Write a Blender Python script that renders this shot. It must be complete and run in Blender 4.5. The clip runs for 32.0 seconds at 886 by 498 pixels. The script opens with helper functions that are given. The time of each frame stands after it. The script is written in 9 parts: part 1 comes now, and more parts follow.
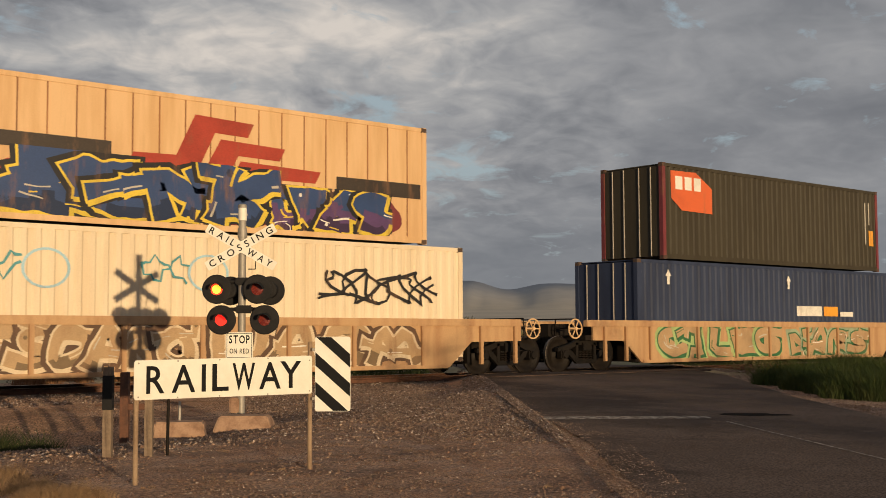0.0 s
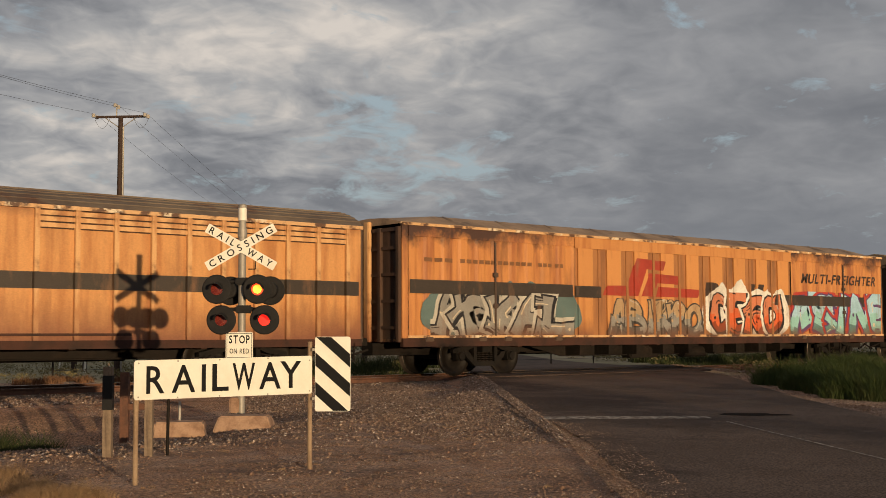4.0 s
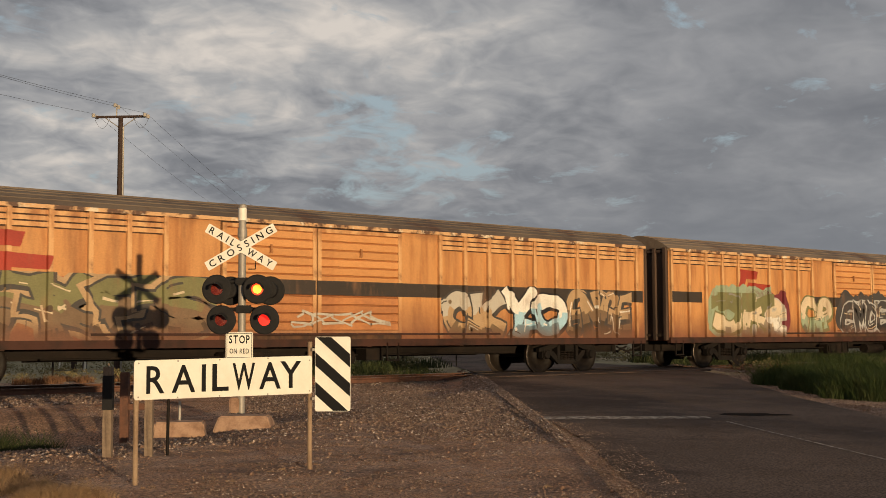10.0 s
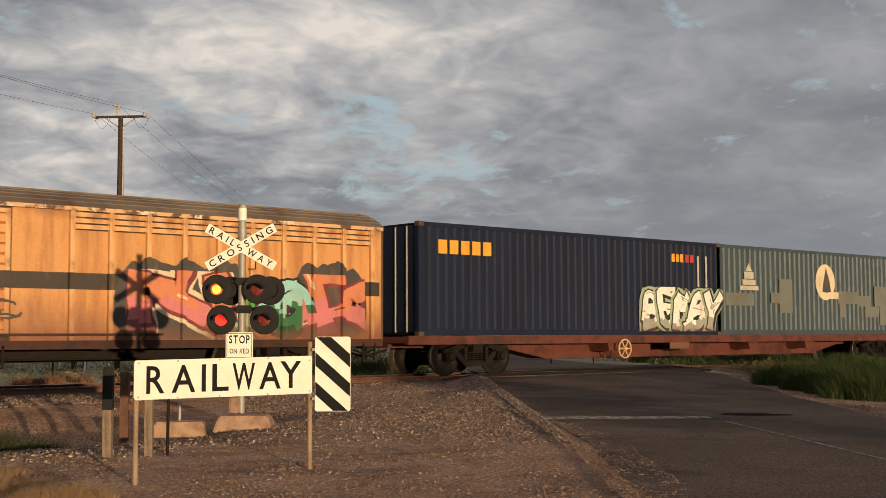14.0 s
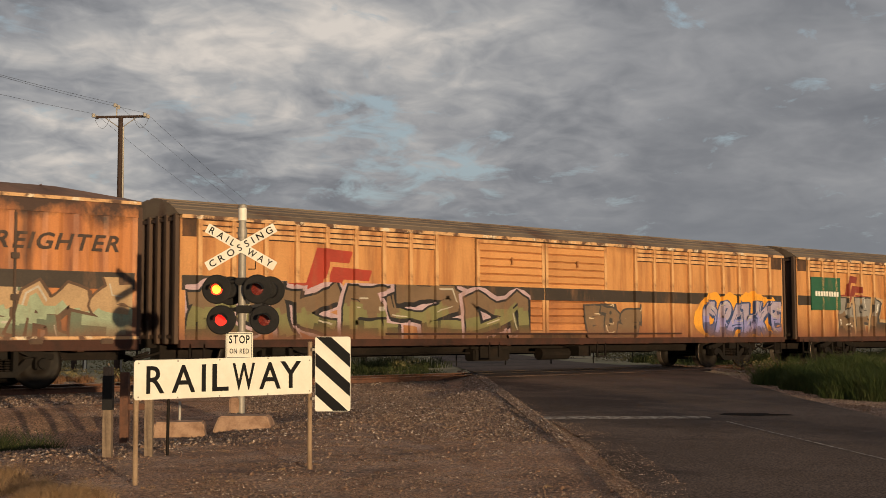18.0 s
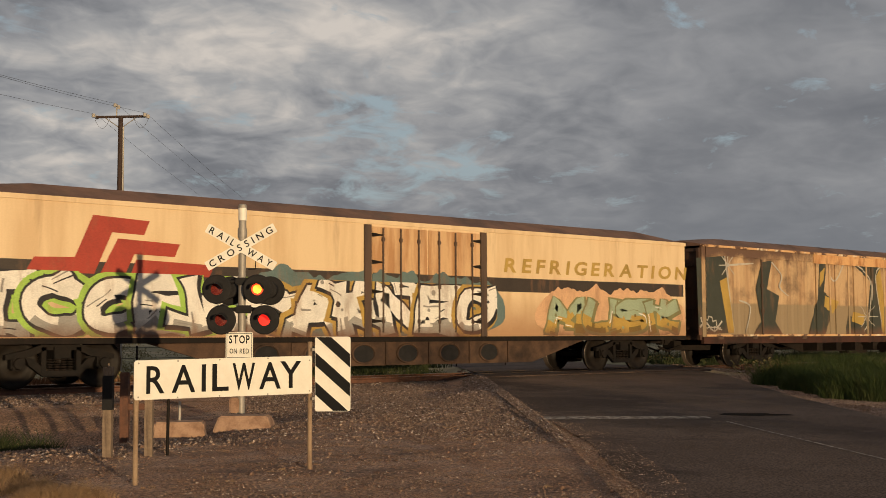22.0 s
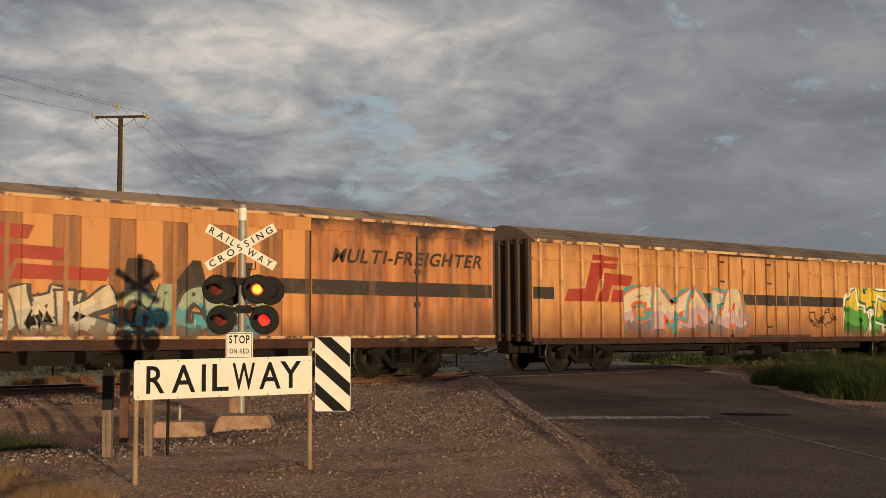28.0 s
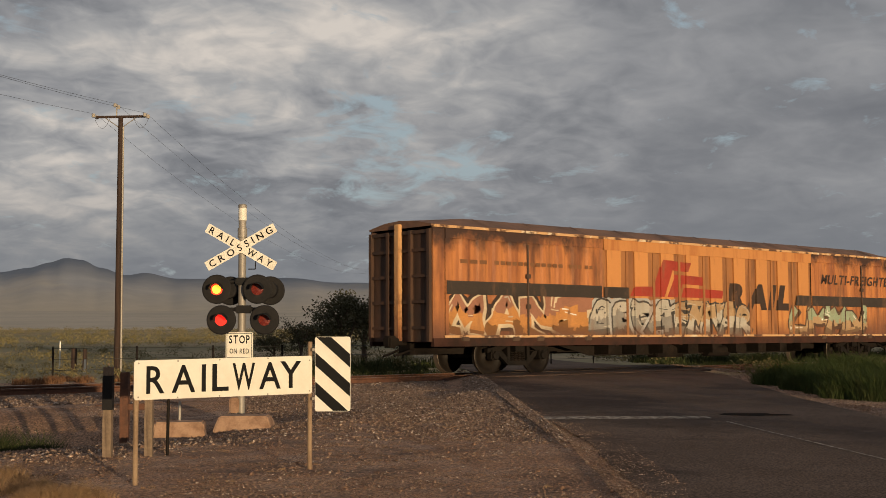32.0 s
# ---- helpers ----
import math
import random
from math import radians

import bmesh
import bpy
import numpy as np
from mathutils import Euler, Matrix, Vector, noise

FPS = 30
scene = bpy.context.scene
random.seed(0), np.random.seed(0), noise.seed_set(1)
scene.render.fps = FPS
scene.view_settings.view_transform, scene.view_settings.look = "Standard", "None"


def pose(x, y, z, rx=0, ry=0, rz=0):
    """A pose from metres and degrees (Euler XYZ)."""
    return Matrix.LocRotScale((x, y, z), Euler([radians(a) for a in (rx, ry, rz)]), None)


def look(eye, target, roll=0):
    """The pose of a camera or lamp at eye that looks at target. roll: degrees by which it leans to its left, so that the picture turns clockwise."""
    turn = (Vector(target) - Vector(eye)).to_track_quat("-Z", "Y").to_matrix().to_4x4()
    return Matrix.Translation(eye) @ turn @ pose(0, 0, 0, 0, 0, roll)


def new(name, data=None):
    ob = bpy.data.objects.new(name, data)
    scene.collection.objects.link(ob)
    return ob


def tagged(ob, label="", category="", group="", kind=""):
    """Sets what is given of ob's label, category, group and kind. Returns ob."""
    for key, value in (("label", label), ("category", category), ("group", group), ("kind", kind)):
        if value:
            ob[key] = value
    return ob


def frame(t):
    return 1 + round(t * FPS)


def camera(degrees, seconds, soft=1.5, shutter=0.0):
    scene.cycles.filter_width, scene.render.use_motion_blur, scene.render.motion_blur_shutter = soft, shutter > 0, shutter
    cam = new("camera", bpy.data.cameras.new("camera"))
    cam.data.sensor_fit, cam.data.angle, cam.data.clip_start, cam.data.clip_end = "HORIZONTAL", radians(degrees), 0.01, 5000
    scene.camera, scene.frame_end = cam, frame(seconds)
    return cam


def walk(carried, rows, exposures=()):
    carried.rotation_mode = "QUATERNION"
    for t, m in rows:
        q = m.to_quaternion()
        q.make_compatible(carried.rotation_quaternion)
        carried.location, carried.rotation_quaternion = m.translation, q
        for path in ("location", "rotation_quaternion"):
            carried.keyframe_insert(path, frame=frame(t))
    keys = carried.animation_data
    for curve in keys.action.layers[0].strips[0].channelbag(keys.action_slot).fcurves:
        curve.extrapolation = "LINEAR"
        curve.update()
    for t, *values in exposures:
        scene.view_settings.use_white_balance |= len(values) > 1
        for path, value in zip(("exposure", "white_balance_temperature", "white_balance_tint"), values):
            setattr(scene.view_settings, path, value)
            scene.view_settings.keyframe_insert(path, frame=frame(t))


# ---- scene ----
# ---------- camera: stands still beside the road ----------
EYE = Vector((0.0, 0.0, 0.974))
YAW, PITCH = radians(40.986), radians(4.083)
AIM = EYE + Vector((math.sin(YAW) * math.cos(PITCH), math.cos(YAW) * math.cos(PITCH), math.sin(PITCH)))
cam = camera(39.61, 32.0, 0.7, 0.04)
EXPOSURES = [(0.0, -0.02), (0.6, -0.15), (1.0, -0.22), (1.6, -0.20), (2.2, -0.12), (3.0, -0.04), (6.0, 0.0), (12.6, 0.0), (13.4, 0.10), (14.0, 0.20), (14.6, 0.14), (15.5, 0.04), (16.5, 0.0),
             (21.3, 0.0), (22.0, -0.12), (23.0, -0.25), (24.0, -0.32), (25.0, -0.25), (26.0, -0.06), (27.5, -0.06), (32.0, -0.06)]
walk(cam, [(0.0, look(EYE, AIM, -0.23)), (32.0, look(EYE, AIM, -0.23))], EXPOSURES)

# ---------- world, sun, exposure ----------
SUN_TO = Vector((-0.262, -0.965, 0.042)).normalized()      # towards the low evening sun
world = bpy.data.worlds.new("evening_sky")
scene.world = world
world.use_nodes = True
wn, wl = world.node_tree.nodes, world.node_tree.links
wn.clear()


def wnode(kind, **inputs):
    n = wn.new(kind)
    for k, v in inputs.items():
        n.inputs[k.replace("_", " ")].default_value = v
    return n


w_out = wn.new("ShaderNodeOutputWorld")
w_bg = wn.new("ShaderNodeBackground")
w_sky = wn.new("ShaderNodeTexSky")
w_sky.sky_type = "NISHITA"
w_sky.sun_disc = False
w_sky.sun_elevation = math.asin(SUN_TO.z)
w_sky.sun_rotation = math.atan2(SUN_TO.x, SUN_TO.y)
w_co = wn.new("ShaderNodeTexCoord")
# cloud layer: project the view direction on a flat ceiling, so that clouds shrink to the horizon
w_sep = wn.new("ShaderNodeSeparateXYZ")
wl.new(w_co.outputs["Generated"], w_sep.inputs[0])
w_z = wn.new("ShaderNodeMath")
w_z.operation = "ADD"
w_z.inputs[1].default_value = 0.27
w_abs = wn.new("ShaderNodeMath")
w_abs.operation = "ABSOLUTE"
wl.new(w_sep.outputs[2], w_abs.inputs[0])
wl.new(w_abs.outputs[0], w_z.inputs[0])
w_div = wn.new("ShaderNodeVectorMath")
w_div.operation = "DIVIDE"
w_comb = wn.new("ShaderNodeCombineXYZ")
for i in range(3):
    wl.new(w_z.outputs[0], w_comb.inputs[i])
wl.new(w_co.outputs["Generated"], w_div.inputs[0])
wl.new(w_comb.outputs[0], w_div.inputs[1])


def w_noise(scale, detail, rough, seed, distort=0.0):
    n = wn.new("ShaderNodeTexNoise")
    n.inputs["Scale"].default_value = scale
    n.inputs["Detail"].default_value = detail
    n.inputs["Roughness"].default_value = rough
    n.inputs["Distortion"].default_value = distort
    shift = wn.new("ShaderNodeVectorMath")
    shift.operation = "ADD"
    shift.inputs[1].default_value = (seed, seed * 0.7, seed * 1.3)
    wl.new(w_div.outputs[0], shift.inputs[0])
    wl.new(shift.outputs[0], n.inputs["Vector"])
    return n


def w_ramp(src, stops):
    r = wn.new("ShaderNodeValToRGB")
    while len(r.color_ramp.elements) < len(stops):
        r.color_ramp.elements.new(0.5)
    for e, (p, c) in zip(r.color_ramp.elements, stops):
        e.position, e.color = p, (*c, 1)
    wl.new(src, r.inputs[0])
    return r


def w_mix(fac, a, b, mode="MIX"):
    m = wn.new("ShaderNodeMix")
    m.data_type, m.blend_type = "RGBA", mode
    for sock, src in ((m.inputs["Factor"], fac), (m.inputs["A"], a), (m.inputs["B"], b)):
        if isinstance(src, (int, float)):
            sock.default_value = src
        elif isinstance(src, tuple):
            sock.default_value = (*src, 1)
        else:
            wl.new(src, sock)
    return m.outputs["Result"]


def w_near(az, el, inner, outer):
    """1 towards a direction, falling to 0 at the outer angle."""
    d = Vector((math.sin(radians(az)) * math.cos(radians(el)), math.cos(radians(az)) * math.cos(radians(el)), math.sin(radians(el))))
    dot = wn.new("ShaderNodeVectorMath")
    dot.operation = "DOT_PRODUCT"
    dot.inputs[1].default_value = d
    wl.new(w_co.outputs["Generated"], dot.inputs[0])
    r = wn.new("ShaderNodeMapRange")
    r.interpolation_type = "SMOOTHSTEP"
    r.inputs["From Min"].default_value, r.inputs["From Max"].default_value = math.cos(radians(outer)), math.cos(radians(inner))
    wl.new(dot.outputs["Value"], r.inputs["Value"])
    return r.outputs[0]


def w_math(op, a, b):
    n = wn.new("ShaderNodeMath")
    n.operation = op
    for sock, src in zip(n.inputs, (a, b)):
        if isinstance(src, (int, float)):
            sock.default_value = src
        else:
            wl.new(src, sock)
    return n.outputs[0]


big = w_noise(2.6, 6, 0.45, 5.3, 0.25)
medium = w_noise(6.2, 7, 0.5, 2.6, 0.7)
fine = w_noise(17.0, 5, 0.5, 8.4, 0.8)
# thinner, brighter parts of the cloud sheet, towards the upper north
thin = w_math("ADD", w_math("MULTIPLY", w_near(27, 15, 1, 17), 0.088), w_math("MULTIPLY", w_near(34.5, 12.5, 0.5, 7), 0.045))
thin = w_math("ADD", thin, w_math("MULTIPLY", w_near(22, 7, 1, 8), 0.035))
thin = w_math("ADD", thin, w_math("MULTIPLY", w_near(46, 12.5, 1, 9), 0.038))
mass = w_math("ADD", w_math("MULTIPLY", big.outputs["Fac"], 0.47), w_math("MULTIPLY", medium.outputs["Fac"], 0.38))
mass = w_math("ADD", mass, w_math("MULTIPLY", fine.outputs["Fac"], 0.15))
# even grey sheet, broken and billowing only where it thins out
calm = w_near(28, 13, 5, 26)
mass = w_math("ADD", 0.515, w_math("MULTIPLY", w_math("SUBTRACT", mass, 0.5), w_math("ADD", 0.42, w_math("MULTIPLY", calm, 0.75))))
level = w_math("ADD", mass, thin)
clouds = w_ramp(level, [(0.40, (0.128, 0.134, 0.148)), (0.49, (0.176, 0.181, 0.194)), (0.56, (0.245, 0.247, 0.257)), (0.64, (0.34, 0.334, 0.33)), (0.76, (0.56, 0.51, 0.46))])
cloud_col = clouds.outputs[0]
# towards the horizon the sheet closes to an even grey
low = wn.new("ShaderNodeMapRange")
low.interpolation_type = "SMOOTHSTEP"
low.inputs["From Min"].default_value, low.inputs["From Max"].default_value = 0.15, 0.04
low.inputs["To Max"].default_value = 0.8
wl.new(w_abs.outputs[0], low.inputs["Value"])
cloud_col = w_mix(low.outputs[0], cloud_col, (0.166, 0.175, 0.190))
sky_lit = w_mix(1.0, w_sky.outputs[0], (0.1, 0.1, 0.1), "MULTIPLY")
opening = w_math("ADD", w_math("MULTIPLY", w_near(37.0, 8.9, 0.2, 3.6), 0.16), w_math("MULTIPLY", w_near(42.0, 8.1, 0.2, 3.4), 0.115))
gap_level = w_math("ADD", w_noise(9.0, 8, 0.6, 21.0, 0.5).outputs["Fac"], opening)
gaps = w_ramp(gap_level, [(0.61, (0.0, 0.0, 0.0)), (0.74, (0.85, 0.85, 0.85))])
blue = w_mix(0.7, sky_lit, (0.33, 0.42, 0.49))
w_final = w_mix(gaps.outputs[0], cloud_col, blue)
wl.new(w_final, w_bg.inputs["Color"])
w_bg.inputs["Strength"].default_value = 1.2
wl.new(w_bg.outputs[0], w_out.inputs["Surface"])

sun_data = bpy.data.lights.new("sun", "SUN")
sun_data.energy = 4.2
sun_data.angle = radians(0.6)
sun_data.color = (1.0, 0.74, 0.44)
sun = new("sun", sun_data)
sun.matrix_world = look(SUN_TO * 50, (0, 0, 0))

# ---------- materials ----------
def mat(name, base, rough=0.7, metal=0.0, second=None, scale=2.0, stretch=(1, 1, 1), cover=(0.45, 0.65),
        fine=0.12, fine_scale=40.0, bump=0.15, bump_scale=60.0, dirt=None, dirt_cover=(0.55, 0.75), dirt_scale=0.9,
        dirt_stretch=(1, 1, 1), random_tint=0.0, soot=None, foot=None, emit=None, emit_strength=0.0, spec=0.5, coords="Object"):
    """A surface with a base colour, a second tone in patches, stains, fine grain and relief, all at real size."""
    m = bpy.data.materials.new(name)
    m.use_nodes = True
    nt = m.node_tree
    nd, lk = nt.nodes, nt.links
    bs = nd["Principled BSDF"]
    co = nd.new("ShaderNodeTexCoord")

    def tex(scale, st, detail=5.0, rough_n=0.6, off=0.0):
        mp = nd.new("ShaderNodeMapping")
        mp.inputs["Scale"].default_value = st
        mp.inputs["Location"].default_value = (off, off * 1.7, off * 0.6)
        lk.new(co.outputs[coords], mp.inputs[0])
        t = nd.new("ShaderNodeTexNoise")
        t.inputs["Scale"].default_value = scale
        t.inputs["Detail"].default_value = detail
        t.inputs["Roughness"].default_value = rough_n
        lk.new(mp.outputs[0], t.inputs["Vector"])
        return t.outputs["Fac"]

    def ramp(src, lo, hi):
        r = nd.new("ShaderNodeMapRange")
        r.inputs["From Min"].default_value, r.inputs["From Max"].default_value = lo, hi
        lk.new(src, r.inputs["Value"])
        return r.outputs[0]

    def mix(fac, a, b, mode="MIX"):
        x = nd.new("ShaderNodeMix")
        x.data_type, x.blend_type = "RGBA", mode
        for sock, src in ((x.inputs["Factor"], fac), (x.inputs["A"], a), (x.inputs["B"], b)):
            if isinstance(src, (int, float)):
                sock.default_value = src
            elif isinstance(src, tuple):
                sock.default_value = (*src, 1)
            else:
                lk.new(src, sock)
        return x.outputs["Result"]

    col = tuple(base)
    if second:
        col = mix(ramp(tex(scale, stretch, off=1.3), *cover), col, tuple(second))
    if dirt:
        col = mix(ramp(tex(dirt_scale, dirt_stretch, 6, 0.65, 7.7), *dirt_cover), col, tuple(dirt))
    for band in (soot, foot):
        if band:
            # smoke below the eaves, rust or another tone along the foot: ragged bands at a height of their own
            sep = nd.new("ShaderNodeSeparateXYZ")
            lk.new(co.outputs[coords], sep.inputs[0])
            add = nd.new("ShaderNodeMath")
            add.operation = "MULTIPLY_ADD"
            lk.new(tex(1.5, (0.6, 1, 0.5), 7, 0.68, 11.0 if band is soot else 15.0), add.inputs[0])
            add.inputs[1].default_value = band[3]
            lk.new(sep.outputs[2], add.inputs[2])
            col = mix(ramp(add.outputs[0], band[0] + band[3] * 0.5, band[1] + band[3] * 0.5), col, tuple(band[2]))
    if fine:
        g = nd.new("ShaderNodeMapRange")
        g.inputs["From Min"].default_value, g.inputs["From Max"].default_value = 0.3, 0.7
        g.inputs["To Min"].default_value, g.inputs["To Max"].default_value = 1 - fine, 1 + fine
        lk.new(tex(fine_scale, (1, 1, 1), 4), g.inputs["Value"])
        grey = nd.new("ShaderNodeCombineColor")
        for i in range(3):
            lk.new(g.outputs[0], grey.inputs[i])
        col = mix(1.0, col, grey.outputs[0], "MULTIPLY")
    if random_tint:
        oi = nd.new("ShaderNodeObjectInfo")
        g = nd.new("ShaderNodeMapRange")
        g.inputs["To Min"].default_value, g.inputs["To Max"].default_value = 1 - random_tint, 1 + random_tint
        lk.new(oi.outputs["Random"], g.inputs["Value"])
        grey = nd.new("ShaderNodeCombineColor")
        for i in range(3):
            lk.new(g.outputs[0], grey.inputs[i])
        col = mix(1.0, col, grey.outputs[0], "MULTIPLY")
    if isinstance(col, tuple):
        bs.inputs["Base Color"].default_value = (*col, 1)
    else:
        lk.new(col, bs.inputs["Base Color"])
    rr = nd.new("ShaderNodeMapRange")
    rr.inputs["To Min"].default_value, rr.inputs["To Max"].default_value = max(0.05, rough - 0.12), min(1.0, rough + 0.12)
    lk.new(tex(scale * 3, (1, 1, 1), 3, off=3.3), rr.inputs["Value"])
    lk.new(rr.outputs[0], bs.inputs["Roughness"])
    bs.inputs["Metallic"].default_value = metal
    bs.inputs["Specular IOR Level"].default_value = spec
    if bump:
        b = nd.new("ShaderNodeBump")
        b.inputs["Strength"].default_value = bump
        b.inputs["Distance"].default_value = 0.02
        lk.new(tex(bump_scale, (1, 1, 1), 5, off=5.1), b.inputs["Height"])
        lk.new(b.outputs[0], bs.inputs["Normal"])
    if emit:
        bs.inputs["Emission Color"].default_value = (*emit, 1)
        bs.inputs["Emission Strength"].default_value = emit_strength
    return m


V = (2.2, 2.2, 0.25)      # streaks that run down a wall
RUST = (0.085, 0.038, 0.022)
M = {}
M["orange"] = mat("sun_faded_orange_paint", (0.56, 0.245, 0.076), 0.55, foot=(1.45, 0.95, (0.20, 0.078, 0.037), 0.8), second=(0.43, 0.16, 0.045), scale=1.6, stretch=V,
                  dirt=(0.2, 0.085, 0.035), dirt_cover=(0.60, 0.85), dirt_stretch=(1.5, 1.5, 0.5), bump=0.05, fine=0.07, random_tint=0.06)
M["orange_flute"] = mat("sun_faded_door_paint", (0.57, 0.265, 0.09), 0.55, second=(0.42, 0.165, 0.05), scale=1.6, cover=(0.45, 0.7), dirt=(0.25, 0.1, 0.04), dirt_cover=(0.55, 0.8), bump=0.06, fine=0.1, random_tint=0.10)
M["rusty_flute"] = mat("rust_stained_door_paint", (0.47, 0.195, 0.065), 0.58, second=(0.30, 0.11, 0.042), scale=1.6, cover=(0.4, 0.65), dirt=(0.17, 0.07, 0.035), dirt_cover=(0.5, 0.75), bump=0.06, fine=0.12, random_tint=0.12)
# a darker orange for recessed strips, door sheets and fittings
M["orange_dark"] = mat("darker_orange_paint", (0.34, 0.145, 0.05), 0.6, second=(0.21, 0.085, 0.035), scale=1.6, stretch=V,
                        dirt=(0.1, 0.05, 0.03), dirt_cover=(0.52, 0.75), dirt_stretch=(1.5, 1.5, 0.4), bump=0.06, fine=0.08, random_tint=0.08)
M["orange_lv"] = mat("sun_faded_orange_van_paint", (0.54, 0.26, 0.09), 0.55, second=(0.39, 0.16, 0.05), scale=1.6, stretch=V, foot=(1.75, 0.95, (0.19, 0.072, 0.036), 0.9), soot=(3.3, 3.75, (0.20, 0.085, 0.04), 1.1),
                     dirt=(0.20, 0.082, 0.034), dirt_cover=(0.52, 0.78), dirt_stretch=(1.6, 1.6, 0.35), bump=0.06, fine=0.12, random_tint=0.05)
M["orange_rib"] = mat("sun_bleached_rib_paint", (0.62, 0.35, 0.15), 0.55, foot=(1.6, 0.95, (0.22, 0.09, 0.042), 0.9), second=(0.42, 0.185, 0.065), scale=2.2, stretch=(2, 2, 0.5), dirt=(0.17, 0.07, 0.03), dirt_cover=(0.54, 0.75), dirt_scale=1.6, bump=0.06, fine=0.12)
M["eave"] = mat("peeling_eave_paint", (0.58, 0.34, 0.16), 0.6, second=(0.11, 0.055, 0.032), scale=2.4, cover=(0.5, 0.58), dirt=(0.66, 0.54, 0.38), dirt_scale=3.1, dirt_cover=(0.56, 0.62), bump=0.06, fine=0.12)
# near-black for grimy parts, and for shade painted beside ribs and in slots
M["grime_and_shade"] = mat("black_grime_and_shade", (0.05, 0.026, 0.015), 0.8, second=(0.12, 0.055, 0.025), scale=3, stretch=(1, 1, 0.4), bump=0.03, fine=0.1)
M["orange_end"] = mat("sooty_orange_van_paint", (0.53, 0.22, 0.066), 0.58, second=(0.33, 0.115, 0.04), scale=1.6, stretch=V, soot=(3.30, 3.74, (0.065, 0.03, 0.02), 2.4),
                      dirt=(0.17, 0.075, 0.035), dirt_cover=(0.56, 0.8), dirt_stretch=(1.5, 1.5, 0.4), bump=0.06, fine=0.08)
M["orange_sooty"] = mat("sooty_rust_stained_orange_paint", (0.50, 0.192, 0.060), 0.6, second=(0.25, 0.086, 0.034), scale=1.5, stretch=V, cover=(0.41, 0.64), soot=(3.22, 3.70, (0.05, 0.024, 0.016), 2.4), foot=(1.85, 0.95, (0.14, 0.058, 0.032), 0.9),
                        dirt=(0.10, 0.045, 0.025), dirt_cover=(0.52, 0.72), dirt_stretch=(1.5, 1.5, 0.35), bump=0.08, fine=0.12)
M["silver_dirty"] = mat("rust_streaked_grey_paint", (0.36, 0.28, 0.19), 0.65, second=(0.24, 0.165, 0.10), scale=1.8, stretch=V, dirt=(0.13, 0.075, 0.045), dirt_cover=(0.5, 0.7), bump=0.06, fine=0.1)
M["silver"] = mat("chalky_grey_paint", (0.57, 0.475, 0.355), 0.6, second=(0.41, 0.32, 0.215), scale=1.8, stretch=V,
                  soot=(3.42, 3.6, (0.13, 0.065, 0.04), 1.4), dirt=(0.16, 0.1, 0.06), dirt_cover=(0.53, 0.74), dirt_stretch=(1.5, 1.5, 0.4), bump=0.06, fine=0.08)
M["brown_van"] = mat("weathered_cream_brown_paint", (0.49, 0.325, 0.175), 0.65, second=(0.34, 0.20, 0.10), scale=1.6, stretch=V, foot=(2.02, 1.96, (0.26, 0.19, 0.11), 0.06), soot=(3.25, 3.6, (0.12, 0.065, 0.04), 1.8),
                     dirt=(0.085, 0.05, 0.032), dirt_cover=(0.5, 0.75), bump=0.06, fine=0.09)
M["cream"] = mat("cream_insulated_panel", (0.70, 0.52, 0.31), 0.45, foot=(2.1, 1.15, (0.40, 0.235, 0.12), 0.9), second=(0.6, 0.42, 0.235), scale=0.9, stretch=V,
                 dirt=(0.32, 0.19, 0.1), dirt_cover=(0.62, 0.9), dirt_stretch=(2.5, 2.5, 0.35), bump=0.03, fine=0.04)
M["cream_stained"] = mat("stained_cream_door", (0.58, 0.37, 0.19), 0.5, second=(0.42, 0.22, 0.095), scale=2.0, stretch=(3, 3, 0.3), cover=(0.42, 0.6), dirt=(0.25, 0.12, 0.055), dirt_cover=(0.55, 0.8), dirt_stretch=(2.5, 2.5, 0.3), foot=(1.7, 1.0, (0.2, 0.09, 0.045), 0.8), bump=0.03, fine=0.06)
M["roof_black"] = mat("tarred_black_roof", (0.024, 0.018, 0.014), 0.8, spec=0.2, second=(0.045, 0.03, 0.022), scale=0.8, bump=0.08, fine=0.15)
M["cream_box"] = mat("cream_container_paint", (0.66, 0.43, 0.225), 0.5, second=(0.57, 0.35, 0.165), scale=1.2, stretch=V,
                     dirt=(0.42, 0.26, 0.12), dirt_cover=(0.62, 0.9), dirt_stretch=(2.5, 2.5, 0.35), bump=0.03, fine=0.05)
M["pale_box"] = mat("white_container_paint", (0.72, 0.60, 0.43), 0.5, second=(0.66, 0.53, 0.36), scale=1.2, stretch=V,
                    dirt=(0.45, 0.33, 0.2), dirt_cover=(0.62, 0.9), dirt_stretch=(2.5, 2.5, 0.35), bump=0.03, fine=0.05)
M["tan_well"] = mat("faded_tan_wagon_paint", (0.47, 0.29, 0.145), 0.6, second=(0.38, 0.21, 0.1), scale=1.5, stretch=V,
                    dirt=(0.17, 0.09, 0.05), dirt_cover=(0.55, 0.8), bump=0.06, fine=0.08)
M["olive_box"] = mat("dark_olive_container_paint", (0.050, 0.042, 0.028), 0.6, spec=0.2, second=(0.040, 0.033, 0.022), scale=1.2, stretch=V, bump=0.03, fine=0.06)
M["blue_box"] = mat("dark_blue_container_paint", (0.036, 0.048, 0.090), 0.6, spec=0.2, second=(0.027, 0.035, 0.066), scale=1.2, stretch=V, bump=0.03, fine=0.06)
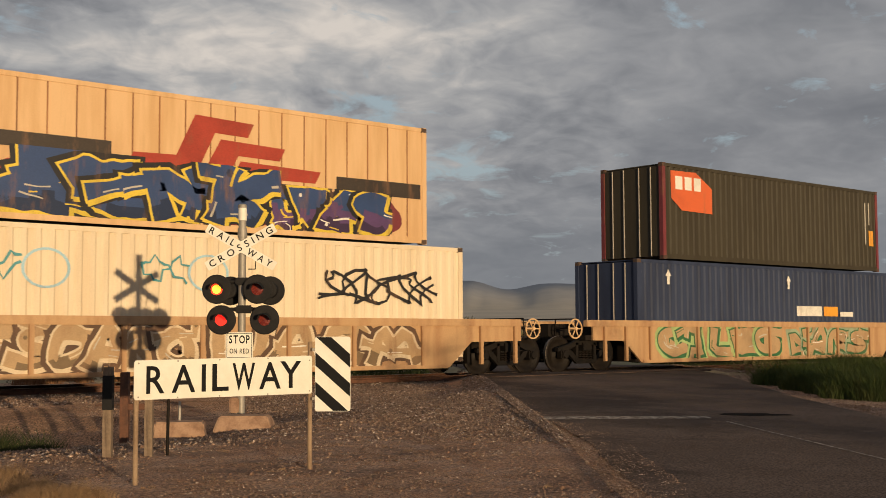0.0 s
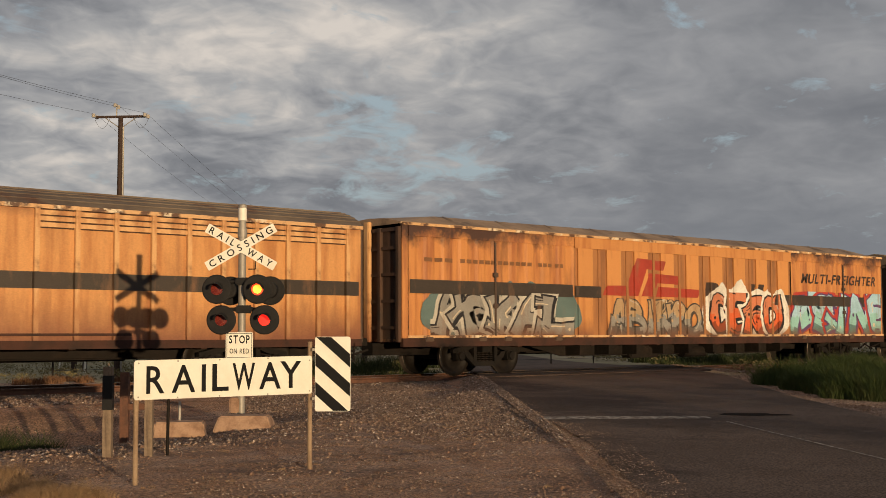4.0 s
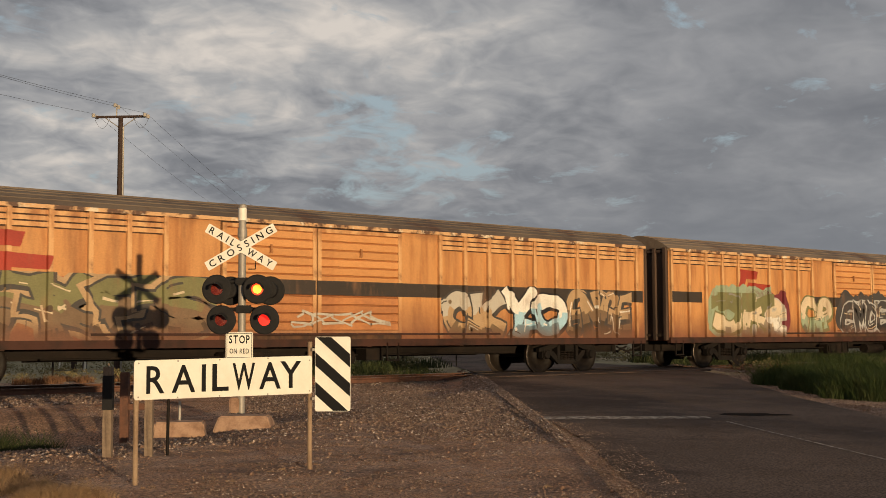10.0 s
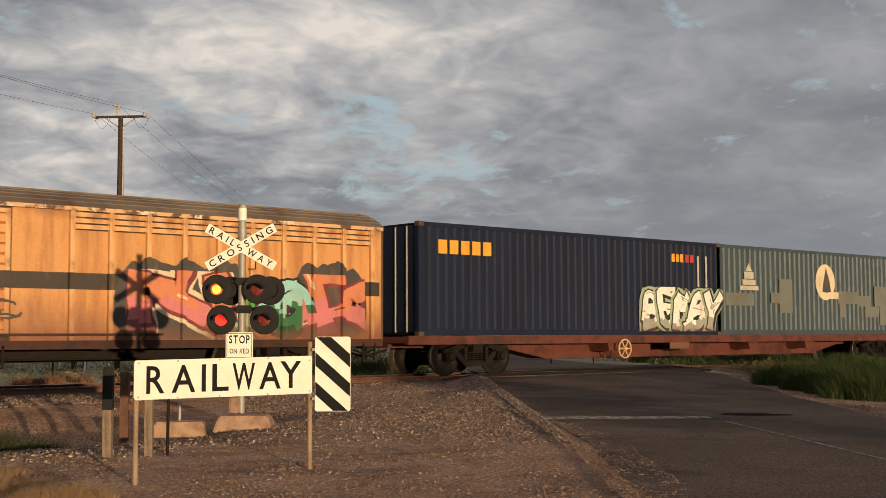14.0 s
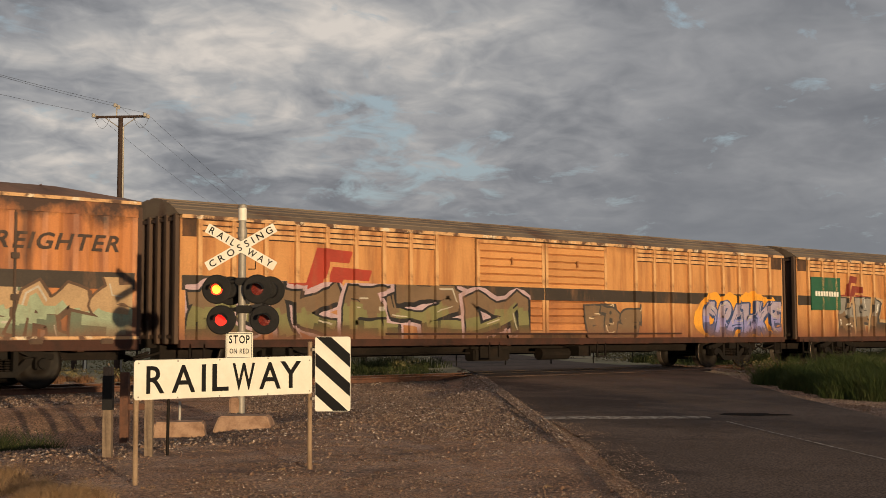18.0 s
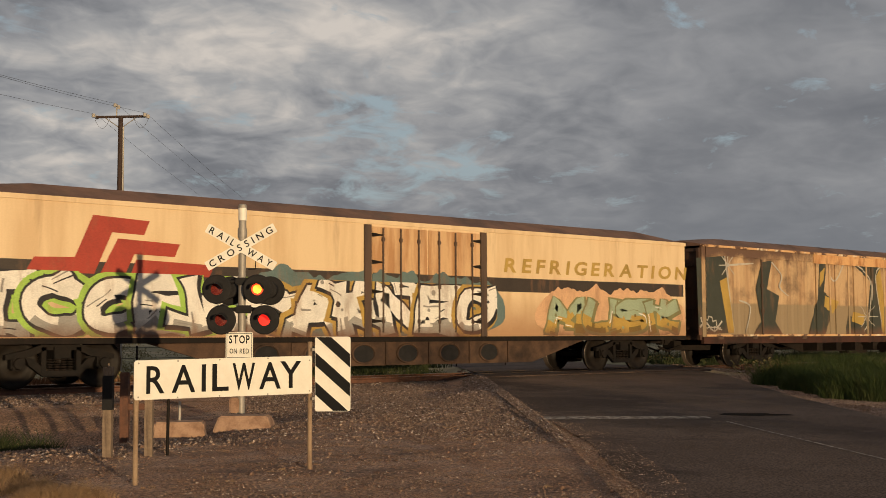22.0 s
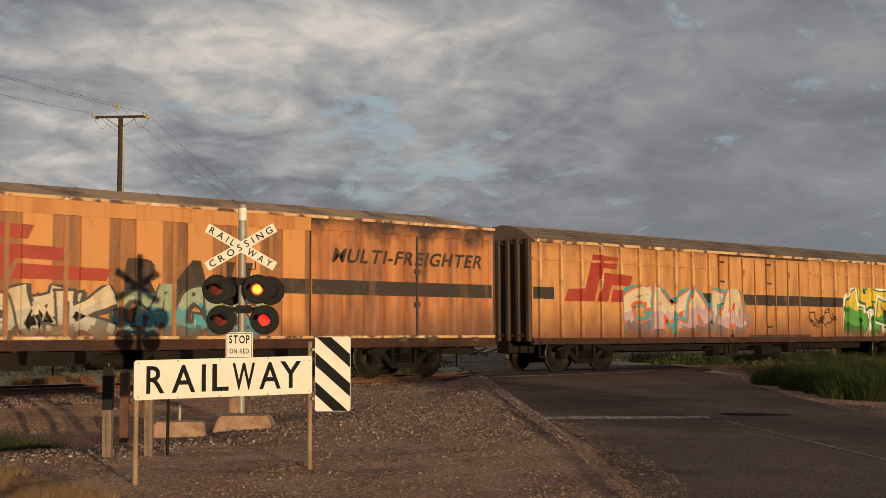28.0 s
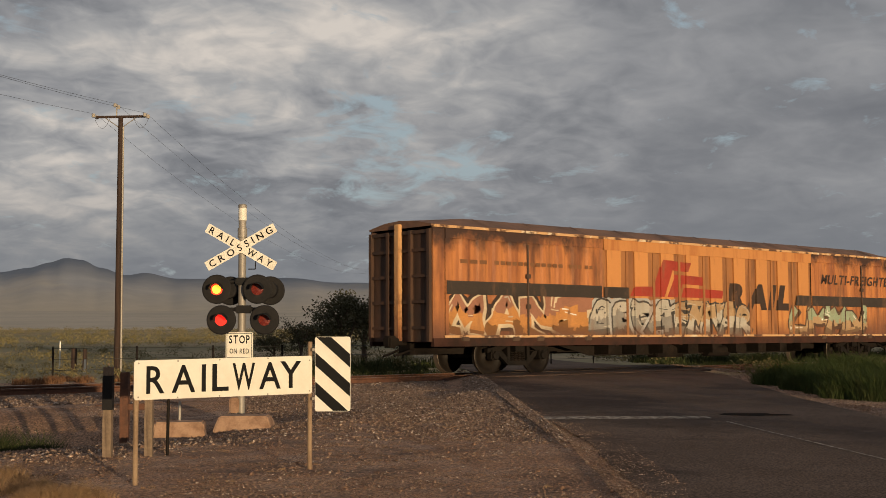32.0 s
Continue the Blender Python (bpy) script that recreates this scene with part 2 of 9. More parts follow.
M["navy_box"] = mat("navy_container_paint", (0.010, 0.015, 0.034), 0.6, spec=0.2, second=(0.008, 0.011, 0.025), scale=1.2, stretch=V, bump=0.03, fine=0.06)
M["teal_box"] = mat("grey_teal_container_paint", (0.040, 0.060, 0.072), 0.55, second=(0.033, 0.048, 0.058), scale=1.2, stretch=V,
                    dirt=(0.085, 0.1, 0.1), dirt_cover=(0.6, 0.85), bump=0.03, fine=0.06)
M["roof"] = mat("sooty_galvanised_roof", (0.165, 0.12, 0.08), 0.75, second=(0.095, 0.066, 0.047), scale=0.7, stretch=(1, 1, 1),
                dirt=RUST, dirt_cover=(0.55, 0.7), bump=0.08, fine=0.12, random_tint=0.15)
M["roof_pale"] = mat("dusty_van_roof", (0.32, 0.215, 0.135), 0.75, second=(0.19, 0.12, 0.075), scale=0.9,
                     dirt=(0.07, 0.045, 0.03), dirt_cover=(0.55, 0.7), bump=0.08, fine=0.12, random_tint=0.15)
M["end_dark"] = mat("dark_brown_wagon_end", (0.085, 0.05, 0.032), 0.75, second=(0.05, 0.032, 0.023), scale=1.5, stretch=V, bump=0.08, fine=0.1)
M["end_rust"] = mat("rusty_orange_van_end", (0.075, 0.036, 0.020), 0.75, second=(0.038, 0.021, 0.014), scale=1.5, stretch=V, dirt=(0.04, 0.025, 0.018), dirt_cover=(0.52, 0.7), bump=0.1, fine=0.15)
M["roof_cream"] = mat("dusty_cream_van_roof", (0.40, 0.30, 0.19), 0.75, second=(0.26, 0.18, 0.11), scale=0.9, dirt=(0.12, 0.07, 0.045), dirt_cover=(0.56, 0.7), bump=0.08, fine=0.12)
M["roof_rust"] = mat("rust_brown_van_roof", (0.19, 0.10, 0.062), 0.75, second=(0.10, 0.055, 0.037), scale=0.9, dirt=(0.13, 0.085, 0.055), dirt_cover=(0.58, 0.72), bump=0.1, fine=0.15)
M["sill"] = mat("rusty_red_sill", (0.058, 0.024, 0.016), 0.75, spec=0.25, second=(0.034, 0.018, 0.013), scale=2.5, dirt=(0.02, 0.014, 0.011), bump=0.1, fine=0.12)
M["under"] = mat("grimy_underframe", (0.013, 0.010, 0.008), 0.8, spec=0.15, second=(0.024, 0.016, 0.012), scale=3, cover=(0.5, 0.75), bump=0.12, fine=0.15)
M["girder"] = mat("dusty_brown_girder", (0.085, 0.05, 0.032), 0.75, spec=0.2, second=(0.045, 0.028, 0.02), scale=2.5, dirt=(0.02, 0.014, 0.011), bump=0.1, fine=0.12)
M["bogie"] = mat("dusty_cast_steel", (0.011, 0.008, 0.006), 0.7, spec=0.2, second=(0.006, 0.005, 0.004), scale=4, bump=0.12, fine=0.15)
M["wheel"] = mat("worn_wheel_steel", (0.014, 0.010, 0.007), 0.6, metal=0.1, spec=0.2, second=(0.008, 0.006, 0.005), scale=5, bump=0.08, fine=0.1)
M["tread"] = mat("polished_wheel_tread", (0.24, 0.19, 0.15), 0.45, metal=0.8, fine=0.05, bump=0.02)
M["black"] = mat("matt_black_paint", (0.013, 0.012, 0.012), 0.75, spec=0.25, second=(0.019, 0.017, 0.016), scale=4, bump=0.05, fine=0.1)
M["sign_white"] = mat("white_reflective_sheet", (0.80, 0.76, 0.66), 0.4, second=(0.74, 0.69, 0.58), scale=4, bump=0.01, fine=0.02, dirt=(0.6, 0.52, 0.4), dirt_cover=(0.66, 0.95), dirt_scale=3)
M["sign_black"] = mat("black_sign_letters", (0.008, 0.008, 0.008), 0.75, spec=0.2, bump=0.01, fine=0.05)
M["galv"] = mat("galvanised_steel", (0.33, 0.30, 0.26), 0.6, metal=0.4, second=(0.30, 0.27, 0.23), scale=9, bump=0.03, fine=0.08)
M["post_tan"] = mat("weathered_tan_post_paint", (0.30, 0.205, 0.125), 0.75, second=(0.20, 0.125, 0.07), scale=7, stretch=(3, 3, 0.4), bump=0.1, fine=0.15)
M["timber"] = mat("grey_weathered_timber", (0.21, 0.15, 0.1), 0.85, second=(0.12, 0.082, 0.055), scale=9, stretch=(3, 3, 0.25), bump=0.3, bump_scale=30, fine=0.2)
M["timber_dark"] = mat("dark_creosoted_pole", (0.045, 0.024, 0.016), 0.85, second=(0.026, 0.015, 0.011), scale=7, stretch=(3, 3, 0.15), bump=0.25, bump_scale=30, fine=0.2)
M["rust"] = mat("rusted_rail_steel", (0.13, 0.055, 0.03), 0.75, metal=0.15, second=(0.075, 0.035, 0.022), scale=8, bump=0.12, fine=0.15)
M["railhead"] = mat("worn_rail_head", (0.36, 0.27, 0.2), 0.38, metal=0.8, second=(0.22, 0.12, 0.08), scale=6, bump=0.02, fine=0.05)
M["concrete"] = mat("stained_concrete", (0.36, 0.225, 0.145), 0.85, second=(0.23, 0.13, 0.08), scale=5, bump=0.2, bump_scale=45, fine=0.12)
M["sleeper"] = mat("dusty_concrete_sleeper", (0.25, 0.2, 0.15), 0.85, second=(0.17, 0.13, 0.1), scale=5, bump=0.2, fine=0.12)
M["asphalt"] = mat("worn_asphalt", (0.116, 0.078, 0.057), 0.9, spec=0.15, second=(0.152, 0.103, 0.076), scale=0.5, dirt=(0.068, 0.046, 0.035), dirt_scale=0.35, dirt_cover=(0.5, 0.62),
                   bump=0.3, bump_scale=80, fine=0.8, fine_scale=38)
M["line"] = mat("worn_road_line_paint", (0.46, 0.39, 0.31), 0.85, spec=0.2, second=(0.10, 0.07, 0.05), scale=11, cover=(0.40, 0.60), bump=0.2, fine=0.2)
M["soil"] = mat("red_brown_gravelly_soil", (0.30, 0.165, 0.095), 0.95, second=(0.15, 0.083, 0.05), scale=0.75, cover=(0.42, 0.62), dirt=(0.36, 0.225, 0.15), dirt_scale=1.1, dirt_cover=(0.46, 0.62),
                bump=0.15, bump_scale=26, fine=0.95, fine_scale=30)
M["ballast"] = mat("ballast_bed", (0.17, 0.105, 0.07), 0.95, second=(0.1, 0.072, 0.055), scale=7, cover=(0.4, 0.6), bump=0.8, bump_scale=22, fine=0.35, fine_scale=35)
M["scrub_plain"] = mat("scrubby_plain", (0.36, 0.27, 0.15), 0.95, second=(0.22, 0.185, 0.085), scale=0.05, cover=(0.42, 0.55), dirt=(0.23, 0.17, 0.1), dirt_scale=0.011, dirt_cover=(0.55, 0.68), bump=0, fine=0.3, fine_scale=0.6)
# distance haze is tinted into the colour; the foot band is paler tan
M["hills"] = mat("haze_tinted_dry_hills", (0.335, 0.345, 0.365), 0.95, spec=0.0, second=(0.37, 0.365, 0.365), scale=0.003, foot=(160, 62, (0.52, 0.46, 0.37), 60), dirt=(0.42, 0.39, 0.35), dirt_scale=0.0022, dirt_cover=(0.58, 0.72), bump=0, fine=0.05, fine_scale=0.012)
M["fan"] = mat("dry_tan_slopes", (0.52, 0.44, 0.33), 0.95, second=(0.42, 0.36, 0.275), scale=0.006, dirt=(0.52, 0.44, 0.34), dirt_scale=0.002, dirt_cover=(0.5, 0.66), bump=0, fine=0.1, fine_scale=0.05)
M["grass"] = mat("green_roadside_grass", (0.055, 0.078, 0.025), 0.85, spec=0.1, second=(0.078, 0.088, 0.032), scale=3, bump=0, fine=0.2)
M["dry_grass"] = mat("dry_straw_grass", (0.36, 0.235, 0.13), 0.9, spec=0.1, second=(0.23, 0.14, 0.075), scale=5, bump=0, fine=0.2)
M["dark_growth"] = mat("dark_green_growth", (0.040, 0.052, 0.020), 0.85, spec=0.1, second=(0.06, 0.062, 0.026), scale=3, bump=0, fine=0.2)
M["rusty_growth"] = mat("rust_brown_dry_growth", (0.22, 0.115, 0.06), 0.9, spec=0.1, second=(0.12, 0.06, 0.033), scale=5, bump=0, fine=0.2)
M["sill_red"] = mat("rusty_red_flat_wagon_paint", (0.115, 0.034, 0.023), 0.7, spec=0.3, second=(0.06, 0.022, 0.016), scale=2.5, dirt=(0.03, 0.018, 0.013), bump=0.1, fine=0.12)
M["bark"] = mat("rough_grey_bark", (0.12, 0.085, 0.06), 0.9, second=(0.07, 0.05, 0.036), scale=8, bump=0.4, fine=0.2)
M["leaf"] = mat("dull_olive_leaves", (0.062, 0.06, 0.027), 0.75, second=(0.095, 0.082, 0.04), scale=1.5, bump=0, fine=0.25)
M["puddle"] = mat("damp_asphalt", (0.016, 0.011, 0.008), 0.9, spec=0.05, fine=0, bump=0.0)
M["insul"] = mat("grey_porcelain", (0.42, 0.38, 0.33), 0.25, bump=0, fine=0.03)
M["wire"] = mat("weathered_wire", (0.06, 0.055, 0.05), 0.5, metal=0.4, bump=0, fine=0.05)


# ---------- small building helpers ----------
def part(name, bm, material, parent=None, label="", smooth=False):
    """Links a bmesh as one mesh object under a thing or under a part."""
    me = bpy.data.meshes.new(name)
    bm.to_mesh(me)
    bm.free()
    return part_of(name, me, material, parent, label, smooth)


def part_of(name, me, material, parent=None, label="", smooth=False):
    if material is not None and not me.materials:
        me.materials.append(material)
    if smooth:
        me.polygons.foreach_set("use_smooth", [True] * len(me.polygons))
    ob = new(name, me)
    ob.parent = parent
    if label:
        ob["label"] = label
    return ob


def mesh_of(bm, material=None, smooth=False):
    me = bpy.data.meshes.new("shared")
    bm.to_mesh(me)
    bm.free()
    if material is not None:
        me.materials.append(material)
    if smooth:
        me.polygons.foreach_set("use_smooth", [True] * len(me.polygons))
    return me


def thing(name, label, category, group="", at=(0, 0, 0), kind=""):
    ob = new(name)
    ob.empty_display_size = 0.2
    ob.location = at
    return tagged(ob, label, category, group, kind)


def box(bm, x0, x1, y0, y1, z0, z1, m=None):
    """A closed box; its corners may be moved by the matrix m."""
    vs = [bm.verts.new(c) for c in ((x0, y0, z0), (x1, y0, z0), (x1, y1, z0), (x0, y1, z0), (x0, y0, z1), (x1, y0, z1), (x1, y1, z1), (x0, y1, z1))]
    if m is not None:
        for v in vs:
            v.co = m @ v.co
    for q in ((3, 2, 1, 0), (4, 5, 6, 7), (0, 1, 5, 4), (1, 2, 6, 5), (2, 3, 7, 6), (3, 0, 4, 7)):
        bm.faces.new([vs[i] for i in q])
    return vs


def bevel_box(bm, x0, x1, y0, y1, z0, z1, r=0.01, m=None):
    b2 = bmesh.new()
    box(b2, x0, x1, y0, y1, z0, z1)
    bmesh.ops.bevel(b2, geom=b2.edges[:], offset=r, segments=2, affect="EDGES")
    merge(bm, b2, m)


def merge(bm, other, m=None):
    """Moves the geometry of other into bm."""
    other.verts.index_update()
    vs = [bm.verts.new((m @ v.co) if m is not None else v.co) for v in other.verts]
    for f in other.faces:
        bm.faces.new([vs[v.index] for v in f.verts])
    other.free()


def tube(bm, a, b, r0, r1=None, n=12, caps=True):
    """A round bar from a to b."""
    a, b = Vector(a), Vector(b)
    r1 = r0 if r1 is None else r1
    d = (b - a).normalized()
    s = d.orthogonal().normalized()
    u = d.cross(s)
    ra, rb = [], []
    for i in range(n):
        w = 2 * math.pi * i / n
        o = s * math.cos(w) + u * math.sin(w)
        ra.append(bm.verts.new(a + o * r0))
        rb.append(bm.verts.new(b + o * r1))
    for i in range(n):
        j = (i + 1) % n
        bm.faces.new((ra[i], ra[j], rb[j], rb[i]))
    if caps:
        bm.faces.new(ra[::-1])
        bm.faces.new(rb)


def cable(bm, pts, r, n=5):
    """A thin unbroken round line through the points given."""
    rings = []
    for i, p in enumerate(pts):
        d = (pts[min(i + 1, len(pts) - 1)] - pts[max(i - 1, 0)]).normalized()
        a = d.cross(Vector((0, 0, 1))).normalized()
        b = a.cross(d)
        rings.append([bm.verts.new(p + (a * math.cos(2 * math.pi * k / n) + b * math.sin(2 * math.pi * k / n)) * r) for k in range(n)])
    for p, q in zip(rings, rings[1:]):
        for k in range(n):
            bm.faces.new((p[k], p[(k + 1) % n], q[(k + 1) % n], q[k]))


def lathe(bm, profile, n=24, m=None):
    """Turns a profile of (radius, height along z) round the z axis."""
    rings = []
    for r, z in profile:
        if r < 1e-6:
            rings.append([bm.verts.new(m @ Vector((0, 0, z)) if m is not None else (0, 0, z))])
        else:
            ring = []
            for i in range(n):
                w = 2 * math.pi * i / n
                p = Vector((r * math.cos(w), r * math.sin(w), z))
                ring.append(bm.verts.new(m @ p if m is not None else p))
            rings.append(ring)
    for p, q in zip(rings, rings[1:]):
        for i in range(n):
            j = (i + 1) % n
            f = [p[i % len(p)], p[j % len(p)], q[j % len(q)], q[i % len(q)]]
            f = list(dict.fromkeys(f))
            if len(f) > 2:
                bm.faces.new(f)


def prism(bm, pts, y0, y1, m=None):
    """A polygon given in (x, z), thickened from y0 to y1."""
    a = [bm.verts.new((x, y0, z)) for x, z in pts]
    b = [bm.verts.new((x, y1, z)) for x, z in pts]
    if m is not None:
        for v in a + b:
            v.co = m @ v.co
    n = len(pts)
    bm.faces.new(a)
    bm.faces.new(b[::-1])
    for i in range(n):
        j = (i + 1) % n
        bm.faces.new((a[j], a[i], b[i], b[j]))


def smooth01(x):
    x = min(1.0, max(0.0, x))
    return x * x * (3 - 2 * x)
# ---------- the lie of the land ----------
TRACK_Y = 24.38
ROAD_DIR = Vector((0.6225, 0.7826))
ROAD_N = Vector((0.7826, -0.6225))
ROAD_LEFT, ROAD_MID, ROAD_RIGHT = 2.3, 5.05, 7.95


def road_q(x, y):
    """Distance across the road, from a line that runs along it."""
    return x * ROAD_N.x + y * ROAD_N.y


def road_level(y):
    if y < TRACK_Y:
        return -0.03 * min(20.0, max(0.0, 22.2 - y))
    return -0.012 * min(12.0, max(0.0, y - 26.5))


def ground_z(x, y):
    q = road_q(x, y)
    off = max(ROAD_LEFT - (0.6 if y < 18.5 else 0.15) - q, q - ROAD_RIGHT - (0.8 if y < 18.5 else 2.0), 0.0)     # metres off the road
    z = road_level(y) - 0.02
    away = smooth01(off / 4.0)
    if y < 30.5:
        # the shoulder dips a little and then climbs to the foot of the ballast
        low_end = -0.40 + 0.18 * smooth01((x - 8.5) / 4.0)
        bank = low_end + (-0.17 - low_end) * smooth01((y - 15.5) / 7.2) if y < TRACK_Y else -0.42
        near = smooth01(off / (1.3 if y < 18.5 else 0.7)) * smooth01((y - 12.6) / 3.0)
        z = z * (1 - near) + near * min(z, bank)
        # ditch with a steep bank below the track
        dip = smooth01((y - 14.3) / 1.6) * (1 - smooth01((y - 17.9) / 2.1)) * smooth01((9.3 - x) / 2.0)
        z -= 0.50 * dip
        # trodden mound round the foot of the signal
        z += 0.09 * math.exp(-((x - 10.2) / 1.7) ** 2 - ((y - 14.9) / 1.0) ** 2) * smooth01(off / 0.6)
    else:
        z -= 0.1 * away
    d = math.hypot(x, y)
    far = smooth01((y - 40) / 60)
    if d > 60 and far > 0:
        z += far * (0.0080 * (min(d, 1000) - 60) + 0.028 * max(0.0, d - 1000))
    if d < 60:
        z += (0.020 * noise.noise(Vector((x * 0.9, y * 0.9, 0))) + 0.014 * noise.noise(Vector((x * 3.1, y * 3.1, 2)))) * (0.1 + 0.9 * smooth01(off / 1.2))
    elif d < 1500:
        z += far * 0.8 * noise.noise(Vector((x * 0.02, y * 0.02, 4)))
    return z


def build_ground():
    verts, faces, tags = [], [], []
    rings = [0.0]
    r = 1.0
    while r < 4600:
        rings.append(r)
        r += max(0.35, r * 0.028)
    n = 300
    for r in rings[1:]:
        for i in range(n):
            w = 2 * math.pi * i / n
            x, y = r * math.sin(w), r * math.cos(w)
            verts.append((x, y, ground_z(x, y)))
    centre = len(verts)
    verts.append((0, 0, ground_z(0, 0)))
    for k in range(len(rings) - 2):
        for i in range(n):
            j = (i + 1) % n
            faces.append((k * n + i, k * n + j, (k + 1) * n + j, (k + 1) * n + i))
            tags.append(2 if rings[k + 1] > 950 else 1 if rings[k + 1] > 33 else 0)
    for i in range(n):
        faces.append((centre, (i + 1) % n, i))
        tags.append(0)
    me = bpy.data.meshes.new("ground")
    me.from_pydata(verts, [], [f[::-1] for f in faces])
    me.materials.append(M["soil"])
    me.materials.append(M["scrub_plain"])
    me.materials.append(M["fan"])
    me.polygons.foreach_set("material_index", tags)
    me.polygons.foreach_set("use_smooth", [True] * len(me.polygons))
    ob = new("ground", me)
    return tagged(ob, "red-brown gravelly soil running out to a scrubby plain", "ground", kind="structure")


build_ground()


def edge_left(s):
    bulge = 0.17 * math.exp(-((s - 15.8) / 2.6) ** 2) - 0.10 * math.exp(-((s - 21.5) / 2.5) ** 2)
    return ROAD_LEFT + bulge + 0.05 * noise.noise(Vector((s * 1.1, 0, 7))) + 0.06 * noise.noise(Vector((s * 2.9, 0, 7)))


def edge_right(s):
    flare = 0.9 * math.exp(-((s - 33.0) / 6.0) ** 2)
    return ROAD_RIGHT + flare + 0.15 * noise.noise(Vector((s * 0.4, 0, 17)))


def road_strip(bm, s0, s1, q0, q1, lift, ds=0.4, nq=10, slew=0.0):
    """A sheet that lies on the road between two lines across it."""
    n = max(1, int((s1 - s0) / ds))
    rows = []
    for i in range(n + 1):
        s = s0 + (s1 - s0) * i / n
        a = q0(s) if callable(q0) else q0
        b = q1(s) if callable(q1) else q1
        row = []
        for k in range(nq + 1):
            q = a + (b - a) * k / nq
            sq = s + slew * (q - ROAD_LEFT)
            x, y = ROAD_DIR.x * sq + ROAD_N.x * q, ROAD_DIR.y * sq + ROAD_N.y * q
            row.append(bm.verts.new((x, y, road_level(y) + lift)))
        rows.append(row)
    for p, r in zip(rows, rows[1:]):
        for k in range(nq):
            bm.faces.new((p[k], p[k + 1], r[k + 1], r[k]))


bm = bmesh.new()
road_strip(bm, -30, 160, edge_left, edge_right, 0.004)
road = part("road", bm, M["asphalt"], smooth=True)
tagged(road, "worn dark asphalt road that crosses the railway", "road", kind="structure")
bm = bmesh.new()
road_strip(bm, 18.5, 18.95, ROAD_LEFT - 0.05, ROAD_MID - 0.05, 0.009, slew=0.2)
tagged(part("stop_line", bm, M["line"]), "worn white stop line painted across the lane", "road marking", kind="structure")
bm = bmesh.new()
road_strip(bm, -5.0, 18.5, lambda s: ROAD_MID + 0.12 * (18.6 - s), lambda s: ROAD_MID + 0.05 + 0.12 * (18.6 - s), 0.009, nq=1)
tagged(part("centre_line", bm, M["line"]), "worn pale centre line on the asphalt", "road marking", kind="structure")


# ---------- the track ----------
def build_track():
    x0, x1 = -330.0, 420.0
    # ballast bed: a low bank with sloping shoulders
    bm = bmesh.new()
    prof = [(-3.5, -0.62), (-2.75, -0.42), (-1.75, -0.17), (-0.95, -0.13), (0.95, -0.13), (1.75, -0.17), (2.75, -0.42), (3.5, -0.62)]
    xs = []
    x = x0
    while x < x1:
        xs.append(x)
        x += 0.5 if -5 < x < 70 else 6.0
    xs.append(x1)
    rows = []
    for x in xs:
        rows.append([bm.verts.new((x, TRACK_Y + y + 0.08 * noise.noise(Vector((x * 0.8, y, 2))), z + 0.035 * noise.noise(Vector((x * 1.3, y * 2, 5)))))
                     for y, z in prof])
    for p, q in zip(rows, rows[1:]):
        for k in range(len(prof) - 1):
            bm.faces.new((p[k], q[k], q[k + 1], p[k + 1]))
    tagged(part("ballast", bm, M["ballast"], smooth=True), "brown stone ballast bank under the railway track", "ballast", kind="structure")
    for side in (-0.7175, 0.7175):
        bm = bmesh.new()
        y = TRACK_Y + side
        rail_prof = [(-0.07, -0.155), (0.07, -0.155), (0.07, -0.14), (0.012, -0.125), (0.01, -0.045), (0.035, -0.03), (0.035, -0.004),
                     (-0.035, -0.004), (-0.035, -0.03), (-0.01, -0.045), (-0.012, -0.125), (-0.07, -0.14)]
        a = [bm.verts.new((x0, y + p, z)) for p, z in rail_prof]
        b = [bm.verts.new((x1, y + p, z)) for p, z in rail_prof]
        for i in range(len(a)):
            j = (i + 1) % len(a)
            bm.faces.new((a[i], a[j], b[j], b[i]))
        rail = part("rail", bm, M["rust"])
        tagged(rail, "rusty steel running rail with a worn head", "rail", "rails of the track", kind="structure")
        bm = bmesh.new()
        box(bm, x0, x1, y - 0.032, y + 0.032, -0.003, 0.0)
        part("rail_head", bm, M["railhead"], rail)
    # sleepers: the stretch nearest to the road singly, the rest as one
    one = bmesh.new()
    box(one, -0.12, 0.12, -1.25, 1.25, -0.26, -0.145)
    me = mesh_of(one, M["sleeper"])
    far = bmesh.new()
    for i in range(int((x1 - x0) / 0.68)):
        x = x0 + i * 0.68
        if 0 < x < 60:
            ob = tagged(new("sleeper", me), "dusty concrete sleeper bedded in ballast", "sleeper", "sleepers of the track")
            ob.location = (x, TRACK_Y, 0.0)
            ob["kind"] = "structure"
        elif -80 < x < 200:
            box(far, x - 0.12, x + 0.12, TRACK_Y - 1.25, TRACK_Y + 1.25, -0.26, -0.145)
    tagged(part("sleepers", far, M["sleeper"]), "concrete sleepers further along the track", "sleepers", kind="stuff")


build_track()
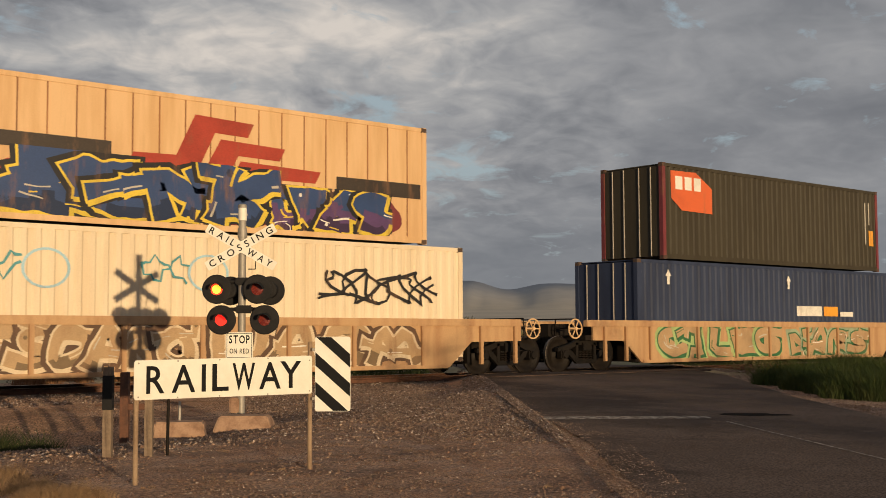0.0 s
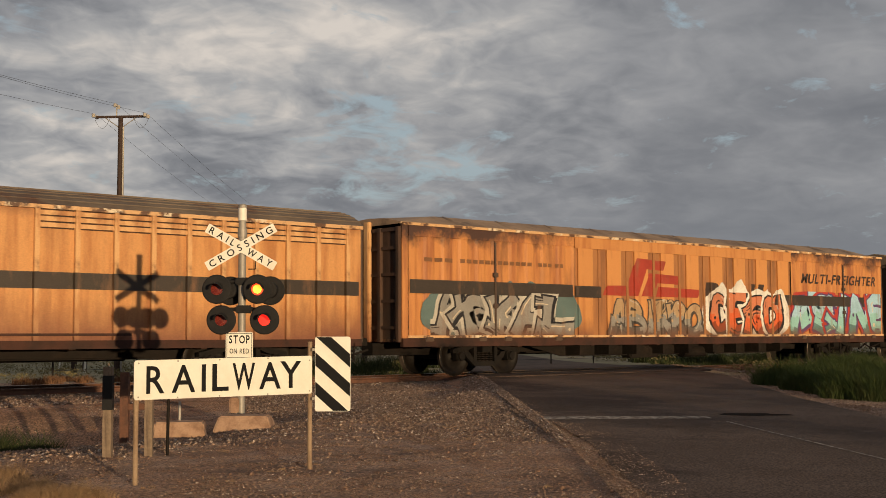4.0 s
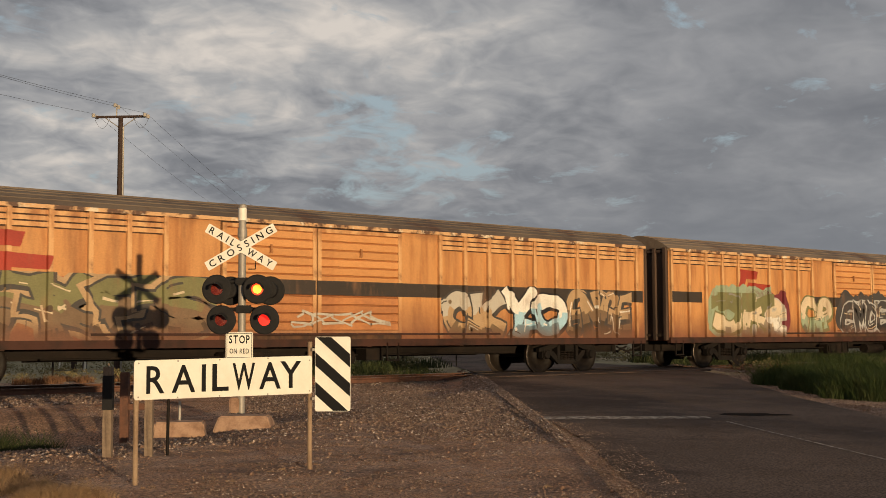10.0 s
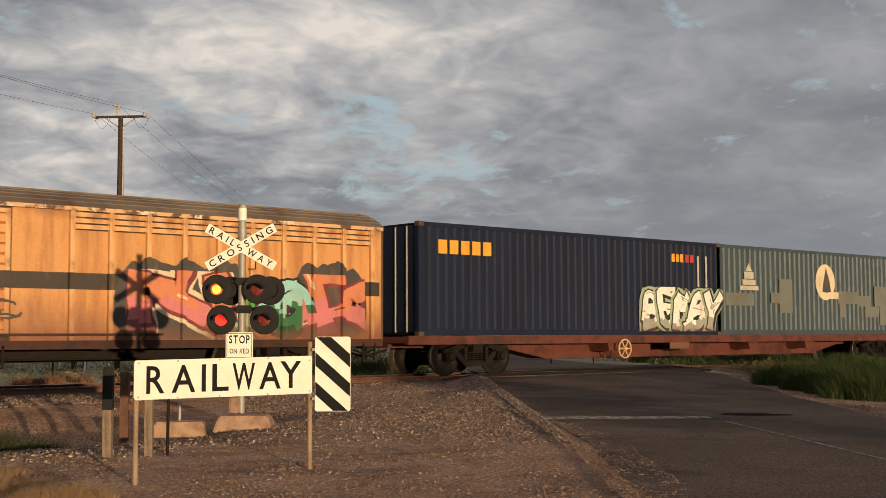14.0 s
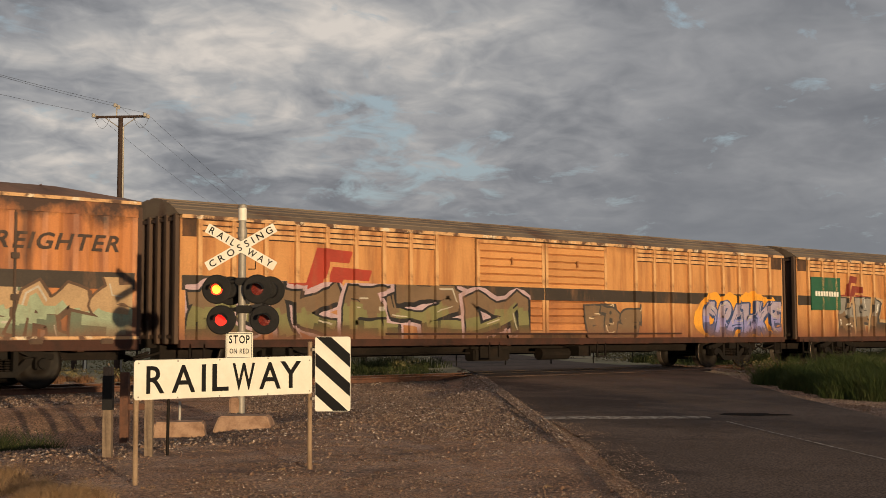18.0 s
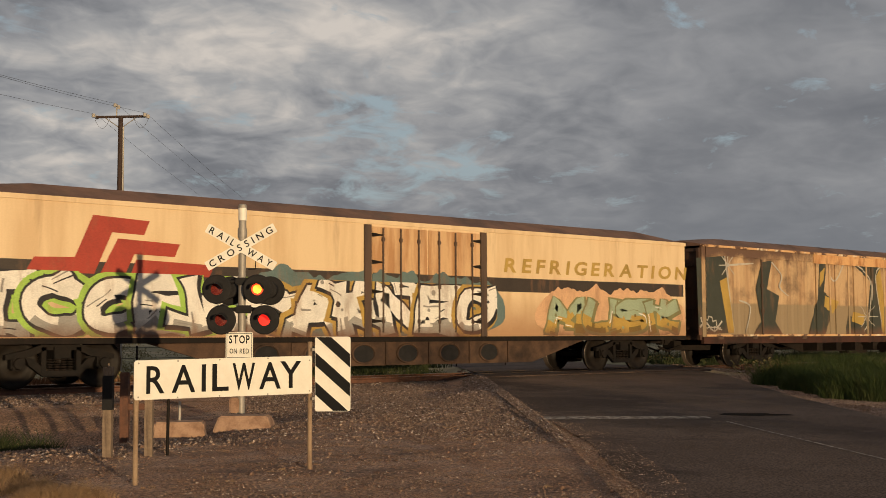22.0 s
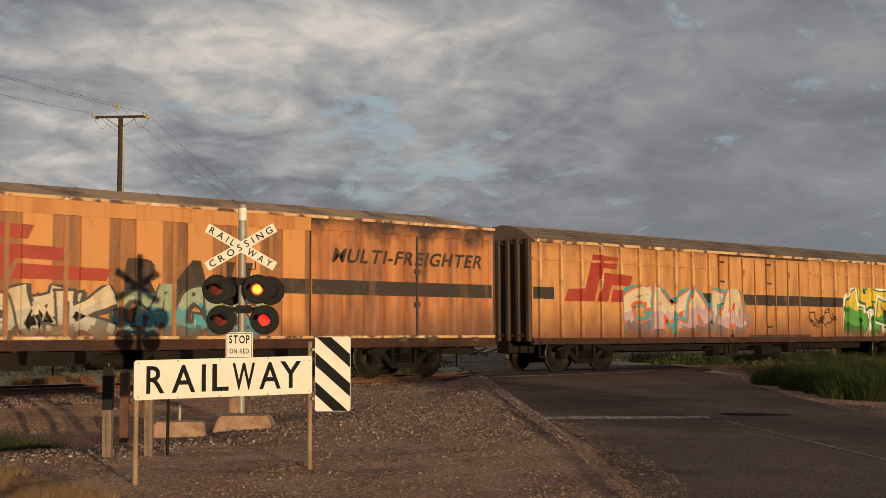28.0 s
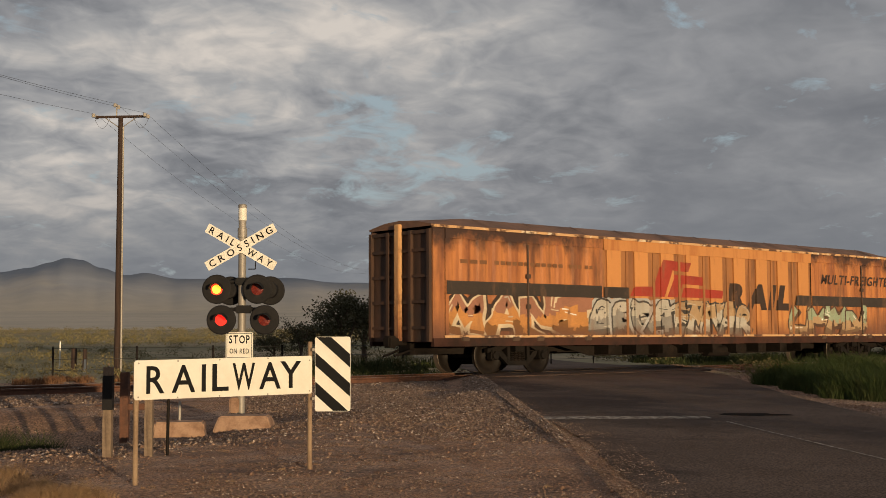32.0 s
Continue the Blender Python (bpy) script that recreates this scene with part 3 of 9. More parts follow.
# asphalt between and beside the rails at the crossing
bm = bmesh.new()
for y0, y1 in ((TRACK_Y - 2.6, TRACK_Y - 0.80), (TRACK_Y - 0.62, TRACK_Y + 0.62), (TRACK_Y + 0.80, TRACK_Y + 2.6)):
    sa = y0 / ROAD_DIR.y
    xa0, xb0 = 22.3 + (y0 - TRACK_Y) * 0.795, 31.2 + (y0 - TRACK_Y) * 0.795
    xa1, xb1 = 22.3 + (y1 - TRACK_Y) * 0.795, 31.2 + (y1 - TRACK_Y) * 0.795
    vs = [(xa0, y0, 0.012), (xb0, y0, 0.012), (xb1, y1, 0.012), (xa1, y1, 0.012)]
    lo = [(x, y, -0.2) for x, y, z in vs]
    top = [bm.verts.new(v) for v in vs]
    bot = [bm.verts.new(v) for v in lo]
    bm.faces.new(top)
    for i in range(4):
        j = (i + 1) % 4
        bm.faces.new((top[j], top[i], bot[i], bot[j]))
tagged(part("crossing_surface", bm, M["asphalt"]), "asphalt infill between the rails of the crossing", "road", kind="structure")
# ---------- the train: couplings, motion ----------
# couplings along the train, front first, as x at the start of the clip
CUTS = [65.5, 44.85, 24.23, 3.66, -21.13, -45.33, -69.33, -93.22, -117.08, -140.92, -164.75, -189.19, -212.96, -236.32, -259.93, -285.31,
        -308.94, -331.88, -355.15, -378.05, -401.21, -424.06, -447.25, -470.16, -494.32, -517.06, -540.73, -564.40, -587.46, -610.82,
        -634.36, -657.64, -681.05]
MOVERS = []       # things that run along the track, with their x at the start
WHEELS = []       # wheelsets, with the wagon's x at the start and their own place


def run_at(t):
    """How far the train has run: a nearly steady 79 km/h."""
    return 21.8895 * t - 0.015989 * t ** 2 - 0.00002986 * t ** 3 + 0.000016588 * t ** 4


# ---------- paint ----------
PAINTS = {
    "black": (0.018, 0.016, 0.016), "white": (0.74, 0.70, 0.62), "cream": (0.62, 0.50, 0.34), "grey": (0.26, 0.24, 0.21), "pale": (0.46, 0.42, 0.35),
    "dark": (0.06, 0.052, 0.045), "silver": (0.42, 0.41, 0.39), "red": (0.42, 0.045, 0.03), "orange_red": (0.62, 0.12, 0.035), "pink": (0.55, 0.17, 0.17),
    "magenta": (0.40, 0.03, 0.11), "maroon": (0.17, 0.03, 0.035), "rose": (0.46, 0.33, 0.36), "lavender": (0.36, 0.30, 0.38), "purple": (0.10, 0.05, 0.14),
    "violet": (0.26, 0.25, 0.50), "blue": (0.03, 0.06, 0.16), "sky": (0.36, 0.56, 0.66), "teal": (0.08, 0.30, 0.33), "aqua": (0.28, 0.52, 0.48),
    "slate": (0.11, 0.16, 0.15), "green": (0.08, 0.30, 0.05), "lime": (0.32, 0.50, 0.08), "pale_green": (0.34, 0.46, 0.19), "deep_green": (0.035, 0.14, 0.055),
    "olive": (0.19, 0.18, 0.075), "sage": (0.30, 0.36, 0.24), "yellow": (0.66, 0.48, 0.05), "ochre": (0.42, 0.27, 0.06), "amber": (0.75, 0.33, 0.03),
    "tan": (0.42, 0.28, 0.15), "coral": (0.56, 0.19, 0.09), "brown": (0.10, 0.055, 0.032), "sign_green": (0.022, 0.10, 0.05), "stripe": (0.045, 0.033, 0.024),
    "letter": (0.05, 0.03, 0.02), "faded": (0.50, 0.30, 0.14), "logo": (0.36, 0.045, 0.024), "logo_dull": (0.22, 0.04, 0.024), "patch": (0.145, 0.15, 0.13),
    "orange": (0.53, 0.235, 0.068), "rust": (0.33, 0.15, 0.09), "peach": (0.60, 0.36, 0.20), "pine": (0.045, 0.048, 0.034), "smoke": (0.055, 0.03, 0.02), "bar": (0.20, 0.09, 0.035), "umber": (0.18, 0.115, 0.065), "bush": (0.060, 0.085, 0.034),
}
SPRAY = {}


def spray(name, shade=1.0, grimy=True):
    key = (name, shade, grimy)
    if key not in SPRAY:
        c = tuple(v * shade for v in PAINTS[name])
        SPRAY[key] = mat(("deep_" if shade < 1 else "") + "spray_paint_" + name, c, 0.5, second=tuple(v * 0.72 for v in c), scale=1.3, cover=(0.45, 0.75),
                          dirt=(0.24, 0.12, 0.058), dirt_cover=(0.54, 0.86), dirt_scale=1.9, dirt_stretch=(1.7, 1.7, 0.45), bump=0.03, fine=0.16,
                          foot=(1.30, 0.92, (0.15, 0.068, 0.036), 0.75) if grimy else None)
    return SPRAY[key]


# ---------- letters ----------
LETTERS = {}


def split_long(pts, faces, limit=0.22):
    """Splits the long edges of a flat figure, so that it can bend."""
    b = bmesh.new()
    vs = [b.verts.new((x, y, 0)) for x, y in pts]
    for f in faces:
        b.faces.new([vs[i] for i in f])
    for _ in range(2):
        long = [e for e in b.edges if e.calc_length() > limit]
        if long:
            bmesh.ops.subdivide_edges(b, edges=long, cuts=1)
    bmesh.ops.triangulate(b, faces=[f for f in b.faces if len(f.verts) > 4])
    b.verts.index_update()
    out = [(v.co.x, v.co.y) for v in b.verts], [tuple(v.index for v in f.verts) for f in b.faces]
    b.free()
    return out


def letter(ch, off=0.0):
    """The flat outline of a letter as points and faces, filled; off fattens it."""
    key = (ch, off)
    if key not in LETTERS:
        cu = bpy.data.curves.new("letter", "FONT")
        cu.body, cu.size, cu.offset, cu.resolution_u = ch, 1.0, off, 3
        ob = bpy.data.objects.new("letter", cu)
        me = ob.to_mesh()
        pts = [tuple(v.co[:2]) for v in me.vertices]
        faces = [tuple(p.vertices) for p in me.polygons]
        if off > 0.04:
            pts, faces = split_long(pts, faces)
        ob.to_mesh_clear()
        bpy.data.objects.remove(ob)
        bpy.data.curves.remove(cu)
        xs, ys = [p[0] for p in pts] or [0, 0.3], [p[1] for p in pts] or [0, 0.7]
        LETTERS[key] = (pts, faces, min(xs), max(xs), min(ys), max(ys))
    return LETTERS[key]


def add_flat(bm, pts, faces, y, index, place):
    vs = []
    for u, v in pts:
        x, z = place(u, v)
        vs.append(bm.verts.new((x, y, z)))
    for f in faces:
        try:
            face = bm.faces.new([vs[i] for i in f])
            face.material_index = index
        except ValueError:
            pass


def drape(bm, ribs, x0, x1):
    """Cuts a flat painting at the ribs of a wall and lifts it over them."""
    for a, b, d in ribs:
        if b < x0 or a > x1:
            continue
        e = 0.012
        for x in (a - e, a, b, b + e):
            bmesh.ops.bisect_plane(bm, geom=bm.verts[:] + bm.edges[:] + bm.faces[:], plane_co=(x, 0, 0), plane_no=(1, 0, 0))
        for v in bm.verts:
            if a - 0.001 <= v.co.x <= b + 0.001:
                v.co.y -= d


def face_camera_side(bm):
    bm.normal_update()
    for f in bm.faces:
        if f.normal.y > 0:
            f.normal_flip()


def painted(bm, name, parent, mats, ribs, x0, x1, label=""):
    drape(bm, ribs, x0, x1)
    face_camera_side(bm)
    me = mesh_of(bm)
    for m in mats:
        me.materials.append(m)
    return part_of(name, me, None, parent, label)


def writing(parent, text, x0, x1, z0, z1, colour, y, ribs=(), slant=0.0, name="lettering", gap=0.14, fat=0.012):
    """Plain sign lettering that fills the box given."""
    bm = bmesh.new()
    glyphs = [(c, letter(c, fat)) for c in text]
    wide = sum((g[3] - g[2] if c != " " else 0.35) for c, g in glyphs) + gap * (len(text) - 1)
    s, u = (x1 - x0) / wide, 0.0
    cap = 0.73
    for c, g in glyphs:
        if c == " ":
            u += 0.35 + gap
            continue
        base = u
        add_flat(bm, g[0], g[1], y, 0, lambda a, b: (x0 + s * (base + a - g[2]) + slant * (b / cap) * (z1 - z0), z0 + b / cap * (z1 - z0)))
        u += g[3] - g[2] + gap
    return painted(bm, name, parent, [spray(colour)], ribs, x0 - 0.3, x1 + 0.5)


def shapes(parent, polys, colour, y, ribs=(), name="marking", label=""):
    """Flat painted shapes, each a polygon in (x, z)."""
    bm = bmesh.new()
    lo, hi = 1e9, -1e9
    for p in polys:
        bm.faces.new([bm.verts.new((x, y, z)) for x, z in p])
        lo, hi = min(lo, min(x for x, z in p)), max(hi, max(x for x, z in p))
    return painted(bm, name, parent, [spray(colour)], ribs, lo, hi, label)


def rect(x0, x1, z0, z1):
    return [(x0, z0), (x1, z0), (x1, z1), (x0, z1)]


def bars_for(text_cells, x0, x1, z0, z1):
    """Plain bars in place of writing: one for each run of cells."""
    n = sum(text_cells)
    out, u = [], 0.0
    for k in text_cells:
        out.append(rect(x0 + (x1 - x0) * (u + 0.12) / n, x0 + (x1 - x0) * (u + k - 0.12) / n, z0, z1))
        u += k
    return out


def cloud_back(bm, x0, x1, z0, z1, y, index, rng, lumps=0.9):
    """A sprayed cloud behind the letters, with a lumpy top and ragged ends."""
    n = max(10, int((x1 - x0) / 0.07))
    top, bot = [], []
    ph = rng.random() * 9
    for i in range(n + 1):
        u = i / n
        x = x0 + (x1 - x0) * u
        edge = min(1.0, math.sqrt(max(0.0, min(u, 1 - u)) * 7))
        lump = 0.5 + 0.75 * noise.noise(Vector((x * 1.6 / lumps, ph, 0))) + 0.4 * noise.noise(Vector((x * 5.2, ph, 3)))
        h = (z1 - z0) * (0.83 + 0.22 * lump) * (0.45 + 0.55 * edge)
        mid = (z0 + z1) / 2
        top.append(bm.verts.new((x, y, z0 + h)))
        bot.append(bm.verts.new((x, y, max(z0, z0 + (1 - edge) * (mid - z0) * 0.6))))
    for i in range(n):
        f = bm.faces.new((bot[i], bot[i + 1], top[i + 1], top[i]))
        f.material_index = index


def cloud(parent, x0, x1, z0, z1, colour, y, ribs=()):
    """A sprayed background of one colour, with a ragged top."""
    bm = bmesh.new()
    cloud_back(bm, x0, x1, z0, z1, y, 0, random.Random(int(x0 * 10)))
    return painted(bm, "graffiti", parent, [spray(colour)], ribs, x0, x1)


# letters as brush strokes in a unit box
STROKES = {
    "A": (((0, 0), (0.4, 1), (0.62, 1), (1, 0)), ((0.2, 0.36), (0.82, 0.36))),
    "B": (((0.08, 0), (0.08, 1), (0.8, 0.93), (0.78, 0.58), (0.3, 0.52)), ((0.3, 0.52), (0.95, 0.44), (0.92, 0.06), (0.08, 0))),
    "C": (((1, 0.82), (0.62, 1), (0.12, 0.86), (0, 0.5), (0.12, 0.1), (0.6, 0), (1, 0.2)),),
    "D": (((0.08, 0), (0.08, 1), (0.66, 0.94), (1, 0.6), (0.92, 0.2), (0.08, 0)),),
    "E": (((1, 0.96), (0.05, 1), (0, 0.5), (0.05, 0), (1, 0.04)), ((0.1, 0.52), (0.78, 0.5))),
    "F": (((0.05, 0), (0.05, 1), (1, 0.96)), ((0.08, 0.52), (0.72, 0.5))),
    "G": (((1, 0.85), (0.55, 1), (0.08, 0.82), (0, 0.4), (0.2, 0.02), (0.9, 0.04), (0.96, 0.46), (0.5, 0.46)),),
    "H": (((0.06, 0), (0.06, 1)), ((0.94, 0), (0.94, 1)), ((0.1, 0.5), (0.9, 0.56))),
    "I": (((0.5, 0), (0.5, 1)),),
    "J": (((0.3, 1), (0.85, 1), (0.8, 0.2), (0.45, 0), (0, 0.25)),),
    "K": (((0.06, 0), (0.06, 1)), ((0.95, 1), (0.2, 0.48), (1, 0))),
    "L": (((0.06, 1), (0.06, 0.04), (1, 0)),),
    "M": (((0, 0), (0.12, 1), (0.5, 0.4), (0.88, 1), (1, 0)),),
    "N": (((0.04, 0), (0.08, 1), (0.9, 0.04), (0.96, 1)),),
    "O": (((0.5, 1), (0.08, 0.8), (0, 0.4), (0.25, 0), (0.75, 0), (1, 0.45), (0.9, 0.82), (0.5, 1)),),
    "P": (((0.08, 0), (0.08, 1), (0.85, 0.95), (0.92, 0.56), (0.12, 0.42)),),
    "R": (((0.08, 0), (0.08, 1), (0.85, 0.95), (0.85, 0.58), (0.2, 0.5), (1, 0)),),
    "S": (((0.98, 0.88), (0.55, 1), (0.08, 0.82), (0.2, 0.56), (0.82, 0.46), (0.95, 0.16), (0.5, 0), (0, 0.14)),),
    "T": (((0, 0.94), (1, 1)), ((0.5, 0.95), (0.46, 0))),
    "U": (((0.04, 1), (0.04, 0.22), (0.35, 0), (0.8, 0.04), (0.95, 0.3), (0.96, 1)),),
    "V": (((0, 1), (0.45, 0), (0.6, 0), (1, 1)),),
    "W": (((0, 1), (0.22, 0), (0.5, 0.62), (0.78, 0), (1, 1)),),
    "X": (((0, 0), (1, 1)), ((0, 1), (1, 0))),
    "Y": (((0, 1), (0.48, 0.5), (1, 1)), ((0.48, 0.5), (0.42, 0))),
    "Z": (((0, 0.96), (1, 1), (0.05, 0.04), (1, 0)),),
    "1": (((0.2, 0.8), (0.55, 1), (0.55, 0)),),
    "2": (((0, 0.8), (0.4, 1), (0.95, 0.8), (0.85, 0.5), (0.05, 0.02), (1, 0)),),
    "3": (((0.05, 0.92), (0.9, 1), (0.5, 0.56), (0.95, 0.36), (0.6, 0), (0, 0.08)),),
    "+": (((0, 0.5), (1, 0.5)), ((0.5, 0), (0.5, 1))),
    "!": (((0.5, 0.3), (0.55, 1)), ((0.48, 0), (0.5, 0.1))),
}


def rounded(pts, times=2):
    """Cuts the corners of a path, so that it bends smoothly."""
    for _ in range(times):
        if len(pts) < 3:
            return pts
        loop = (pts[0] - pts[-1]).length < 1e-4
        cut = [] if loop else [pts[0]]
        for a, b in zip(pts, pts[1:]):
            cut += [a.lerp(b, 0.25), a.lerp(b, 0.75)]
        pts = cut + ([cut[0]] if loop else [pts[-1]])
    return pts


def ribbon(path, width, step=0.085, flare=0.25, cap=0.5, wave=0.0, seed=0.0):
    """Left and right edge of a brush stroke along a path, mitred at its corners."""
    pts = [Vector(p) for p in path]
    if (pts[0] - pts[-1]).length > 1e-4 and cap:
        pts[0] = pts[0] + (pts[0] - pts[1]).normalized() * width * cap
        pts[-1] = pts[-1] + (pts[-1] - pts[-2]).normalized() * width * cap
    fine = []
    for a, b in zip(pts, pts[1:]):
        n = max(1, int((b - a).length / step))
        fine += [a + (b - a) * k / n for k in range(n)]
    fine.append(pts[-1])
    loop = (pts[0] - pts[-1]).length < 1e-4
    out, n = [], len(fine)
    for i, p in enumerate(fine):
        d0 = (p - (fine[i - 1] if i else (fine[-2] if loop else p + p - fine[1]))).normalized()
        d1 = ((fine[i + 1] if i < n - 1 else (fine[1] if loop else p + p - fine[-2])) - p).normalized()
        d = d0 + d1
        d = d.normalized() if d.length > 1e-3 else d0
        c = max(0.62, abs(d.dot(d0)))
        u = abs(2 * i / max(1, n - 1) - 1) if not loop else 0.0
        w = 0.5 * width * (1 - 0.1 * flare + flare * u ** 3) / c * (1 + wave * noise.noise(Vector((p.x * 3, p.y * 3, seed))))
        out.append((p + Vector((-d.y, d.x)) * w, p - Vector((-d.y, d.x)) * w))
    return out


def graffiti(parent, text, x0, x1, z0, z1, fill, line="black", back="", tone="", halo="", y=-1.305, ribs=(), seed=1, fat=1.0, slant=0.12):
    """A graffiti piece: a cloud, then letter over letter in broad strokes, each with halo, drop shadow, outline and shaded fill."""
    rng = random.Random(seed * 7 + len(text))
    bm = bmesh.new()
    accent = rng.choice(("white", "cream", "pale")) if fill not in ("white", "cream", "silver") else "grey"
    high = z1 > 1.3
    mats = [spray(c, 1.0, high) for c in (line, fill, tone or fill, back or line, halo or line, accent)] + [spray(fill, 0.42, high)]
    w, h = x1 - x0, z1 - z0
    if back:
        cloud_back(bm, max(-10.95, x0 - 0.5), min(10.95, x1 + 0.5), z0 - 0.02, min(z1 + 0.40, max(3.1, z1 + 0.1)), y - 0.002, 3, rng)
    n = len(text)
    slot = w / n
    brush = fat * min(0.31 * h, 0.35 * slot) * rng.uniform(0.92, 1.1)
    rim = min(0.055, 0.20 * brush)
    lo, hi = z0 - 0.03, z1 + 0.12

    def lay(rows, yy, pick, dx=0.0, dz=0.0):
        prev = None
        for a, b in rows:
            m = (a + b) / 2
            row = []
            for p in (a, m, b):
                row.append(bm.verts.new((min(x1 + 0.2, 10.9, max(x0 - 0.2, -10.9, p.x + dx)), yy, min(hi, max(lo, p.y + dz)))))
            if prev:
                for k in (0, 1):
                    try:
                        f = bm.faces.new((prev[k], row[k], row[k + 1], prev[k + 1]))
                        f.material_index = pick(f) if callable(pick) else pick
                    except ValueError:
                        pass
            prev = row

    def shade(f):
        c = f.calc_center_median()
        v = (c.z - z0) / h + 0.22 * noise.noise(Vector((c.x * 2.6, c.z * 2.6, seed))) + 0.08 * math.sin(c.x * 2.3 + seed)
        return 2 if v > 0.56 else (6 if v < 0.22 and tone else 1)

    for k, ch in enumerate(text):
        if ch not in STROKES:
            continue
        narrow = ch in "I1!"
        gw = slot * (0.84 if not narrow else 0.42) * rng.uniform(0.95, 1.2)
        gh = h * rng.uniform(0.98, 1.12) - brush
        cx, zb = x0 + slot * (k + 0.5), z0 + brush * 0.5 + h * rng.uniform(0.0, 0.04)
        lean, swell = slant * rng.uniform(-1.6, 2.2) * h, rng.uniform(-0.35, 0.35)
        s9 = seed + k * 3.1
        lift = y - 0.004 - 0.0026 * k

        def put(u, v):
            x = cx + (u - 0.5) * gw * (1 + swell * (v - 0.5)) + lean * (v - 0.5)
            z = zb + v * gh
            return Vector((x + 0.16 * slot * noise.noise(Vector((u * 1.7, v * 1.7, s9))), z + 0.09 * h * noise.noise(Vector((u * 1.7, v * 1.7, s9 + 31)))))

        paths = [rounded([put(*p) for p in path], 2 if ch in "BCDGJOPRSU23" else rng.choice((0, 1))) for path in STROKES[ch]]
        # bars, hooks and spikes that tie the letters together
        for _ in range(rng.randrange(1, 4) if ch not in "123" else 0):
            base = rng.choice(paths)
            p = base[rng.randrange(len(base))]
            sgn = rng.choice((-1, 1))
            q = p + Vector((sgn * rng.uniform(0.25, 0.55) * slot, rng.uniform(-0.22, 0.22) * h))
            paths.append([p, q] if rng.random() < 0.5 else [p, q, q + Vector((sgn * 0.05 * slot, rng.choice((-1, 1)) * 0.25 * h))])
        bands = [(ribbon(p, brush * (1.0 if i < len(STROKES[ch]) else 0.6), seed=s9 + i, wave=0.35, flare=0.35), p, i) for i, p in enumerate(paths)]
        for rows, p, i in bands:
            e = 0.00003 * i
            wide = brush * (1.0 if i < len(STROKES[ch]) else 0.6)
            if halo:
                lay(ribbon(p, wide + 6.0 * rim, seed=s9, wave=0.1, flare=0.2), lift - e, 4)
            edge = ribbon(p, wide + 2.0 * rim, seed=s9 + i, wave=0.3, flare=0.35)
            lay(edge, lift - 0.0004 - e, 0, 0.9 * rim, -0.9 * rim)
            lay(edge, lift - 0.0008 - e, 0)
        for rows, p, i in bands:
            lay(rows, lift - 0.0013 - 0.00003 * i, shade)
        # inner lines, bubbles and highlights
        for rows, p, i in bands:
            e = 0.00002 * i
            if len(rows) > 4 and rng.random() < 0.65:
                a = rng.randrange(0, len(rows) - 3)
                cut = [((l * 0.82 + r * 0.18), (l * 0.70 + r * 0.30)) for l, r in rows[a:a + rng.randrange(3, 9)]]
                lay(cut, lift - 0.0018 - e, 5)
            if len(rows) > 5 and rng.random() < 0.35:
                a = rng.randrange(0, len(rows) - 3)
                cut = [((l * 0.35 + r * 0.65), (l * 0.22 + r * 0.78)) for l, r in rows[a:a + rng.randrange(3, 7)]]
                lay(cut, lift - 0.0019 - e, 0)
            if rng.random() < 0.4:
                l, r = rows[rng.randrange(len(rows))]
                c, rad = (l + r) / 2, brush * rng.uniform(0.10, 0.22)
                vs = [bm.verts.new((c.x + rad * math.cos(t * 1.0472), lift - 0.0021 - e, max(lo, min(hi, c.y + rad * math.sin(t * 1.0472))))) for t in range(6)]
                bm.faces.new(vs).material_index = rng.choice((2, 6, 0, 5))
        # a drip
        if rng.random() < 0.3:
            p = rng.choice(paths)[-1]
            vs = [bm.verts.new((p.x + a, lift - 0.0012, max(lo, p.y - b))) for a, b in ((-0.012, 0), (-0.006, 0.3 * h), (0.006, 0.3 * h), (0.012, 0))]
            bm.faces.new(vs).material_index = 0
    return painted(bm, "graffiti", parent, mats, ribs, x0 - 0.5, x1 + 0.5)


def brushed(parent, path, width, colour, y, ribs=(), seed=1):
    """One sweeping stroke of black paint, swelling and thinning along its way."""
    pts = [Vector(p) for p in path]
    bend = []
    for i in range(len(pts) - 1):
        p0, p1, p2, p3 = pts[max(i - 1, 0)], pts[i], pts[i + 1], pts[min(i + 2, len(pts) - 1)]
        for k in range(6):
            t = k / 6
            bend.append(0.5 * (2 * p1 + (p2 - p0) * t + (2 * p0 - 5 * p1 + 4 * p2 - p3) * t * t + (3 * p1 - p0 - 3 * p2 + p3) * t ** 3))
    bend.append(pts[-1])
    bm = bmesh.new()
    prev = None
    for i, (a, b) in enumerate(ribbon(bend, width, 0.2, 0.0, 0.0, 0.5, seed)):
        u = i / max(1, len(bend) - 1)
        m, k = (a + b) / 2, 0.25 + 0.75 * math.sin(math.pi * min(1, 0.12 + 0.85 * u)) ** 0.6
        row = [bm.verts.new((p.x, y - 0.006, max(0.95, p.y))) for p in (m + (a - m) * k, m + (b - m) * k)]
        if prev:
            bm.faces.new((prev[0], row[0], row[1], prev[1]))
        prev = row
    xs = [p.x for p in pts]
    return painted(bm, "graffiti", parent, [spray(colour)], ribs, min(xs) - 0.4, max(xs) + 0.4)


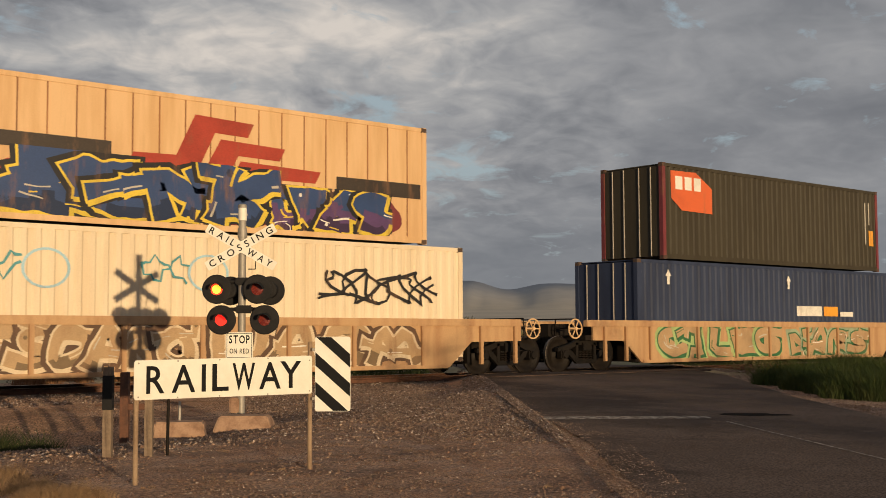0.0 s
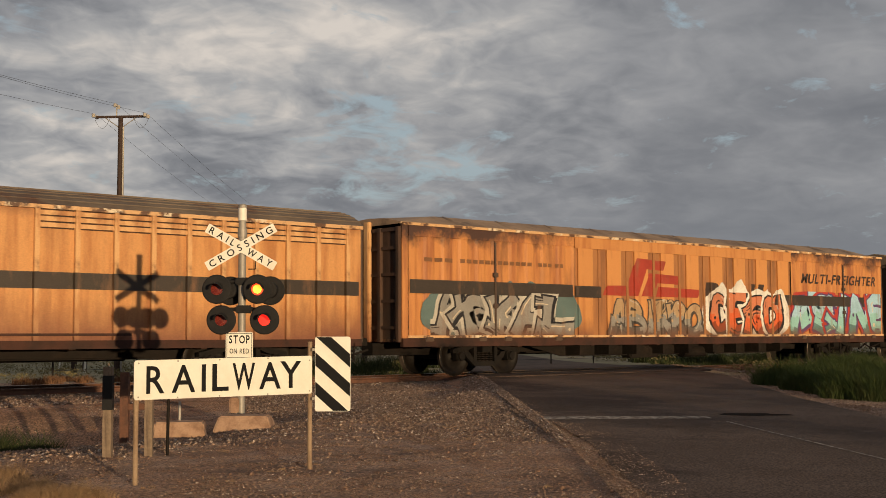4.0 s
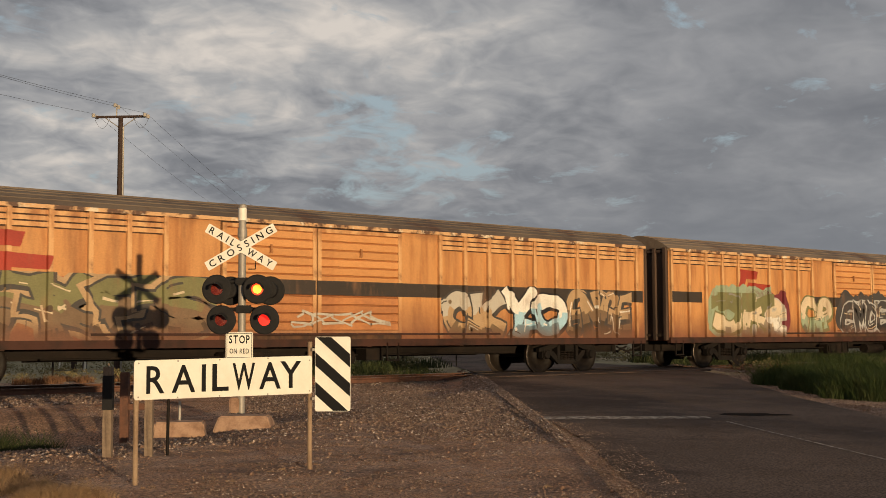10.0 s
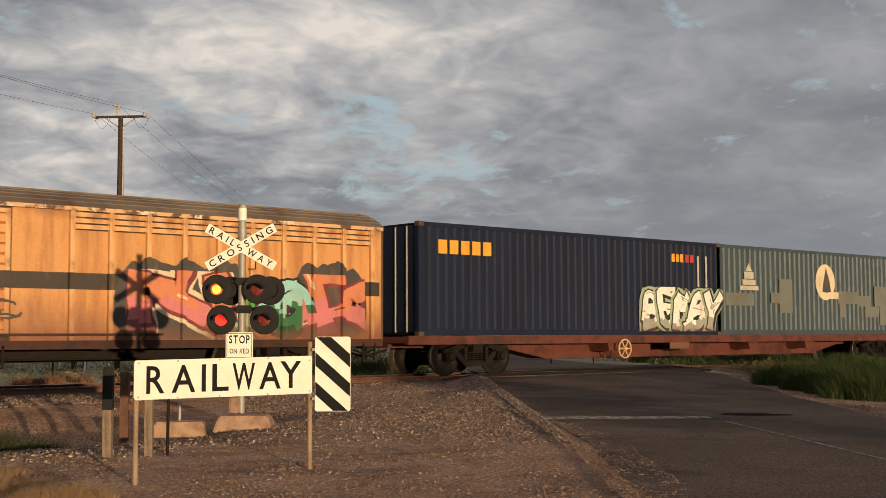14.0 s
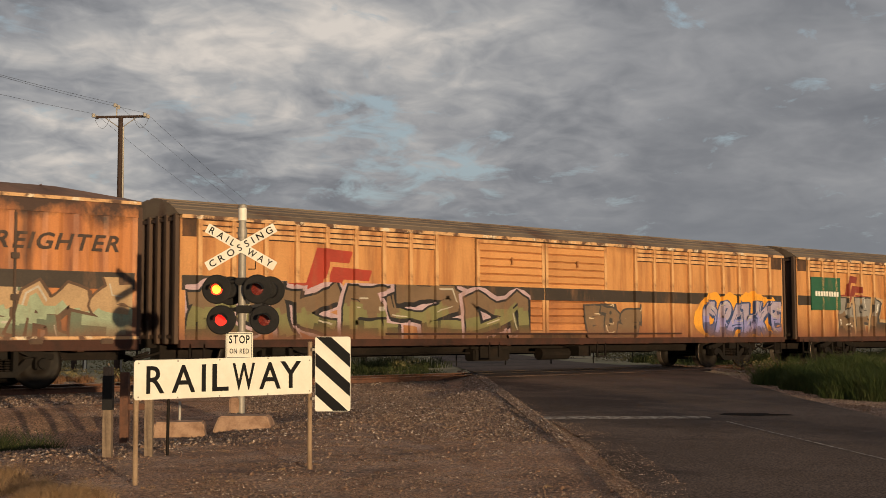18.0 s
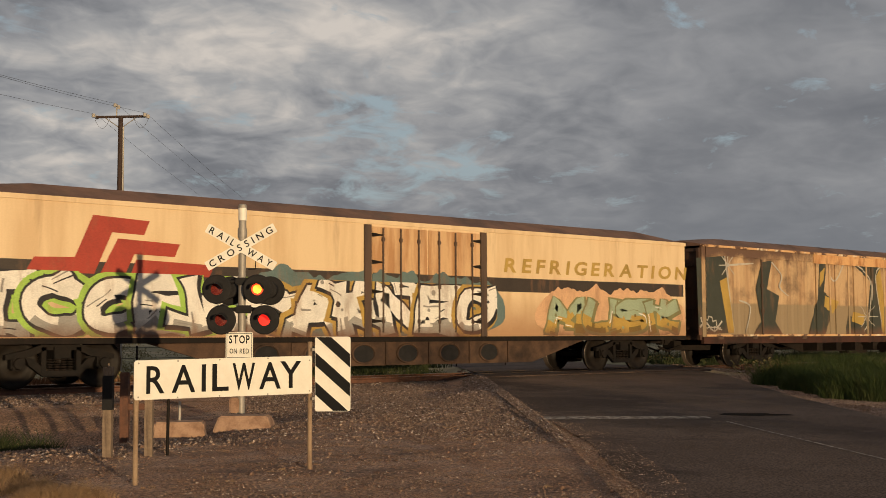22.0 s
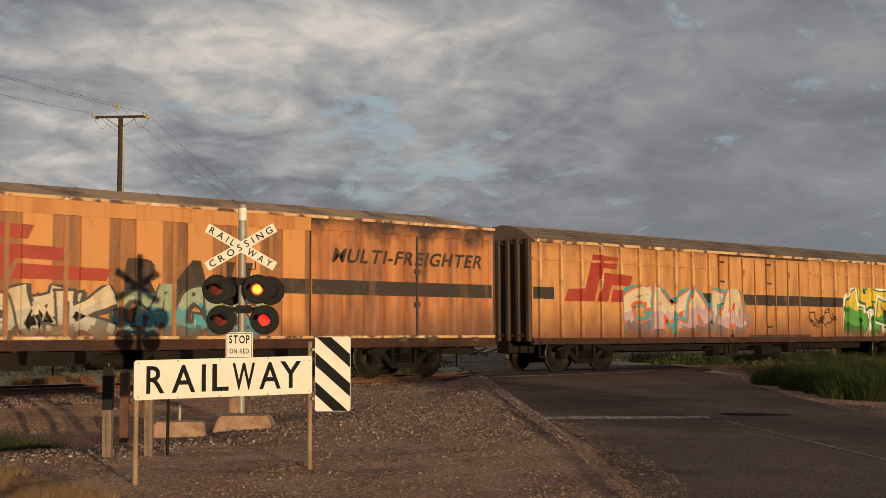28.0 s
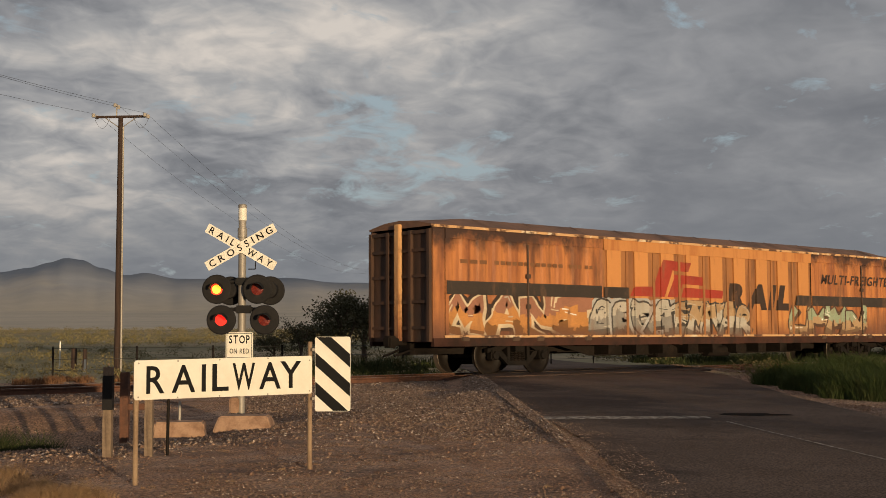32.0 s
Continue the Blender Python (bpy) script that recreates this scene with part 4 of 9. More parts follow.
def scribble(parent, x0, x1, z0, z1, colour, y, ribs=(), seed=1, strokes=3, width=0.05):
    """A quick tag: looping strokes of a marker or a can."""
    rng = random.Random(seed)
    bm = bmesh.new()
    for s in range(strokes):
        n = max(10, int((x1 - x0) * 9))
        ph, ph2 = rng.random() * 6, rng.random() * 6
        pts = []
        for i in range(n + 1):
            u = i / n
            x = x0 + (x1 - x0) * (u + 0.05 * math.sin(u * 31 + ph))
            z = (z0 + z1) / 2 + (z1 - z0) * 0.5 * (0.75 * math.sin(u * (x1 - x0) * 9 / strokes * (1 + 0.3 * s) + ph) + 0.25 * math.sin(u * 23 + ph2))
            pts.append(Vector((x, z)))
        row = []
        for i, p in enumerate(pts):
            d = (pts[min(i + 1, n)] - pts[max(i - 1, 0)]).normalized()
            q = Vector((-d.y, d.x)) * width * 0.5 * (0.7 + 0.6 * rng.random())
            row.append((bm.verts.new((p.x + q.x, y - 0.004 - 0.0006 * s, p.y + q.y)), bm.verts.new((p.x - q.x, y - 0.004 - 0.0006 * s, p.y - q.y))))
        for a, b in zip(row, row[1:]):
            bm.faces.new((a[0], b[0], b[1], a[1]))
    return painted(bm, "graffiti", parent, [spray(colour)], ribs, x0 - 0.3, x1 + 0.3, "quick spray-can tag")


LOGO_A = [(0.0, 0.0), (0.04, 0.25), (0.24, 0.27), (0.33, 1.0), (0.63, 0.95), (0.60, 0.70), (0.43, 0.72), (0.34, 0.0)]
LOGO_B = [(0.37, 0.0), (0.46, 0.62), (0.80, 0.57), (0.77, 0.34), (0.55, 0.36), (0.50, 0.0)]
LOGO_C = [(0.53, 0.0), (0.56, 0.27), (1.0, 0.22), (0.97, 0.0)]


def logo(parent, x0, x1, z0, z1, colour, y, ribs=(), pieces=3):
    polys = [[(x0 + (x1 - x0) * u, z0 + (z1 - z0) * v) for u, v in p] for p in (LOGO_A, LOGO_B, LOGO_C)[:pieces]]
    shapes(parent, polys, colour, y, ribs, "painted_mark", "angular red painted mark")


# ---------- running gear ----------
WHEEL_R = 0.483


def wheelset_mesh():
    bm = bmesh.new()
    turn = Matrix.Rotation(math.pi / 2, 4, "X")
    tube(bm, (0, -1.02, 0), (0, 1.02, 0), 0.075, n=10)
    for s in (-1, 1):
        prof = [(0.09, 0.09), (0.15, 0.085), (0.19, 0.055), (0.36, 0.035), (0.41, 0.065), (WHEEL_R - 0.012, 0.068), (WHEEL_R, 0.05), (WHEEL_R, -0.04),
                (WHEEL_R + 0.028, -0.055), (WHEEL_R + 0.02, -0.068), (0.40, -0.068), (0.36, -0.02), (0.19, -0.02), (0.13, -0.07), (0.09, -0.07)]
        m = Matrix.Translation((0, s * 0.755, 0)) @ Matrix.Rotation(math.pi / 2 * s, 4, "X")
        lathe(bm, prof, 26, m)
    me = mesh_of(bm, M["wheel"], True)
    me.materials.append(M["tread"])
    for p in me.polygons:
        r = math.hypot(p.center.x, p.center.z)
        if r > WHEEL_R - 0.022:
            p.material_index = 1
    return me


def bogie_mesh():
    bm = bmesh.new()
    for s in (-1, 1):
        y0, y1 = s * 0.98 - 0.06, s * 0.98 + 0.06
        # arched top member, dipped lower member, axle boxes
        prism(bm, [(-1.12, 0.56), (-0.62, 0.62), (-0.34, 0.74), (0.34, 0.74), (0.62, 0.62), (1.12, 0.56), (1.12, 0.66), (0.66, 0.76), (0.38, 0.86), (-0.38, 0.86), (-0.66, 0.76), (-1.12, 0.66)], y0, y1)
        prism(bm, [(-0.66, 0.46), (-0.36, 0.22), (0.36, 0.22), (0.66, 0.46), (0.72, 0.60), (0.56, 0.58), (0.32, 0.34), (-0.32, 0.34), (-0.56, 0.58), (-0.72, 0.60)], y0 + 0.01, y1 - 0.01)
        for x in (-0.36, 0.36):
            box(bm, x - 0.05, x + 0.05, y0, y1, 0.30, 0.80)
        for x in (-0.88, 0.88):
            bevel_box(bm, x - 0.14, x + 0.14, s * 0.98 - 0.11, s * 0.98 + 0.11, 0.36, 0.62, 0.03)
            tube(bm, (x, s * 1.05, WHEEL_R), (x, s * 1.13, WHEEL_R), 0.12, 0.10, 14)
    box(bm, -0.17, 0.17, -1.1, 1.1, 0.58, 0.80)
    for s in (-1, 1):
        box(bm, s * 0.42 - 0.04, s * 0.42 + 0.04, -0.72, 0.72, 0.34, 0.46)
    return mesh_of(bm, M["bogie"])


def spring_mesh():
    bm = bmesh.new()
    for x in (-0.21, -0.07, 0.07, 0.21):
        for k in range(5):
            lathe(bm, [(0.05, 0.34 + k * 0.05), (0.068, 0.355 + k * 0.05), (0.05, 0.375 + k * 0.05)], 8, Matrix.Translation((x, 0, 0)))
    return mesh_of(bm, M["under"])


WHEELSET, BOGIE, SPRINGS = wheelset_mesh(), bogie_mesh(), spring_mesh()


def coupler_mesh():
    bm = bmesh.new()
    bevel_box(bm, -0.05, 0.62, -0.09, 0.09, 0.76, 0.95, 0.02)
    bevel_box(bm, 0.5, 0.78, -0.16, 0.12, 0.70, 1.0, 0.04)
    tube(bm, (0.1, -0.25, 0.66), (0.7, -0.22, 0.48), 0.03, n=8)
    tube(bm, (0.1, 0.28, 0.66), (0.7, 0.22, 0.50), 0.03, n=8)
    return mesh_of(bm, M["under"])


COUPLER = coupler_mesh()


def running_gear(w, mid, centres, end):
    """Bogies with turning wheelsets, and couplers at both ends."""
    for c in centres:
        b = part_of("bogie", BOGIE, None, w, "dusty cast steel three-piece bogie")
        b.location = (c, 0, 0)
        for s in (-1, 1):
            sp = part_of("spring_nest", SPRINGS, None, b)
            sp.location = (0, s * 0.98, 0)
            ws = part_of("wheelset", WHEELSET, None, b)
            ws.location = (s * 0.88, 0, WHEEL_R)
            WHEELS.append((ws, mid + c + s * 0.88, s * 0.88))
    for s in (-1, 1):
        k = part_of("coupler", COUPLER, None, w)
        k.matrix_basis = pose(s * (end - 0.05), 0, 0, 0, 0, 0 if s > 0 else 180)


def wagon(i, name, label):
    """An empty wagon between the couplings i and i + 1 of CUTS (counted from the one behind the first); origin at rail level in its middle."""
    mid = (CUTS[i + 1] + CUTS[i + 2]) / 2
    ob = thing(name, label, "freight wagon", "wagons of the train", (mid, TRACK_Y, 0))
    MOVERS.append((ob, mid))
    return ob, mid, (CUTS[i + 1] - CUTS[i + 2]) / 2


SHARED = {}


def shared(key, build, material, smooth=False):
    """A mesh that is built once and then used by all alike pieces."""
    if key not in SHARED:
        bm = bmesh.new()
        build(bm)
        SHARED[key] = mesh_of(bm, material, smooth)
    return SHARED[key]
# ---------- kinds of wagon ----------
SKIN = -1.24          # the wall plates of the vans; ribs stand proud of them
LV_RIBS = [-11.42 + 0.83 * k for k in range(10)] + [3.61 + 0.83 * k for k in range(10)]
LV_PROUD = [(x - 0.05, x + 0.05, 0.085) for x in LV_RIBS] + [(-2.6, -0.15, 0.06), (-0.11, 2.38, 0.06)]
MF_FLATS = [(-4.98 + 1.19 * k, -4.38 + 1.19 * k) for k in range(9)]
MF_PROUD = [(-11.0, -5.14, 0.032)] + [(a, b, 0.045) for a, b in MF_FLATS] + [(5.32, 11.0, 0.032)]


def arch_roof(bm, half, z0, rise, hw=1.31, n=14, steps=True, over=0.03):
    """A curved roof of lapped sheets, with closed ends."""
    prof = []
    for i in range(n + 1):
        a = -1 + 2 * i / n
        z = z0 + rise * (1 - abs(a) ** 2.2)
        prof.append((a * hw, z))
        if steps and 0 < i < n:
            prof.append((a * hw, z + (0.018 if a < 0 else -0.018)))
    a = [bm.verts.new((-half, y, z)) for y, z in prof]
    b = [bm.verts.new((half, y, z)) for y, z in prof]
    for i in range(len(prof) - 1):
        bm.faces.new((a[i], b[i], b[i + 1], a[i + 1]))
    bm.faces.new(a[::-1])
    bm.faces.new(b)


def hip_roof(bm, half, z0, rise, hw=1.30):
    prof = [(-hw, z0 - 0.05), (-hw, z0), (-0.62, z0 + rise), (0.0, z0 + rise * 1.12), (0.62, z0 + rise), (hw, z0), (hw, z0 - 0.05)]
    xs = [-half] + [-half + (2 * half) * k / 14 for k in range(1, 14)] + [half]
    rows = []
    for k, x in enumerate(xs):
        drop = 0.14 if k in (0, len(xs) - 1) else 0.0
        rows.append([bm.verts.new((x, y * (1 - drop * 0.25), z - (drop if z > z0 + 0.01 else 0))) for y, z in prof])
    for p, q in zip(rows, rows[1:]):
        for i in range(len(prof) - 1):
            bm.faces.new((p[i], q[i], q[i + 1], p[i + 1]))
    bm.faces.new(rows[0][::-1])
    bm.faces.new(rows[-1])


def roof_bands(bm, half, z0, rise, n=12):
    for k in range(1, n):
        x = -half + 2 * half * k / n
        for s in (-1, 1):
            vs = [(x - 0.03, s * 1.315, z0), (x + 0.03, s * 1.315, z0), (x + 0.03, s * 0.62, z0 + rise + 0.02), (x - 0.03, s * 0.62, z0 + rise + 0.02)]
            bm.faces.new([bm.verts.new(v) for v in (vs if s < 0 else vs[::-1])])


def shell(bm, half, z0, z1, hw=1.24):
    """Floor, far wall and top plate of a van: all but the wall that faces the road."""
    box(bm, -half, half, -hw + 0.05, hw - 0.05, z0 - 0.06, z0)
    box(bm, -half, half, hw - 0.05, hw, z0, z1)
    for k in range(26):
        x = -half + 0.45 + (2 * half - 0.9) * k / 25
        box(bm, x - 0.04, x + 0.04, hw, hw + 0.05, z0, z1)


def lv_rib(bm):
    prism(bm, [(-0.05, 0.93), (0.05, 0.93), (0.05, 3.50), (-0.05, 3.50)], SKIN - 0.085, SKIN - 0.001)


def rib_shade_strip(bm):
    """A dark strip that paints the shadow along one flank of a rib."""
    prism(bm, [(0.052, 0.95), (0.074, 0.95), (0.070, 3.12), (0.052, 3.12)], SKIN - 0.004, SKIN - 0.0015)


def lv_louvre(bm):
    """Three slats under the eaves with open slots between them, one bay wide."""
    for k in range(3):
        z = 3.145 + 0.12 * k
        prism(bm, [(-0.365, z), (0.365, z), (0.365, z + 0.088), (-0.365, z + 0.088)], SKIN - 0.055, SKIN - 0.02)


def lv_door(bm, w):
    """The sheet of a plug door; its flutes and frame are parts of their own."""
    box(bm, -w / 2, w / 2, SKIN + 0.005, SKIN + 0.03, 1.05, 3.47)


def door_flute(bm, w, h):
    y, x = SKIN - 0.01, w / 2 - 0.1
    prof = [(0.0, y + 0.014), (0.018, y - 0.035), (h - 0.03, y - 0.035), (h - 0.012, y + 0.014)]
    p = [bm.verts.new((-x, yy, z)) for z, yy in prof]
    q = [bm.verts.new((x, yy, z)) for z, yy in prof]
    for i in range(3):
        bm.faces.new((p[i], q[i], q[i + 1], p[i + 1]))


def fit_door(d, w, paint):
    """Frame and pressed flutes of a plug door."""
    for x in (-w / 2 + 0.05, w / 2 - 0.05):
        add("stile", ("lv_stile", paint), lambda b: box(b, -0.05, 0.05, SKIN - 0.06, SKIN + 0.004, 1.06, 3.46), M["orange_rib"], d, x)
    for z in (1.09, 2.16, 3.42):
        add("rail", ("lv_rail", paint, z), lambda b: box(b, -w / 2 + 0.1, w / 2 - 0.1, SKIN - 0.055, SKIN + 0.004, z - 0.04, z + 0.04), M["orange_rib"], d)
    for z0, z1, n in ((1.13, 2.12, 5), (2.2, 3.38, 6)):
        for k in range(n):
            f = add("flute", ("lv_flute", paint, n), lambda b: door_flute(b, w, (z1 - z0) / n), M["orange_flute"] if n == 6 else M["rusty_flute"], d)
            f.matrix_basis = pose(0, 0, z0 + (z1 - z0) * k / n)


def door_handle(bm):
    bevel_box(bm, -0.03, 0.03, SKIN - 0.10, SKIN - 0.05, 2.86, 3.04, 0.01)
    bevel_box(bm, -0.05, 0.05, SKIN - 0.075, SKIN - 0.05, 2.84, 2.88, 0.01)


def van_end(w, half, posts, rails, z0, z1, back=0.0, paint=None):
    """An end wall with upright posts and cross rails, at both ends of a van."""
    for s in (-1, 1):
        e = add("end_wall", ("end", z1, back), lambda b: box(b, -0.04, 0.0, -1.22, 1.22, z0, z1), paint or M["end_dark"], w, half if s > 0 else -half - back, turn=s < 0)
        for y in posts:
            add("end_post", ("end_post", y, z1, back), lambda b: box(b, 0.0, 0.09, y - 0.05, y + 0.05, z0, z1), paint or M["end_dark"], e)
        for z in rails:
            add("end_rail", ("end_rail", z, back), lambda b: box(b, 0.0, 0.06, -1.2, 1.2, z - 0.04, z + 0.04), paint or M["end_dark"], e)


def sill_beam(bm, half, z0, z1):
    box(bm, -half, half, -1.30, -1.18, z0, z1)
    box(bm, -half, half, 1.18, 1.30, z0, z1)
    for k in range(8):
        x = -half + 1.2 + (2 * half - 2.4) * k / 7
        box(bm, x - 0.07, x + 0.07, -1.2, 1.2, z0 - 0.02, z0 + 0.12)


def centre_sill(bm, half):
    box(bm, -half + 0.1, half - 0.1, -0.22, 0.22, 0.52, 0.82)
    bevel_box(bm, -2.2, -0.9, -0.75, -0.35, 0.34, 0.66, 0.04)
    tube(bm, (0.2, -0.7, 0.5), (1.3, -0.7, 0.5), 0.17, n=12)
    box(bm, 1.6, 2.1, -0.9, -0.5, 0.42, 0.70)
    tube(bm, (-6.3, -0.55, 0.55), (6.3, -0.55, 0.55), 0.022, n=6)
    tube(bm, (-6.3, 0.35, 0.5), (6.3, 0.35, 0.5), 0.022, n=6)


def step_loop(bm):
    for x in (-0.17, 0.17):
        box(bm, x - 0.02, x + 0.02, -1.30, -1.26, 0.42, 0.84)
    box(bm, -0.19, 0.19, -1.31, -1.25, 0.40, 0.44)


def mf_girder(bm):
    """Fishbelly side girder under the middle of the long vans, with stiffeners."""
    prism(bm, [(-6.4, 0.74), (6.4, 0.74), (5.0, 0.42), (-5.0, 0.42)], -0.62, -0.58)
    for k in range(9):
        x = -4.8 + 1.2 * k
        prism(bm, [(x - 0.02, 0.74), (x + 0.42, 0.74), (x - 0.02, 0.46)], -1.16, -0.6)


def add(name, key, build, material, parent, x=0.0, label="", turn=False, smooth=False):
    ob = part_of(name, shared(key, build, material, smooth), None, parent, label)
    ob.matrix_basis = pose(x, 0, 0, 0, 0, 180 if turn else 0)
    return ob


def louvre_van(i, label, paint="orange_lv", roof="roof", stripe=True, grid=False, half=11.5):
    """Louvred van with plug doors in the middle and a curved roof."""
    w, mid, L = wagon(i, "louvre_van", label)
    if not grid:
        half = round(min(11.5, L - 0.42), 2)
    ribs = GRID_PROUD if grid else LV_PROUD
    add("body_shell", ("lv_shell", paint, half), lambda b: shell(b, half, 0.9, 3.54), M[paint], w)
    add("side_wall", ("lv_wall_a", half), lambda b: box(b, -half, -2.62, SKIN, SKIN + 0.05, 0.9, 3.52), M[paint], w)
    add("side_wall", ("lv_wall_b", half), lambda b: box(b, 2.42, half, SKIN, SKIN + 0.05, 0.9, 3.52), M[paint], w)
    add("door_bay", "lv_bay", lambda b: box(b, -2.62, 2.42, SKIN + 0.03, SKIN + 0.08, 0.9, 3.52), M["grime_and_shade"], w)
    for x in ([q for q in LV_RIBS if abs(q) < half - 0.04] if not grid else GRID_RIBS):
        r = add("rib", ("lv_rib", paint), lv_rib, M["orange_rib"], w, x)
        add("seam", "rib_shade_strip", rib_shade_strip, M["grime_and_shade"], r)
    if grid:
        add("waist_rail", ("grid_rail", paint), lambda b: [box(b, x0, x1, SKIN - 0.045, SKIN - 0.001, 3.02, 3.09) for x0, x1 in ((-half, -2.65), (2.45, half))], M[paint], w)
    else:
        # dark sheet behind the slats paints the shade inside the slots
        for k, (x0, x1) in enumerate(((max(-11.4, -half + 0.05), -3.95), (3.6, min(11.1, half - 0.05)))):
            add("louvre_slot", ("lv_slot_shade", k, half), lambda b: box(b, x0, x1, SKIN - 0.006, SKIN - 0.001, 3.12, 3.50), M["grime_and_shade"], w)
        for a in range(9):
            for x in (LV_RIBS[a] + 0.415, LV_RIBS[a + 10] + 0.415):
                if abs(x) < half - 0.38:
                    add("louvre", ("lv_louvre", paint), lv_louvre, M["orange_rib"], w, x)
    for k, (x, wd) in enumerate(((-1.36, 2.46), (1.14, 2.46))):
        d = add("door", ("lv_door", paint, grid), (lambda b: leaf_door(b, 2.46)) if grid else (lambda b: lv_door(b, 2.46)), M["orange_dark"] if not grid else M[paint], w, x)
        add("handle", "lv_handle", door_handle, M["orange_dark"], d)
        if not grid:
            fit_door(d, wd, paint)
        else:
            fit_leaf(d, wd)
    add("eave_strip", ("eave", half), lambda b: box(b, -half, half, -1.33, -1.22, 3.50, 3.58), M["eave"], w)
    add("roof", ("lv_roof", roof, half), lambda b: arch_roof(b, half + 0.06, 3.57, 0.43), M[roof], w)
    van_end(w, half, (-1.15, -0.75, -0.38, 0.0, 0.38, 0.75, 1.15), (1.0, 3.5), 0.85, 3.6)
    for x in (-11.0, 11.0, -2.0, 2.1):
        add("step", "step_loop", step_loop, M["sign_white"] if i in (7, 8, 24, 25, 26) and abs(x) < 5 else M["under"], w, x if abs(x) < 5 else math.copysign(half - 0.4, x))
    add("sill", ("lv_sill", half), lambda b: sill_beam(b, half, 0.76, 0.93), M["sill"], w)
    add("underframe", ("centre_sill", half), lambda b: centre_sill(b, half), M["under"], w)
    if not grid:
        add("door_rail", "door_rail", lambda b: box(b, -5.6, 5.6, -1.36, -1.31, 1.02, 1.07), M["sill"], w)
    running_gear(w, mid, (-8.45, 8.45), L - 0.55)
    if stripe:
        for p in (rect(-half + 0.05, -9.9, 1.98, 2.30), rect(-3.9, half - 0.05, 1.94, 2.27)):
            shapes(w, [p], "stripe", SKIN - 0.003, ribs, "stripe")
    return w


GRID_RIBS = [-11.3 + 0.82 * k for k in range(12)] + [2.3 + 0.82 * k for k in range(12)]
GRID_RIBS = [x for x in GRID_RIBS if -10.8 < x < -2.65 or 2.45 < x < 10.8]
GRID_PROUD = [(x - 0.05, x + 0.05, 0.085) for x in GRID_RIBS] + [(-2.57, -0.15, 0.05), (-0.07, 2.35, 0.05)]


def leaf_door(b, w):
    """A flat hinged door leaf."""
    h = w / 2 - 0.02
    box(b, -h, h, SKIN - 0.04, SKIN + 0.025, 1.0, 3.44)


def fit_leaf(d, w):
    """Lock rods and hinges of a hinged leaf."""
    y, h = SKIN - 0.005, w / 2 - 0.02
    for x in (-h * 0.62, -h * 0.05, h * 0.5):
        add("lock_rod", "leaf_rod", lambda b: tube(b, (0, y - 0.06, 1.02), (0, y - 0.06, 3.42), 0.022, n=6), M["orange_dark"], d, x)
    for z in (1.25, 1.95, 2.65, 3.25):
        add("hinge", ("leaf_hinge", z), lambda b: box(b, -h, -h + 0.22, y - 0.06, y - 0.036, z - 0.03, z + 0.03), M["grime_and_shade"], d)


def mf_leaf(bm, a, b):
    """A sliding door leaf with shallow pressed flutes."""
    corrugated(bm, a, b, SKIN - 0.032, 0.98, 3.44, -1, 0.58, 0.024)


